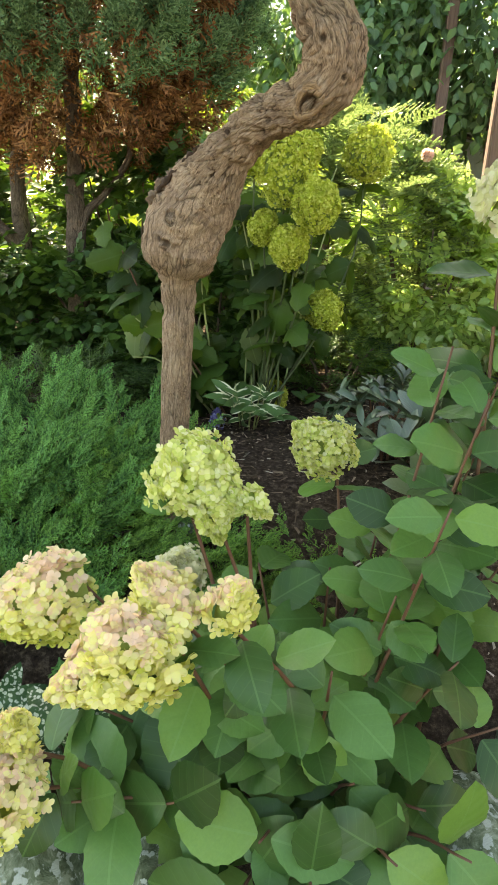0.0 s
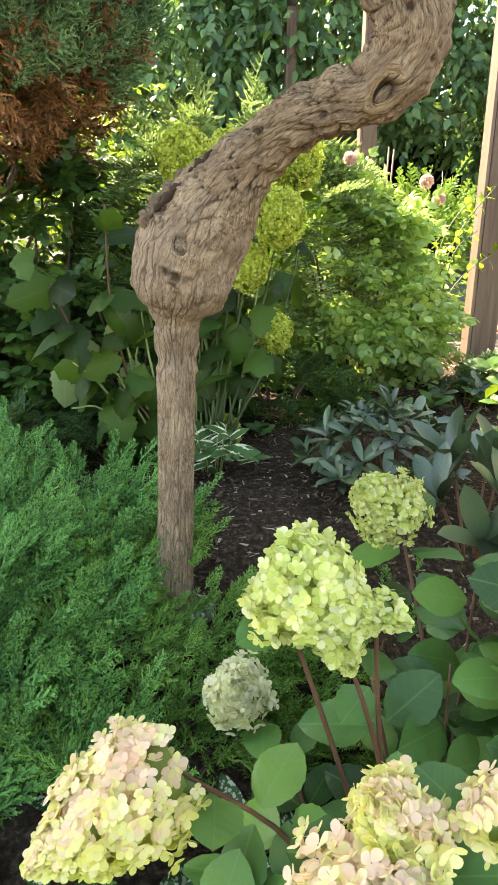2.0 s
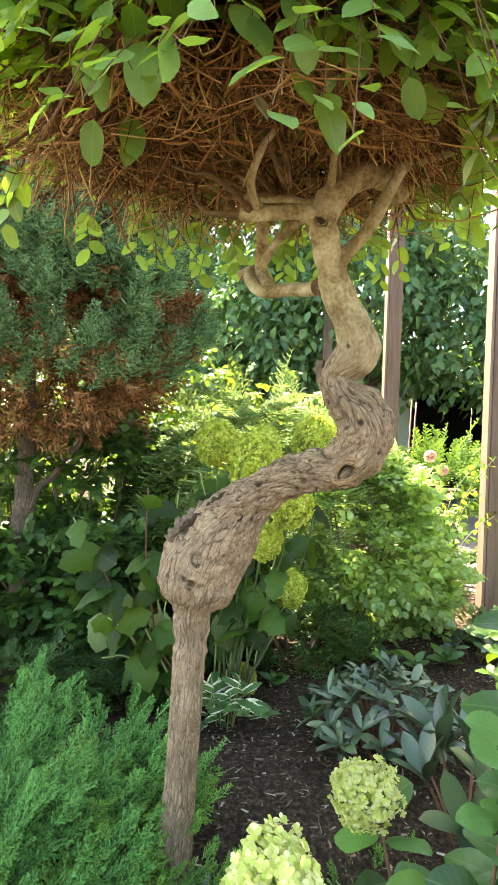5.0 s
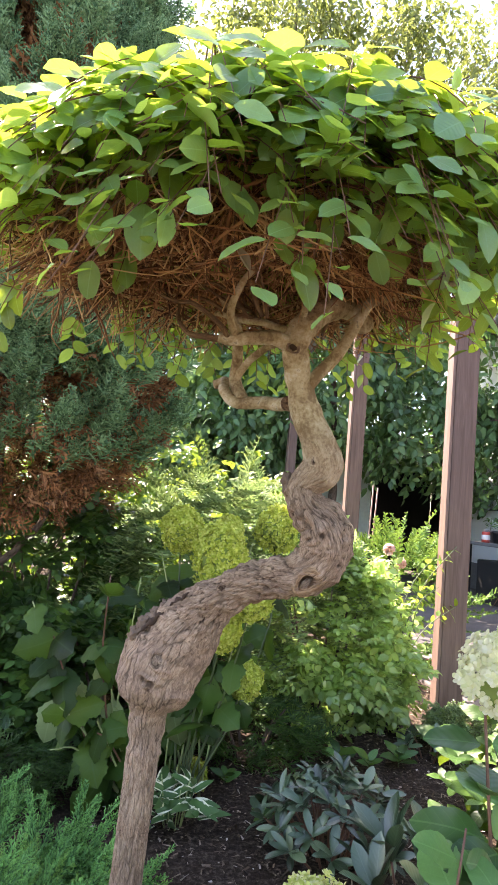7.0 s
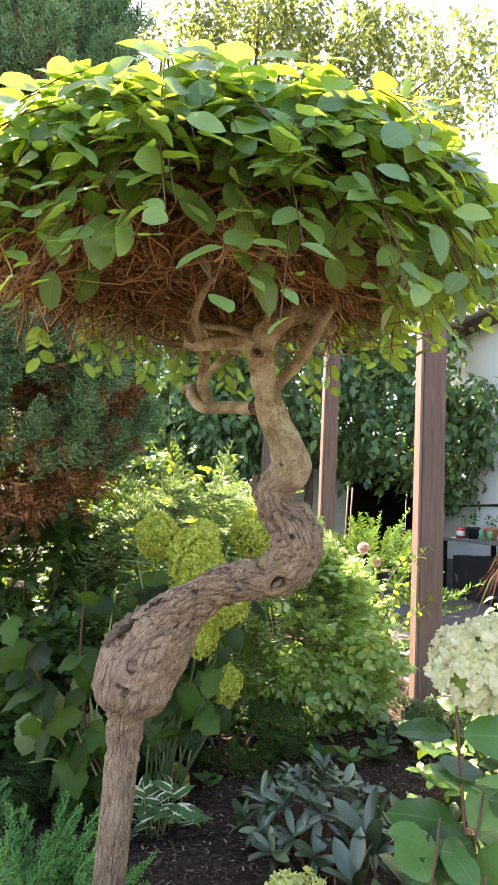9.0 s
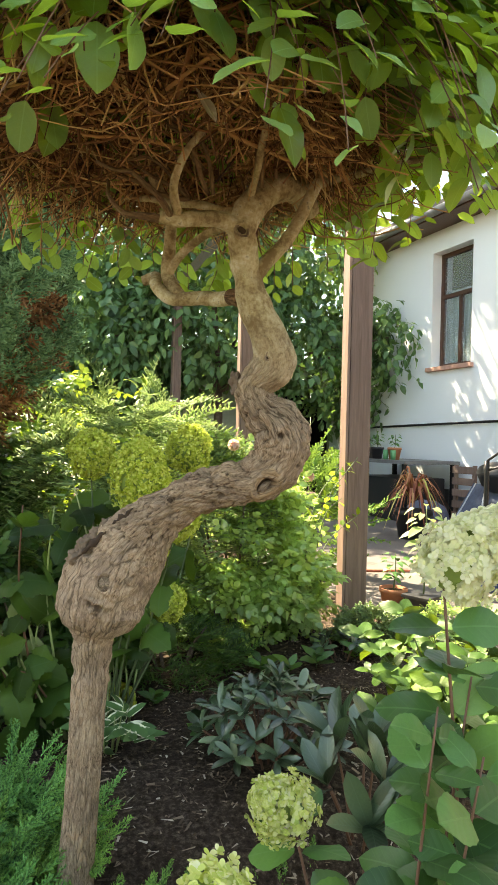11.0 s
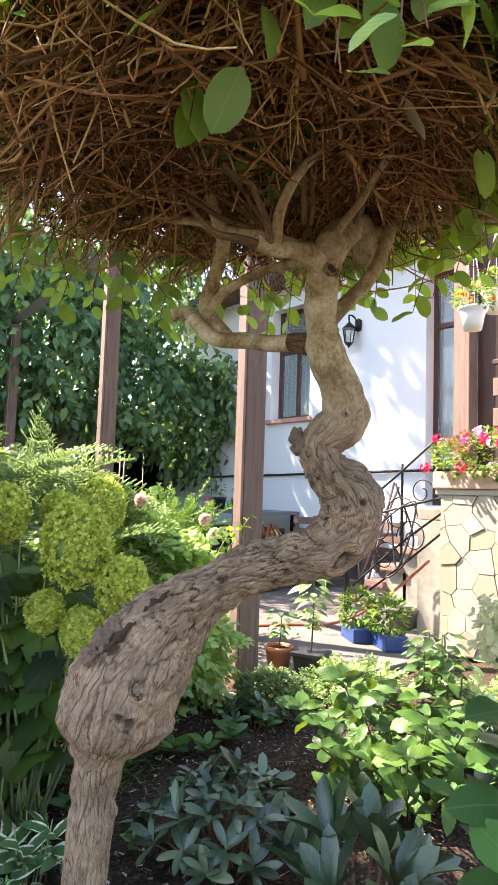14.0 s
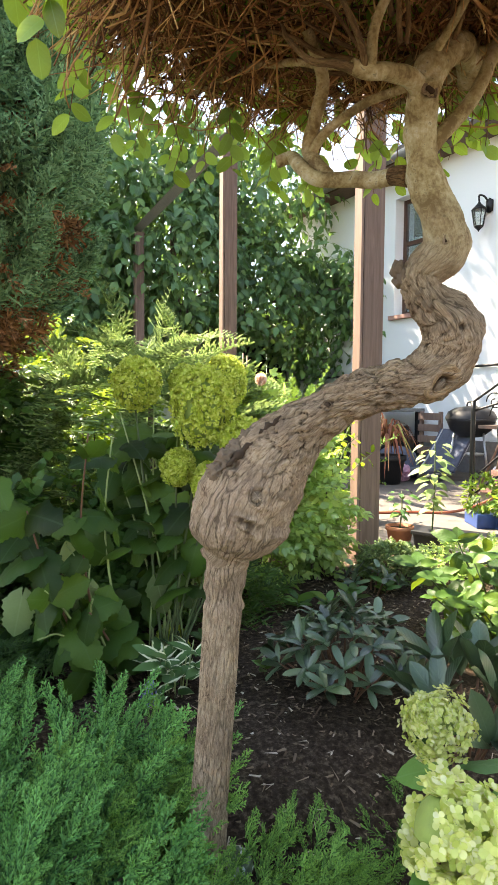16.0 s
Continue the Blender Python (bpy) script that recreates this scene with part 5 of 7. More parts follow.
# spotted-leaf clump at the stone edge
spot = empty("spotted_lungwort", (-0.5, 1.12, -0.3), "low clump of dark green leaves spotted with silver", "perennial")
SPOT_LEAF = [q_mesh("leaf", leaf_shape(1.0, w, 8, 0.08, 0.3, 1.5, 0.42, 0.05), M_SPOT) for w in (0.42, 0.48)]
CLUMPS = ((-0.586, 1.44, -0.24), (-0.64, 1.26, -0.27), (-0.54, 1.19, -0.28), (-0.36, 1.15, -0.28), (-0.17, 1.24, -0.26), (-0.12, 1.17, -0.27), (-0.23, 1.09, -0.29), (-0.68, 1.16, -0.32), (-0.45, 1.10, -0.32))
for k in range(54):
    a = k * 2.4
    c = CLUMPS[k % 9]
    p = np.array((c[0] + rng.normal(0, 0.03), c[1] + rng.normal(0, 0.03), c[2] - 0.04 * rng.random()))
    ax = unit((math.cos(a), math.sin(a) * 0.8 - 0.2, 0.25 + 0.5 * rng.random()))
    put_at("leaf", SPOT_LEAF[k % 2], spot, mat4(frames(ax[None], np.array([[0, -0.5, 0.8]]) + rng.normal(0, 0.4, (1, 3)))[0] * rng.uniform(0.085, 0.14), p))
    path, sm = stem_mesh((c[0], c[1], float(ground_z(c[0], c[1])) - 0.02), p, (0, 0, 0.01), 0.003, 0.002, M_GSTEM, 5)
    put("stalk", sm, spot)

# mophead hydrangea behind the willow stem
ann = empty("mophead_hydrangea", (0.08, 2.6, 0), "tall hydrangea with lime-green mophead flowers and drooping leaves", "hydrangea")
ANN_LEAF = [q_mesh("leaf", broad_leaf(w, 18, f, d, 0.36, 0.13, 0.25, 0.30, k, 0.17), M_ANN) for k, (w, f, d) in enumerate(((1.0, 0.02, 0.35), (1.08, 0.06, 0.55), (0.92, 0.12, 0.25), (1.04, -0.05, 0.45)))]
MOPS = ((0.127, 2.45, 0.955, 0.102), (0.228, 2.34, 0.833, 0.078), (0.50, 3.02, 1.055, 0.105), (0.149, 2.42, 0.692, 0.068), (0.335, 2.77, 0.425, 0.075), (0.138, 2.74, 0.045, 0.062), (0.015, 2.78, 1.035, 0.088), (0.22, 2.80, 1.045, 0.06), (0.06, 2.50, 0.75, 0.055))

LOW_HEAD = np.array((0.13, 2.70, 0.06))


def mophead(parent, c, r, seed):
    g = np.random.default_rng(seed)
    n = 1700
    tall = 1.32 if r > 0.1 and c[1] < 2.6 else 1.1
    d = unit(g.normal(size=(n, 3)) + (0, 0, 0.35))
    lump = np.array([1 + 0.16 * noise.noise(Vector(x * 2.2 + seed)) + 0.12 * noise.noise(Vector(x * 7 + seed)) for x in d])
    P = np.asarray(c) + d * (r * lump * g.uniform(0.78, 1.02, n))[:, None] * (1, 1, tall)
    N = unit(d + g.normal(0, 0.35, (n, 3)))
    R = frames(np.cross(N, g.normal(size=(n, 3))), N) * (0.0145 * g.uniform(0.7, 1.25, n))[:, None, None]
    head = put("flower_head", q_mesh("flower_head", spread(floret(0.5), P, R), M_MOP), parent)
    t = np.linspace(-0.95, 0.95, 11)
    core = tube(np.asarray(c) + np.stack([0 * t, 0 * t, t * r * 0.8 * tall], -1), np.sqrt(1 - t * t) * r * 0.8, 14)
    put("flower_core", q_mesh("flower_core", core, M_CORE), head)
    return head


for k, (x, y, z, r) in enumerate(MOPS):
    mophead(ann, (x, y, z), r, 300 + k)
    path, me = stem_mesh((0.06 + 0.02 * (k % 3), 2.62, -0.02), (x, y + 0.02, z - r * 0.8), ((x - 0.06) * 0.3, 0.0, 0.12), 0.006, 0.003, M_GSTEM, 10)
    put("stem", me, ann)
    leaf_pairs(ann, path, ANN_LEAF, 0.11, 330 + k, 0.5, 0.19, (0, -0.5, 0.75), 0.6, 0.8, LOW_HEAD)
for k in range(12):
    tipp = (rng.uniform(-0.66, -0.08), rng.uniform(2.35, 2.85), rng.uniform(0.08, 0.95) if k % 2 else rng.uniform(0.05, 0.5))
    tipp = (tipp[0], tipp[1], min(tipp[2], 0.98 + 0.5 * min(0.0, tipp[0] + 0.1)))
    path, me = stem_mesh((0.0 + 0.35 * tipp[0] + rng.normal(0, 0.05), 2.62, -0.02), tipp, (-0.05, 0, 0.10), 0.005, 0.0025, M_PSTEM if k % 3 else M_STEM, 9)
    put("stem", me, ann)
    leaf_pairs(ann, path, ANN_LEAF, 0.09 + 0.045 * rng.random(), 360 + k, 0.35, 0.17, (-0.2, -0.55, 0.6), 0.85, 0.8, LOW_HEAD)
for k in range(9):
    tipp = (-0.10 + 0.06 * k + rng.normal(0, 0.03), rng.uniform(2.72, 2.92), rng.uniform(0.75, 1.02))
    path, me = stem_mesh((0.08 + rng.normal(0, 0.05), 2.66, -0.02), tipp, (0.0, 0, 0.08), 0.005, 0.0025, M_PSTEM, 9)
    put("stem", me, ann)
    leaf_pairs(ann, path, ANN_LEAF, 0.115, 460 + k, 0.4, 0.15, (-0.1, -0.5, 0.75), 0.5, 0.5)


# faded leaves that hang limp from the lower stems
M_FADED = leaf_mat("faded_hydrangea_leaf", (0.14, 0.20, 0.075), (0.25, 0.33, 0.15), (0.4, 0.5, 0.15), 0.25, 0.6, True, 6.0, 1.1, 0.2)
FADED = [q_mesh("leaf", broad_leaf(w, 16, 0.05, 0.35, 0.4, 0.13, 0.2, 0.2, k, 0.12), M_FADED) for k, w in enumerate((0.72, 0.86))]
for k, (x, z, size) in enumerate(((0.02, 0.34, 0.14), (-0.43, 0.35, 0.14), (-0.36, 0.43, 0.12), (-0.20, 0.34, 0.12), (-0.27, 0.48, 0.10))):
    at_ = np.array((x, 2.60 + 0.02 * k, z))
    ax = unit((0.25 * (-1) ** k, -0.1, -1.0))
    put_at("leaf", FADED[k % 2], ann, mat4(frames(ax[None], np.array([[0.15 * (k - 2), -0.85, 0.4]]))[0] * size, at_), "limp faded grey-green leaf")
    path, me = stem_mesh((x * 0.5, 2.66, -0.02), at_, (0, 0, 0.12), 0.004, 0.002, M_PSTEM, 8)
    put("stem", me, ann)


# evergreen rhododendrons with whorled leaves
def rhododendron(c, r, h, whorls, size, seed, label, count=8, wide=0.36, up=0.0):
    g = np.random.default_rng(seed)
    ob = empty("rhododendron", (c[0], c[1], 0), label, "shrub", "rhododendrons")
    me = [q_mesh("leaf", leaf_shape(1.0, w, 8, f, d, 1.2, 0.58, 0.03, 0.48), M_RHODO) for w, f, d in ((wide - 0.02, 0.2, 0.12), (wide + 0.02, 0.12, 0.2))]
    for k in range(whorls):
        a = k * 2.4
        rr = r * math.sqrt((k + 0.5) / whorls)
        z = h * (1 - 0.65 * (rr / r) ** 2) * g.uniform(0.75, 1.05)
        t = np.array((c[0] + rr * math.cos(a), c[1] + rr * math.sin(a), c[2] + z))
        path, sm = stem_mesh((c[0] + 0.3 * rr * math.cos(a), c[1] + 0.3 * rr * math.sin(a), c[2] - 0.03), t, (0, 0, 0.01), 0.005, 0.0035, M_STEM, 6)
        put("stem", sm, ob)
        lean = unit((math.cos(a) * rr / r * 0.7, math.sin(a) * rr / r * 0.7, 1))
        for j in range(count):
            b = j * 6.283 / count + g.normal(0, 0.2)
            e1 = unit(np.cross(lean, (0.3, 1, 0.1)))
            e2 = np.cross(lean, e1)
            ax = unit(math.cos(b) * e1 + math.sin(b) * e2 + lean * (g.uniform(0.15, 1.3) + up))
            put_at("leaf", me[j % 2], ob, mat4(frames(ax[None], lean[None] + g.normal(0, 0.12, (1, 3)))[0] * size * g.uniform(0.8, 1.15), t + lean * g.uniform(-0.02, 0.02)))
    return ob


rhododendron((0.53, 2.18, 0.0), 0.25, 0.27, 36, 0.084, 5, "low rhododendron with blue-green leathery leaves on bare mulch", 9, 0.31)
rhododendron((0.60, 1.72, 0.0), 0.18, 0.24, 9, 0.155, 6, "rhododendron with long dark leathery leaves", 6, 0.34, 0.9)
rhododendron((1.66, 1.98, 0.0), 0.26, 0.22, 13, 0.15, 9, "spreading rhododendron with glossy dark green leaves beside the bright hydrangea", 8, 0.34, 0.3)
rhododendron((1.35, 3.0, 0.0), 0.16, 0.12, 7, 0.07, 8, "small young rhododendron in the mulch", 7)

# lime-leaved hydrangea
lime = empty("bright_hydrangea", (1.33, 2.09, 0), "bushy hydrangea with bright lime-green leaves", "hydrangea")
LIME_LEAF = [q_mesh("leaf", broad_leaf(w, 14, f, d, 0.42, 0.10, 0.12, 0.0, k), M_LIME) for k, (w, f, d) in enumerate(((0.52, 0.14, 0.25), (0.58, 0.08, 0.4), (0.48, 0.2, 0.3)))]
for k in range(42):
    a, rr = k * 2.4, 0.41 * math.sqrt((k + 0.5) / 42)
    tipp = (1.33 + rr * 1.15 * math.cos(a), 2.09 + rr * math.sin(a), 0.39 - 0.7 * rr * rr - 0.35 * max(0.0, rr * math.cos(a)) + rng.uniform(-0.14, 0.08))
    path, me = stem_mesh((1.33 + 0.3 * rr * math.cos(a), 2.09 + 0.3 * rr * math.sin(a), -0.02), tipp, (0, 0, 0.02), 0.005, 0.0025, M_GSTEM, 8)
    put("stem", me, lime)
    leaf_pairs(lime, path, LIME_LEAF, 0.098, 400 + k, 0.4, 0.085, (-0.3, -0.5, 0.8), 0.45, 0.25)
    for j in range(4):
        ax = unit((math.cos(a + j * 1.57), math.sin(a + j * 1.57), 0.35 + 0.2 * (j % 2)))
        put_at("leaf", LIME_LEAF[j % 3], lime, mat4(frames(ax[None], np.array([[-0.3, -0.4, 0.85]]) + rng.normal(0, 0.3, (1, 3)))[0] * (0.06 + 0.025 * ((k + j) % 3)), np.array(tipp)))

# variegated clump by the willow stem
var = empty("variegated_plant", (0.03, 2.45, 0), "clump of cream-edged variegated leaves with small violet flowers", "perennial")
VAR_LEAF = [q_mesh("leaf", leaf_shape(1.0, 0.40, 8, 0.18, d, 1.6, 0.42, 0.05), M_VARIEG) for d in (0.3, 0.55)]
for k in range(46):
    a = k * 2.4
    h_ = 0.01 + 0.12 * rng.random()
    ax = unit((math.cos(a) * 0.8, math.sin(a) * 0.8, 0.75 - 0.6 * rng.random()))
    p = np.array((0.03 + (0.09 - 0.2 * h_) * math.cos(a * 2.1), 2.45 + (0.08 - 0.2 * h_) * math.sin(a), h_))
    put_at("leaf", VAR_LEAF[k % 2], var, mat4(frames(ax[None], np.array([[0, -0.55, 0.8]]) + rng.normal(0, 0.25, (1, 3)))[0] * rng.uniform(0.075, 0.115), p))
for k in range(9):
    a = k * 0.7
    path, me = stem_mesh((0.03 + 0.03 * math.cos(a), 2.45 + 0.03 * math.sin(a), -0.02), (0.03 + 0.06 * math.cos(a), 2.45 + 0.06 * math.sin(a), 0.10 + 0.08 * (k % 3) / 2), (0, 0, 0.01), 0.003, 0.002, M_PSTEM, 5)
    put("stem", me, var)
M_VIOLET = petal_mat("violet_floret", [(0.0, (0.10, 0.08, 0.28)), (1.0, (0.35, 0.35, 0.62))])
flower_head(var, (-0.09, 2.38, 0.05), (0.035, 0.08), (0, -0.3, 1), M_VIOLET, 60, 0.016, 9, "flower_spike")


# shrubs of many leafy twigs
def shrub(name, c, r, n, tpls, size, mat, label, category, seed, stems=7, shell=0.45, rise=0.1, stem_mat=None, group="", clumps=0, spread_=0.16, tilt=0.26):
    """Stems that fork to many leafy twigs, gathered in clumps with gaps between."""
    ob = empty(name, (c[0], c[1], 0), label, category, group)
    g = np.random.default_rng(seed)
    P, d = in_ball(n, c, r, shell, seed)
    if clumps:
        C, cd = in_ball(clumps, c, np.asarray(r) * 0.95, 0.5, seed + 1)
        pick = g.integers(clumps, size=n)
        off = unit(g.normal(size=(n, 3))) * (g.random(n) ** 0.45)[:, None] * (spread_ * g.uniform(0.6, 1.2, clumps)[pick])[:, None] * (1.1, 1.1, 0.55)
        P = C[pick] + off
        d = unit(cd[pick] + off * 5)
    keep = P[:, 2] > ground_z(P[:, 0], P[:, 1]) + 0.03
    P, d = P[keep], d[keep]
    m = len(P)
    A = d * (1, 1, 0.3) + g.normal(0, 0.4, (m, 3)) + (0, 0, rise)
    N = np.array((0, -0.12, 1.0)) + d * 0.25 + g.normal(0, tilt, (m, 3))
    put("foliage", q_mesh("foliage", sprays(tpls, P - unit(A) * size * 0.5, A, N, size * g.uniform(0.65, 1.25, m)), mat), ob, "", "stuff")
    for k in range(stems):
        a = k * 6.283 / stems + 0.4
        e = np.asarray(c) + np.array((math.cos(a) * r[0] * 0.55, math.sin(a) * r[1] * 0.55, r[2] * 0.45))
        path, me = stem_mesh((c[0] + 0.05 * math.cos(a), c[1] + 0.05 * math.sin(a), -0.05), e, (0, 0, 0.05), 0.010, 0.004, stem_mat or M_TRUNK2, 7)
        put("stem", me, ob)
    return ob


SMALL = leaf_shape(1.0, 0.55, 2, 0.15, 0.2, 1.5, 0.5)
OVAL = leaf_shape(1.0, 0.60, 3, 0.12, 0.18, 1.3, 0.48, 0.0, 0.55)
ROUND = leaf_shape(1.0, 0.78, 3, 0.10, 0.16, 1.2, 0.5, 0.0, 0.5)
ROSE_SPRIG = [sprig(700 + i, OVAL, 4, 0.34, 0.7, 0.25, 0.4) for i in range(4)]
ROUND_SPRIG = [sprig(710 + i, ROUND, 4, 0.36, 0.8, 0.18, 0.22, i % 2 == 0) for i in range(4)]
BOX_SPRIG = [sprig(720 + i, OVAL, 5, 0.26, 0.7, 0.05, 0.4) for i in range(3)]
FERN_SPRIG = [spray(730 + i, 1.0, 9, 0.34, 3, 0.020, 0.25, 0.8, 0.3) for i in range(3)]
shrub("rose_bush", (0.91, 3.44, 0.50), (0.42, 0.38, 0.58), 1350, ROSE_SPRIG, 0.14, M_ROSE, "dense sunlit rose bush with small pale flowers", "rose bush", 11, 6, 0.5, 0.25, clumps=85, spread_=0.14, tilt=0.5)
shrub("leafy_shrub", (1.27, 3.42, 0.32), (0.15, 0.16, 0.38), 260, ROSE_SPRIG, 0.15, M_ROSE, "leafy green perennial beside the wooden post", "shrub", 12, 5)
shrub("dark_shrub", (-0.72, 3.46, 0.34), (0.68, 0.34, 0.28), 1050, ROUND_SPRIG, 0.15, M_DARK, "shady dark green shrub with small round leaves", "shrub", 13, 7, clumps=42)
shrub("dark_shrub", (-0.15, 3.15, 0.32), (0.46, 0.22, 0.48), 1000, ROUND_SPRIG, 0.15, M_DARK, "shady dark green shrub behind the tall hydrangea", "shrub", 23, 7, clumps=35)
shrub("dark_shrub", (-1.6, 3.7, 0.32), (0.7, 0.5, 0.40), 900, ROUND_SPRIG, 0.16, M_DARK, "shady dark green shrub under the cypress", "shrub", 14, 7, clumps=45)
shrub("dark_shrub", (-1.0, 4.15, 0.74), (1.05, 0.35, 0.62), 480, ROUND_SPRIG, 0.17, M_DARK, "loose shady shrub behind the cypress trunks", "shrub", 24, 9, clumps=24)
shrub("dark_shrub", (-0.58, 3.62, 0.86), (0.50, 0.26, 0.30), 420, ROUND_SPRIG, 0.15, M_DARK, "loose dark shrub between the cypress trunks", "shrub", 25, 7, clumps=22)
shrub("box_ball", (1.60, 3.12, 0.06), (0.19, 0.19, 0.145), 1600, BOX_SPRIG, 0.055, M_BOX, "small clipped grey-green box ball", "shrub", 15, 4, 0.7)
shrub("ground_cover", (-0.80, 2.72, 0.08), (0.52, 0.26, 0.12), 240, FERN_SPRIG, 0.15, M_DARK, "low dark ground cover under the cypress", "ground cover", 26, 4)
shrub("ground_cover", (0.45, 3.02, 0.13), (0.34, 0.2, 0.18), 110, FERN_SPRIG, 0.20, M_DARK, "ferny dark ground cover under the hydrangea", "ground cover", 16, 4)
shrub("ground_cover", (2.15, 3.05, 0.06), (0.38, 0.30, 0.12), 420, BOX_SPRIG, 0.08, M_ROSE, "pale creeping ground cover beside the paving", "ground cover", 17, 4)
shrub("ground_cover", (2.35, 2.42, 0.05), (0.42, 0.22, 0.12), 330, BOX_SPRIG, 0.09, M_ROSE, "pale creeping ground cover round the plastic tub", "ground cover", 19, 4)
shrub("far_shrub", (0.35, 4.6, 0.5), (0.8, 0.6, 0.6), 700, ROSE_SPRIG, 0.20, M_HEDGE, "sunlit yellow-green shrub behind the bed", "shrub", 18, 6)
roses = (((1.16, 3.18, 0.99), 0.026), ((1.24, 3.2, 0.92), 0.022), ((0.80, 3.2, 1.08), 0.022))
M_ROSEF = petal_mat("pale_rose_petal", [(0.0, (0.78, 0.52, 0.42)), (1.0, (0.85, 0.68, 0.62))])
for k, (c, r) in enumerate(roses):
    rose = empty("rose_flower", c, "pale pink open rose on the bush", "flower", "roses")
    g = np.random.default_rng(500 + k)
    d = unit(g.normal(size=(40, 3)) + (0, 0, 0.5))
    R = frames(np.cross(d, g.normal(size=(40, 3))), d) * 0.024
    put("petals", q_mesh("petals", spread(floret(0.9), np.asarray(c) + d * r * 0.6, R), M_ROSEF), rose)


# small seedlings in the mulch
SEED_LEAF = [q_mesh("leaf", broad_leaf(0.5, 8, 0.1, 0.3, 0.45, 0.08, 0.1, 0.0, k), M_LIME if k else M_HYD) for k in range(2)]
for k, (sx, sy, sc) in enumerate(((0.86, 2.95, 0.08), (0.98, 2.88, 0.07), (0.62, 2.98, 0.07), (1.40, 2.95, 0.08), (0.36, 2.42, 0.05), (1.15, 2.92, 0.09), (0.28, 2.75, 0.06))):
    seedl = empty("seedling", (sx, sy, 0), "small leafy seedling growing in the mulch", "seedling", "seedlings")
    for j in range(7):
        b = j * 2.4 + k
        ax = unit((math.cos(b), math.sin(b), 0.5 + 0.5 * rng.random()))
        zz = float(ground_z(sx, sy))
        put_at("leaf", SEED_LEAF[(k + j) % 2], seedl, mat4(frames(ax[None], np.array([[0, -0.4, 0.9]]))[0] * sc * rng.uniform(0.8, 1.3), np.array((sx, sy, zz + 0.015 + sc * 0.25 * j / 3))))
    path, sm = stem_mesh((sx, sy, zz - 0.02), (sx, sy, zz + 0.02 + sc * 0.6), (0, 0, 0), 0.002, 0.0015, M_GSTEM, 4)
    put("stem", sm, seedl)


# ---------------------------------------------------------------- conifers
def juniper(name, box, tufts, per, size, mat, label, seed, lift, height, keep):
    """A spreading juniper: plumes that arch up from many tufts, each a leader set with fine side twigs."""
    ob = empty(name, ((box[0] + box[1]) / 2, (box[2] + box[3]) / 2, 0), label, "juniper", "ground junipers")
    g = np.random.default_rng(seed)
    tp = [spray(seed * 10 + i, 1.0, 7, 0.36, 4, 0.026, 0.40, 0.5, -0.05) for i in range(6)]
    c = np.stack([g.uniform(box[0], box[1], tufts * 3), g.uniform(box[2], box[3], tufts * 3)], -1)
    c = c[[keep(x, y) for x, y in c]][:tufts]
    hill = np.array([0.5 + 0.5 * noise.noise(Vector((a * 2.2, b * 2.2, seed))) for a, b in c])
    aim = np.array([noise.noise(Vector((a * 1.6, b * 1.6, seed + 5))) * 3.4 + 1.6 for a, b in c]) + g.normal(0, 0.8, len(c))
    rise = np.clip((-0.26 - c[:, 0]) / 0.4, 0.1, 1) if seed == 3 else np.ones(len(c))
    z = ground_z(c[:, 0], c[:, 1]) + 0.01 + hill * rise * height
    n = len(c) * per
    k = np.repeat(np.arange(len(c)), per)
    t = np.tile((np.arange(per) + 0.5) / per, len(c)) + g.normal(0, 0.03, n)
    run = size * g.uniform(1.1, 1.9, len(c))[k]
    flat = np.stack([np.cos(aim[k]), np.sin(aim[k]), 0 * t], -1)
    d0 = flat * (1.0 - 0.35 * t)[:, None] + np.stack([0 * t, 0 * t, lift * (0.55 + 0.6 * t)], -1)
    sd = np.cross(unit(d0), (0, 0, 1.0)) * np.where(np.arange(n) % 2 == 0, 1, -1)[:, None]
    A = unit(d0) + sd * (0.75 * (1 - t))[:, None] + g.normal(0, 0.16, (n, 3))
    P = np.stack([c[k, 0], c[k, 1], z[k]], -1) + unit(d0) * (t * run)[:, None] + g.normal(0, 0.008, (n, 3))
    N = np.array((0, -0.55, 0.8)) + g.normal(0, 0.4, (n, 3))
    put("foliage", q_mesh("foliage", sprays(tp, P, A, N, size * (0.95 - 0.35 * t) * g.uniform(0.75, 1.15, n)), mat, False), ob, "", "stuff")
    br = []
    for q in range(0, len(c), 4):
        a = np.array((c[q, 0], c[q, 1], ground_z(c[q, 0], c[q, 1]) - 0.01))
        b = np.array((c[q, 0], c[q, 1], z[q])) + unit(d0[q * per]) * size * 0.8
        br.append(tube(smooth_path((a, (a + b) / 2 + (0, 0, 0.01), b), 5), np.linspace(0.005, 0.002, 5), 5))
    put("branching", q_mesh("branching", join(br), M_TRUNK2), ob, "", "stuff")
    return ob


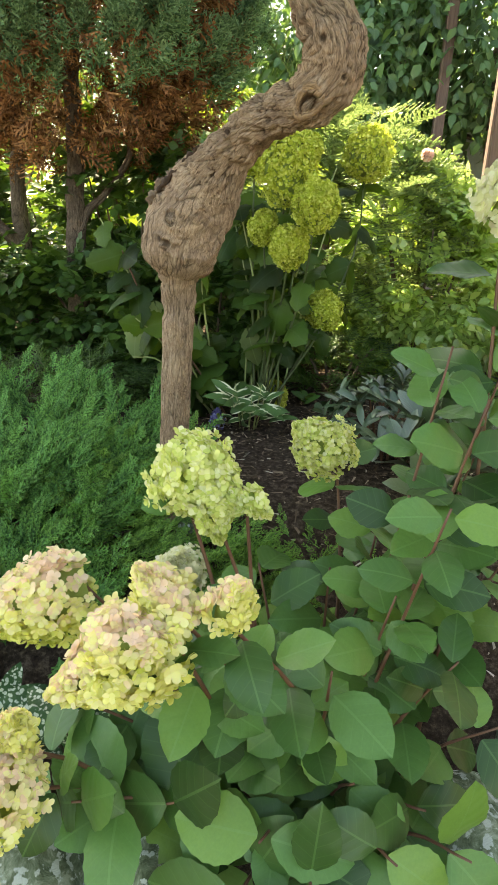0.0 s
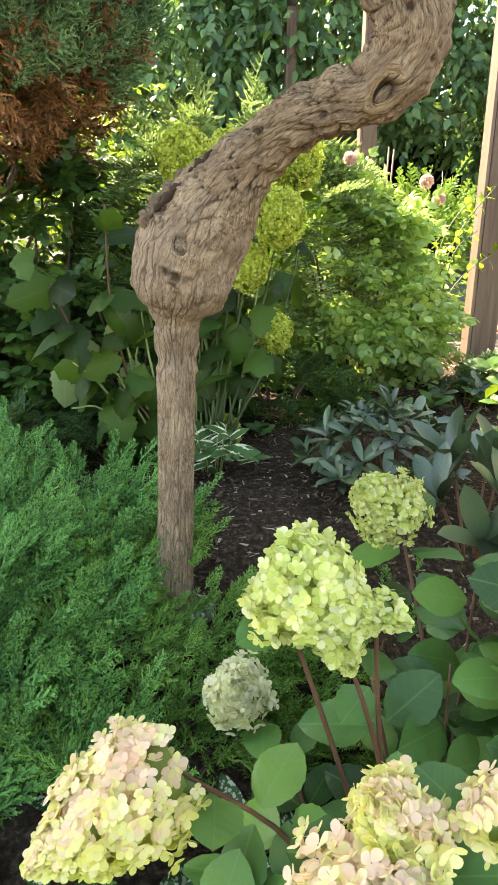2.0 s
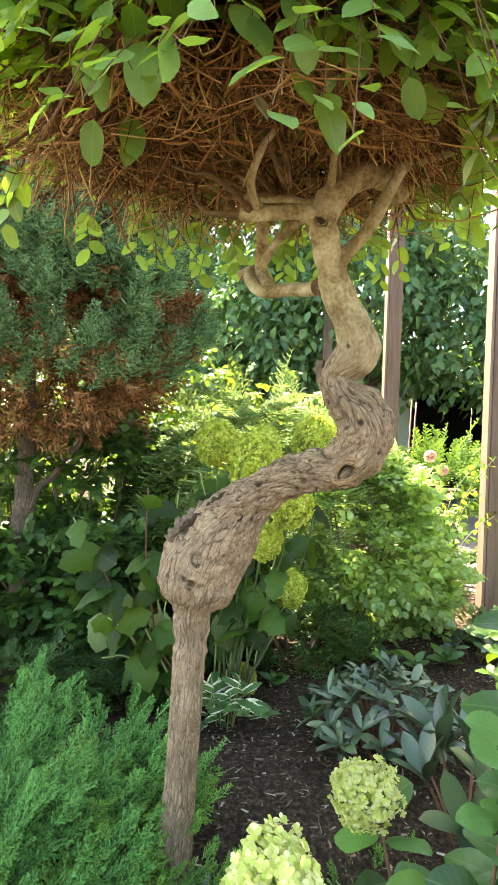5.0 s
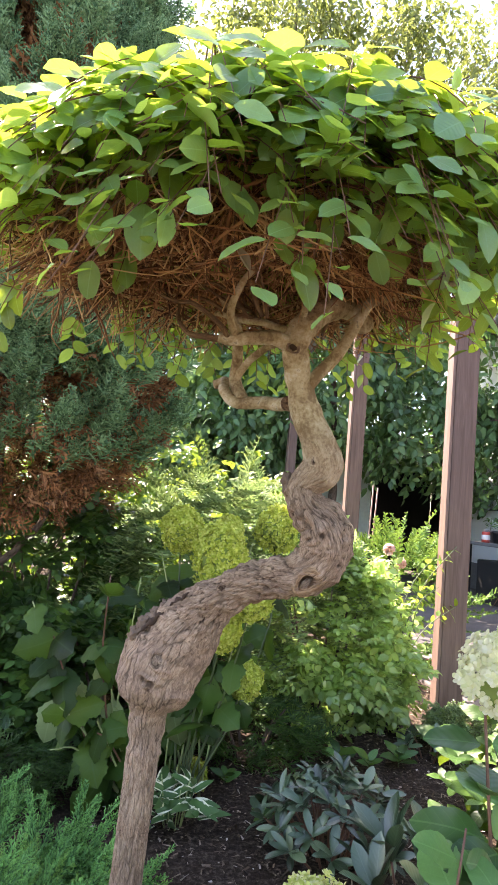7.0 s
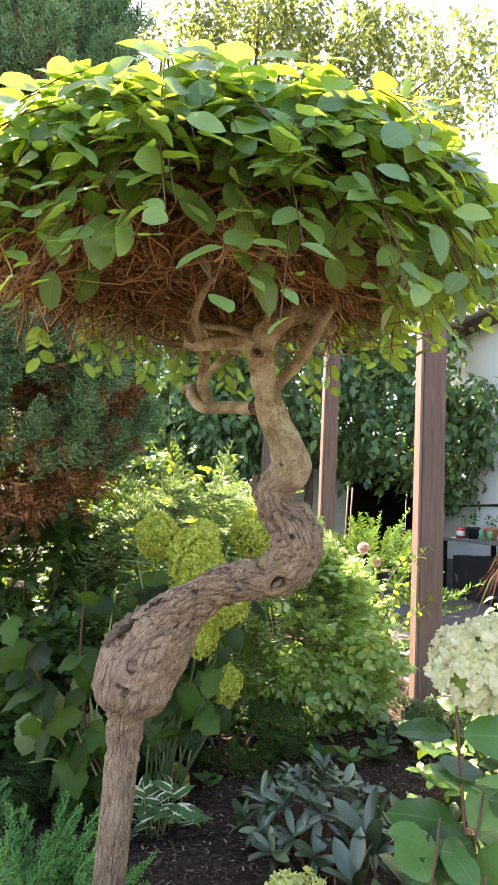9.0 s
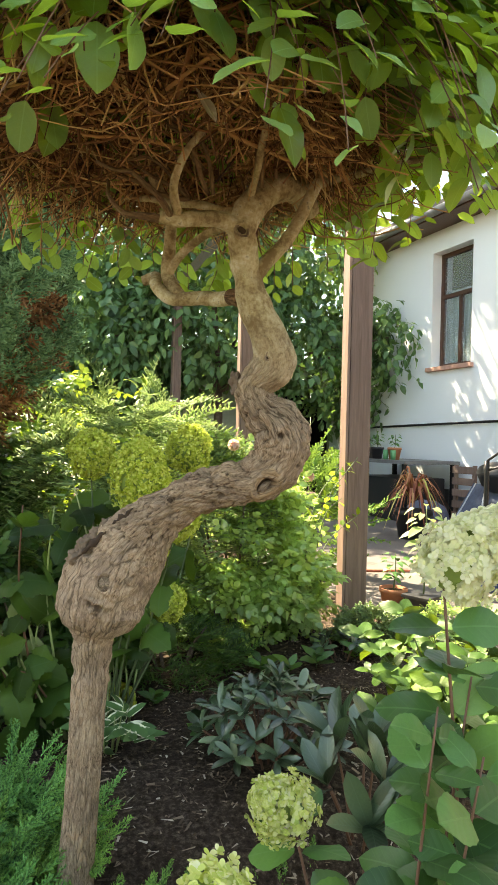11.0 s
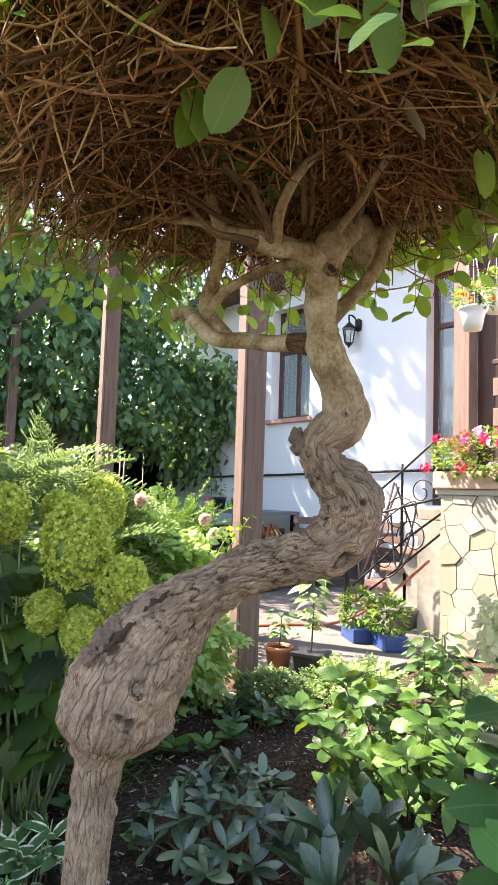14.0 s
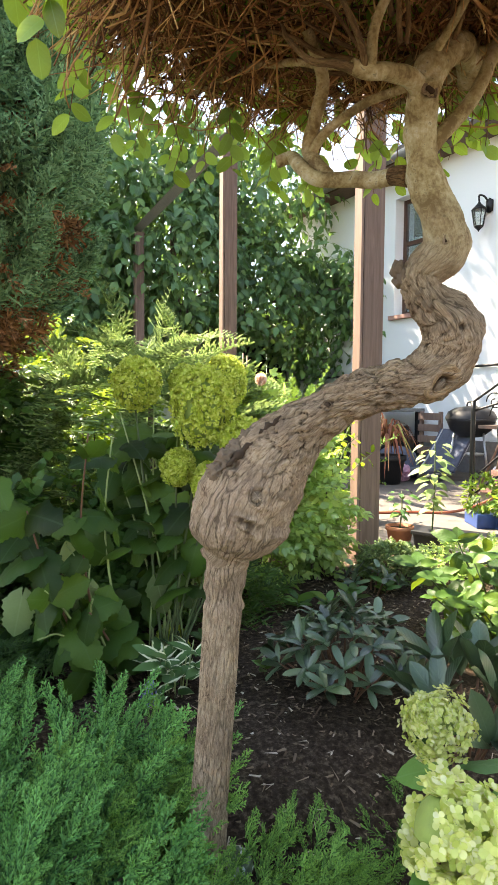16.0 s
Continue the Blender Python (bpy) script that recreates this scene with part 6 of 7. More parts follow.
juniper("creeping_juniper", (-1.7, -0.26, 1.2, 2.28), 360, 12, 0.138, M_JUN, "spreading blue-green juniper covering the bed", 3, 0.66, 0.07, lambda x, y: not (x > -0.42 and y < 1.85) and not (x > -0.75 and y < 1.36) and not (x > -0.6 and y > 2.10))
juniper("creeping_juniper", (-0.62, 0.0, 1.36, 2.0), 150, 8, 0.105, M_JUN2, "bright green juniper sprays round the willow stem", 4, 0.45, 0.01, lambda x, y: (x + 0.195) ** 2 + (y - 1.76) ** 2 > 0.006 and not (abs(x + 0.21) < 0.05 and y < 1.76 and y > 1.66) and not (x > -0.18 and y > 1.68))
juniper("creeping_juniper", (-0.14, 0.36, 1.30, 1.62), 80, 7, 0.09, M_JUN2, "bright green juniper tips over dark soil", 5, 0.3, 0.005, lambda x, y: True)

# tall cypress with brown inside
cyp = empty("cypress_tree", (-0.84, 3.45, 0), "tall blue-green cypress with browned inner twigs on bare trunks", "tree")
for pts, r0, r1 in ((((-0.85, 3.36, -0.1), (-0.855, 3.38, 0.6), (-0.85, 3.40, 1.2), (-0.83, 3.42, 2.4), (-0.84, 3.45, 4.2)), 0.062, 0.018),
                    (((-1.14, 3.70, -0.1), (-1.21, 3.70, 0.39), (-1.235, 3.70, 0.6), (-1.235, 3.70, 0.87), (-1.20, 3.68, 1.4), (-1.08, 3.6, 2.4)), 0.062, 0.025),
                    (((-0.83, 3.36, 0.66), (-0.81, 3.38, 0.75), (-0.72, 3.40, 0.85), (-0.61, 3.42, 0.99), (-0.55, 3.44, 1.25)), 0.024, 0.012),
                    (((-1.23, 3.70, 0.56), (-1.36, 3.70, 0.68), (-1.43, 3.70, 0.77), (-1.475, 3.70, 1.0), (-1.50, 3.70, 1.4)), 0.034, 0.018)):
    limb(pts, r0, r1, cyp, "trunk", M_TRUNK2, 12, 0.012)


def cyp_r(z):
    return np.interp(z, (1.10, 1.32, 1.7, 2.4, 3.0, 3.6, 3.95, 4.4), (0.42, 0.76, 0.93, 0.88, 0.72, 0.48, 0.28, 0.04))


gcy = np.random.default_rng(41)
ctp = [spray(60 + i, 1.0, 6, 0.5, 3, 0.034, 0.6) for i in range(4)]


def cyp_places(n, z0, z1, r0, r1):
    """Places in the crown's shell between two shares of its radius, and their outward directions."""
    z = gcy.uniform(z0, z1, n)
    a = gcy.uniform(0, 2 * np.pi, n)
    lump = np.array([1 + 0.16 * noise.noise(Vector((math.cos(x) * 2.2, math.sin(x) * 2.2, y * 2.2))) for x, y in zip(a, z)])
    r = cyp_r(z) * gcy.uniform(r0, r1, n) * lump
    P = np.stack([-0.84 + r * np.cos(a), 3.5 + r * np.sin(a), z], -1)
    d = np.stack([np.cos(a), np.sin(a), np.zeros(n)], -1)
    return P, d


# upright plumes stand out of the crown; between them the dead inside shows
C, cd = cyp_places(500, 1.22, 4.25, 0.74, 0.94)
bare = np.array([noise.noise(Vector(q * 2.4)) + 0.4 * noise.noise(Vector(q * 6)) for q in C]) + np.interp(C[:, 2], (1.1, 1.45, 2.2, 3.0), (0.55, 0.15, -0.1, -0.9)) > 0.70
C, cd = C[~bare], cd[~bare]
per = 34
k_ = np.repeat(np.arange(len(C)), per)
m_ = len(k_)
t_ = gcy.random(m_)
long_ = gcy.uniform(0.20, 0.40, len(C))[k_]
way_ = unit(cd[k_] * 0.62 + (0, 0, 0.8))
off_ = unit(np.cross(way_, gcy.normal(size=(m_, 3)))) * (0.085 * (1 - 0.75 * t_) * gcy.uniform(0.5, 1.0, m_))[:, None]
P = C[k_] + way_ * (t_ * long_)[:, None] - way_ * 0.06 + off_
put("foliage", q_mesh("foliage", sprays(ctp, P, way_ + off_ * 6 + gcy.normal(0, 0.14, P.shape), off_ * 8 + cd[k_] + gcy.normal(0, 0.3, P.shape), 0.125 * gcy.uniform(0.7, 1.25, m_) * (1.1 - 0.3 * t_)), M_CYP, False), cyp, "blue-green scale foliage in upright clumps", "stuff")
P2, d2 = cyp_places(2200, 1.14, 2.7, 0.42, 0.82)
P2[:, 2] -= 0.17 * gcy.random(len(P2))
put("dead_foliage", q_mesh("dead_foliage", sprays(ctp, P2, d2 * 0.8 + (0, 0, -0.2) + gcy.normal(0, 0.5, P2.shape), d2 + gcy.normal(0, 0.5, P2.shape), 0.15 * gcy.uniform(0.6, 1.3, len(P2))), M_CYPB, False), cyp, "rust-brown dead inner twigs", "stuff")
# added hidden inner mass, dense enough to stop sun passing through the crown
P, d = cyp_places(2400, 1.7, 4.1, 0.15, 0.70)
put("inner_sun_block", q_mesh("inner_sun_block", sprays(ctp, P, d * 0.6 + (0, 0, 0.8) + gcy.normal(0, 0.4, P.shape), d + gcy.normal(0, 0.5, P.shape), 0.26 * gcy.uniform(0.7, 1.3, len(P))), M_CYPB, False), cyp, "rust-brown dead inner twigs", "stuff")

# golden false cypress
gold = empty("golden_cypress", (0.42, 3.72, 0), "golden-green false cypress with feathery drooping fronds", "conifer")
gg = np.random.default_rng(51)
gtp = [spray(80 + i, 1.0, 13, 0.30, 4, 0.020, 0.12, 0.95, 0.40) for i in range(5)]
P, d = in_ball(430, (0.42, 3.72, 0.70), (0.60, 0.5, 0.60), 0.6, 52)
put("foliage", q_mesh("foliage", sprays(gtp, P, d * (1, 1, 0.15) + (0, 0, 0.05) + gg.normal(0, 0.2, P.shape), (0, 0, 1.0) + gg.normal(0, 0.25, P.shape), 0.31 * gg.uniform(0.55, 1.25, len(P))), M_GOLD, False), gold, "", "stuff")
limb(((0.42, 3.72, -0.05), (0.43, 3.7, 0.7), (0.42, 3.72, 1.2)), 0.03, 0.008, gold, "trunk", M_TRUNK2)

# young spruce beyond the roses
spr = empty("young_spruce", (1.95, 4.75, 0), "young light-green spruce with reddish tips", "conifer")
stp = [spray(90 + i, 1.0, 12, 0.17, 1, 0.032, 0.8, 1.0) for i in range(3)]
P, d = in_ball(230, (2.0, 4.75, 0.50), (0.5, 0.45, 0.50), 0.4, 53)
put("foliage", q_mesh("foliage", sprays(stp, P, d * (1, 1, 0.5) + (0, 0, 0.35) + gg.normal(0, 0.25, P.shape), (0, 0, 1.0) + gg.normal(0, 0.3, P.shape), 0.3 * gg.uniform(0.6, 1.2, len(P))), M_SPRUCE, False), spr, "", "stuff")
limb(((1.95, 4.75, -0.05), (1.97, 4.75, 0.5), (2.0, 4.75, 1.0)), 0.03, 0.01, spr, "trunk", M_TRUNK2)


# ---------------------------------------------------------------- pergola posts
def post(x0, x1, y0, depth, z1, turn, label):
    ob = empty("wooden_post", (x0, y0, 0), label, "post", "pergola posts")
    put("post_body", block("post_body", (x0 + 0.012, y0, -0.15), (x1, y0 + depth, z1), M_POST, 0.004, turn), ob)
    # paler wood on this side: sunlight on the face put into the colour
    put("sunlit_side_strip", block("sunlit_side_strip", (x0 - 0.008, y0 + 0.004, -0.1), (x0 + 0.010, y0 + depth - 0.004, z1 - 0.01), M_RAW, 0.002, turn), ob, "paler strip painting the sunlit side of the post")
    return ob


post(1.68, 1.845, 3.515, 0.075, 3.35, 0, "tall brown-stained square pergola post in the bed")
post(1.95, 2.09, 5.80, 0.075, 3.32, 0, "brown-stained pergola post carrying a sloping beam")
post(2.33, 2.45, 9.15, 0.10, 3.30, 0, "weathered far pergola post under the beam")
bt = q_mesh("cross_beam", tube(np.array(((2.0, 5.6, 3.37), (2.02, 5.85, 3.37), (2.42, 9.3, 3.37), (2.6, 10.6, 3.37))), 0.075, 4), M_GREYW, False)
tagged(put("cross_beam", bt), "weathered grey beam laid on the pergola posts", "beam")


climb = empty("climbing_rose", (1.5, 3.42, 0), "thin rose shoots with yellow-green leaves against the post", "rose")
CL_LEAF = [q_mesh("leaf", broad_leaf(0.6, 8, 0.1, 0.25, 0.45, 0.1, 0.1, 0.0, 4), M_HEDGE_P)]
for k, (a, b) in enumerate((((1.35, 3.40, 0.45), (1.73, 3.47, 1.02)), ((1.38, 3.42, 0.30), (1.74, 3.47, 0.67)), ((1.30, 3.35, 0.5), (1.58, 3.44, 0.96)), ((1.42, 3.40, 0.5), (1.60, 3.43, 0.78)))):
    path, me = stem_mesh(a, b, (-0.03, 0, 0.05), 0.004, 0.002, M_GSTEM, 8)
    put("stem", me, climb)
    leaf_pairs(climb, path, CL_LEAF, 0.05, 900 + k, 0.35, 0.045, (-0.1, -0.5, 0.8), 0.35)
path, me = stem_mesh((1.36, 3.40, -0.04), (1.38, 3.42, 0.5), (0, 0, 0), 0.007, 0.005, M_GSTEM, 5)
put("stem", me, climb)


# ---------------------------------------------------------------- house
HX = 6.3
house = empty("house", (HX, 6.5, 0), "white rendered house with brown windows and a low eave", "house")


def wall_with_holes(x0, x1, ya, yb, z0, z1, holes):
    """A wall across x whose openings (y0, y1, z0, z1) go right through, built from butted blocks."""
    ys = sorted({ya, yb, *[h[0] for h in holes], *[h[1] for h in holes]})
    bm = bmesh.new()
    for a, b in zip(ys[:-1], ys[1:]):
        spans, z = [], z0
        for h in sorted([h for h in holes if h[0] <= a and h[1] >= b], key=lambda q: q[2]):
            spans.append((z, h[2]))
            z = h[3]
        spans.append((z, z1))
        for s0, s1 in spans:
            if s1 - s0 > 0.001:
                r = bmesh.ops.create_cube(bm, size=1.0)
                for v in r["verts"]:
                    v.co = Vector(((x0 + x1) / 2 + v.co.x * (x1 - x0), (a + b) / 2 + v.co.y * (b - a), (s0 + s1) / 2 + v.co.z * (s1 - s0)))
    bmesh.ops.remove_doubles(bm, verts=bm.verts, dist=0.0005)
    me = bpy.data.meshes.new("wall")
    bm.to_mesh(me)
    bm.free()
    me.materials.append(M_PLASTER)
    return me


WIN = (7.45, 8.32, 2.33, 4.13)
DOOR = (4.0, 5.38, 1.05, 4.1)
put("wall", wall_with_holes(HX, HX + 0.4, -3.0, 11.0, -0.1, 4.48, (WIN, DOOR)), house, "white plaster wall")
put("plinth", block("plinth", (HX - 0.03, -3.0, -0.1), (HX - 0.001, 11.0, 0.45), M_GREY, 0.005), house)
put("eave", block("eave", (HX - 0.45, -3.0, 4.46), (HX + 0.5, 11.2, 4.58), M_FRAME, 0.01), house)
put("gutter", q_mesh("gutter", tube(np.array([(HX - 0.48, y, 4.54) for y in np.linspace(-3, 11.2, 12)]), 0.065, 10), M_GREY), house)
rf = np.array(((HX - 0.5, -3, 4.60), (HX - 0.5, 11.2, 4.60), (HX + 4, 11.2, 6.9), (HX + 4, -3, 6.9), (HX - 0.5, -3, 4.66), (HX - 0.5, 11.2, 4.66), (HX + 4, 11.2, 6.96), (HX + 4, -3, 6.96)))
put("roof", mesh_of("roof", rf, ((0, 1, 2, 3), (7, 6, 5, 4), (0, 4, 5, 1), (1, 5, 6, 2), (2, 6, 7, 3), (3, 7, 4, 0)), rf[:, :2], M_ROOF, False), house)
put("cable", q_mesh("cable", tube(np.array([(HX - 0.03, y, 1.50 - 0.02 * (y - 5)) for y in np.linspace(2.0, 10.9, 20)]), 0.018, 6), M_IRON), house, "black cable along the wall")


def window(y0, y1, z0, z1, name, bars, sill=True):
    w = new(name)
    w.parent = house
    w.location = (0.17, (y0 + y1) / 2 - 6.5, z0)
    xx = HX + 0.20
    t = 0.06
    for a, b, c, d in ((y0, y0 + t, z0, z1), (y1 - t, y1, z0, z1), (y0 + t, y1 - t, z0, z0 + t), (y0 + t, y1 - t, z1 - t, z1), *bars):
        put("frame", block("frame", (xx - 0.03, a, c), (xx + 0.04, b, d), M_FRAME, 0.004), w)
    pane = put("pane", block("pane", (xx, y0 + t, z0 + t), (xx + 0.008, y1 - t, z1 - t), M_GLASS, 0), w)
    pane.visible_shadow = False
    n = 40
    yy = np.linspace(y0, y1, n)
    cx = xx + 0.10 + 0.018 * np.sin(np.arange(n) * 1.3)
    V = np.concatenate([np.stack([cx, yy, np.full(n, z0)], -1), np.stack([cx, yy, np.full(n, z0 + (z1 - z0) * 0.68)], -1)])
    Q = np.stack([np.arange(n - 1), np.arange(1, n), np.arange(1, n) + n, np.arange(n - 1) + n], -1)
    put("curtain", mesh_of("curtain", V, Q, V[:, 1:], M_CURT), w, "pale gathered curtain")
    # dark sheet close behind the curtain, painting the unlit room's shade
    put("room_shade_panel", block("room_shade_panel", (HX + 0.395, y0 - 0.05, z0 - 0.05), (HX + 0.42, y1 + 0.05, z1 + 0.05), M_INSIDE_SHADE, 0), w)
    if sill:
        put("sill", block("sill", (HX - 0.07, y0 - 0.06, z0 - 0.07), (HX + 0.17, y1 + 0.06, z0 - 0.005), M_SLAB, 0.006), w)
    return w


window(*WIN, "window", ((WIN[0] + 0.06, WIN[1] - 0.06, 3.42, 3.48), (7.86, 7.91, WIN[2] + 0.06, 3.42)))
window(*DOOR, "window", ((DOOR[0] + 0.06, DOOR[1] - 0.06, 3.35, 3.42), (4.78, 4.85, DOOR[2] + 0.06, 3.35)), False)

# lantern on the wall
lamp = empty("wall_lantern", (HX - 0.14, 6.55, 3.5), "black iron wall lantern with glass panes", "lamp")
lx, ly, lz = HX - 0.16, 6.55, 3.40
put("bracket", q_mesh("bracket", tube(smooth_path(((HX, 6.50, 3.55), (HX - 0.08, 6.52, 3.68), (lx, ly, 3.70), (lx, ly, 3.62)), 14), 0.013, 8), M_IRON), lamp)
put("wall_plate", lathe("wall_plate", ((0.0, -0.1), (0.055, -0.08), (0.06, 0.06), (0.0, 0.1)), M_IRON, (HX - 0.02, 6.50, 3.58), 12, (0.5, 1)), lamp)
put("roof_cap", lathe("roof_cap", ((0.0, 0.24), (0.02, 0.2), (0.05, 0.17), (0.105, 0.12), (0.1, 0.11), (0.0, 0.13)), M_IRON, (lx, ly, lz), 6), lamp)
put("glass_body", lathe("glass_body", ((0.055, -0.10), (0.09, 0.11)), M_GLASS, (lx, ly, lz), 6), lamp, "clear lantern panes")
put("base", lathe("base", ((0.0, -0.18), (0.015, -0.15), (0.06, -0.11), (0.06, -0.095), (0.0, -0.095)), M_IRON, (lx, ly, lz), 6), lamp)
for k in range(6):
    a = k * math.pi / 3
    put("rib", q_mesh("rib", tube(np.array(((lx + 0.057 * math.cos(a), ly + 0.057 * math.sin(a), lz - 0.1), (lx + 0.093 * math.cos(a), ly + 0.093 * math.sin(a), lz + 0.115))), 0.006, 5), M_IRON), lamp)


# ---------------------------------------------------------------- terrace, steps, railing
terr = empty("terrace", (4.0, 3.0, 0), "raised terrace behind a stone-clad parapet", "terrace")
put("floor_slab", block("floor_slab", (4.0, -3.0, 0.95), (HX - 0.002, 3.95, 1.05), M_SLAB, 0.01), terr)
put("core_wall", block("core_wall", (3.715, -0.5, -0.05), (4.0, 3.48, 1.16), M_MORTAR, 0.004), terr)
put("back_core", block("back_core", (4.002, -0.5, -0.05), (5.3, 3.9, 0.948), M_MORTAR, 0.004), terr)
put("coping", block("coping", (3.68, -0.5, 1.165), (4.03, 3.52, 1.21), M_STONE, 0.01), terr)


def cladding(parent):
    """Crazy paving of flat stones: cells of jittered points, shrunk to leave joints."""
    g = np.random.default_rng(77)
    cells = []
    ys, zs = np.arange(-0.4, 3.6, 0.19), np.arange(0.02, 1.25, 0.16)
    pts = np.array([(y + g.uniform(-0.09, 0.09) + (0.09 if j % 2 else 0), z + g.uniform(-0.06, 0.06)) for j, z in enumerate(zs) for y in ys])
    for c in pts:
        poly = [(-0.48, -0.03), (3.478, -0.03), (3.478, 1.155), (-0.48, 1.155)]
        for o in pts:
            dv = o - c
            dist = np.linalg.norm(dv)
            if dist < 1e-6 or dist > 0.75:
                continue
            nrm, lim = dv / dist, dist / 2 - 0.002
            res = []
            for a, b in zip(poly, poly[1:] + poly[:1]):
                da, db = np.dot(np.subtract(a, c), nrm) - lim, np.dot(np.subtract(b, c), nrm) - lim
                if da <= 0:
                    res.append(a)
                if da * db < 0:
                    f = da / (da - db)
                    res.append((a[0] + (b[0] - a[0]) * f, a[1] + (b[1] - a[1]) * f))
            poly = res
            if len(poly) < 3:
                break
        if len(poly) >= 3:
            cells.append((c, poly))
    for c, poly in cells:
        bm = bmesh.new()
        x = 3.70 - g.uniform(0.0, 0.014)
        front = [bm.verts.new((x, c[0] + (p[0] - c[0]) * 0.988, c[1] + (p[1] - c[1]) * 0.988)) for p in poly]
        back = [bm.verts.new((3.722, p[0], p[1])) for p in poly]
        n = len(poly)
        bm.faces.new(front)
        for k in range(n):
            bm.faces.new((front[k], back[k], back[(k + 1) % n], front[(k + 1) % n]))
        bmesh.ops.recalc_face_normals(bm, faces=bm.faces)
        me = bpy.data.meshes.new("stone")
        bm.to_mesh(me)
        bm.free()
        me.materials.append(M_STONE)
        put("stone", me, parent)


cladding(terr)
steps = empty("steps", (4.8, 4.5, 0), "flight of pink-brown slab steps up to the terrace", "steps")
for k in range(6):
    y1 = 4.82 - 0.187 * k
    z1 = 0.17 * (k + 1)
    put("riser_block", block("riser_block", (4.25, y1 - 0.26 if k < 5 else 3.955, -0.05), (5.35, y1 - 0.03, z1 - 0.062), M_MORTAR, 0.004), steps)
    put("tread", block("tread", (4.2, y1 - 0.215 if k < 5 else 3.96, z1 - 0.06), (5.4, y1, z1), M_SLAB, 0.008), steps)

rail = empty("iron_railing", (3.72, 4.3, 0), "wrought-iron stair railing with scrolls and looped hoses", "railing")
rod = lambda pts, r=0.009, n=14: put("rod", q_mesh("rod", tube(smooth_path(pts, n), r, 6), M_IRON), rail)
rod(((3.66, 4.39, 0.0), (3.66, 4.39, 0.5), (3.66, 4.39, 0.98)), 0.022)
rod(((3.66, 4.39, 0.98), (3.72, 4.05, 1.22), (3.85, 3.62, 1.62)), 0.011)
rod(((3.66, 4.39, 0.90), (3.76, 3.9, 1.05), (3.9, 3.55, 1.15)), 0.010)
rod(((3.66, 4.39, 0.30), (3.78, 3.95, 0.72), (3.9, 3.55, 1.05)), 0.010)
rod(((3.66, 4.39, 0.16), (3.80, 4.0, 0.5), (3.92, 3.6, 0.86)), 0.010)
rod(((3.80, 3.92, 0.55), (3.80, 3.92, 1.0), (3.80, 3.92, 1.42)), 0.012)
for k, (y, z, r, s) in enumerate(((4.12, 0.86, 0.16, 1), (3.92, 0.98, 0.18, -1), (4.05, 0.62, 0.15, -1), (3.80, 0.80, 0.16, 1), (4.22, 0.98, 0.09, 1), (3.72, 1.18, 0.12, -1))):
    th = np.linspace(0, 7.6, 40)
    rr = r * (1 - th / 10.5)
    pts = np.stack([3.70 + 0.0 * th + (4.39 - y) * 0.14, y + s * rr * np.cos(th), z + rr * np.sin(th)], -1)
    put("scroll", q_mesh("scroll", tube(pts, 0.0055, 6), M_IRON), rail)
hose = q_mesh("hose_coil", tube(smooth_path(((3.78, 4.02, 1.0), (3.72, 3.9, 0.55), (3.75, 3.75, 1.1), (3.7, 4.15, 0.8), (3.75, 4.05, 0.45), (3.8, 3.8, 0.75), (3.75, 3.95, 1.25)), 60), 0.008, 7), M_BLACK)
put("hose_coil", hose, rail, "black hose looped over the rail")
hose2 = put("garden_hose", q_mesh("garden_hose", tube(smooth_path(((2.4, 4.95, 0.012), (3.16, 4.68, 0.012), (3.5, 4.42, 0.03), (3.75, 4.2, 0.17), (3.86, 3.95, 0.4), (3.88, 3.7, 0.62)), 50), 0.012, 8), M_ORANGE))
tagged(hose2, "thin orange garden hose lying over the paving", "hose")

# terrace corner posts, boards, planter and hanging baskets
tp = empty("terrace_post", (3.9, 3.4, 1.2), "wooden terrace corner posts with board railing", "post")
put("post_body", block("post_body", (3.86, 3.335, 1.21), (3.98, 3.475, 4.2), M_RAW, 0.005), tp)
put("dark_post", block("dark_post", (3.985, 3.18, 1.21), (4.10, 3.33, 4.2), M_FRAME, 0.005), tp)
for z in (1.78, 2.02):
    put("rail_board", block("rail_board", (3.93, -0.5, z - 0.07), (3.965, 3.17, z + 0.07), M_RAW, 0.004), tp)
put("hand_rail", block("hand_rail", (3.92, -0.5, 2.20), (3.98, 3.17, 2.235), M_FRAME, 0.004), tp)
for k in range(12):
    put("roof_slat", block("roof_slat", (2.95, 3.4 - 0.22 * k, 4.25), (HX - 0.5, 3.46 - 0.22 * k, 4.36), M_RAW if k % 2 else M_FRAME, 0.004), tp)
put("roof_beam", block("roof_beam", (3.84, -0.5, 4.12), (4.0, 3.6, 4.24), M_FRAME, 0.005), tp)

ger = Mat("geranium_petal", 0.6, 0.2)
gcol = ger.ramp(ger.math("ADD", ger.math("MULTIPLY", ger.objrand(), 0.85), ger.math("MULTIPLY", ger.island(), 0.15)), [(0.0, (0.55, 0.015, 0.07)), (0.25, (0.72, 0.04, 0.16)), (0.40, (0.74, 0.12, 0.42)), (0.55, (0.70, 0.36, 0.66)), (0.68, (0.84, 0.62, 0.72)), (0.9, (0.86, 0.84, 0.81))])
ger.color(gcol)
ger.through_light(gcol, 0.2)
M_GER = ger.m
M_ORF = petal_mat("orange_petal", [(0.0, (0.8, 0.3, 0.04)), (0.6, (0.85, 0.5, 0.06)), (1.0, (0.6, 0.05, 0.04))], 0.2)
box = empty("flower_box", (3.75, 3.0, 1.21), "terracotta planter box with red and pink geraniums", "planter")
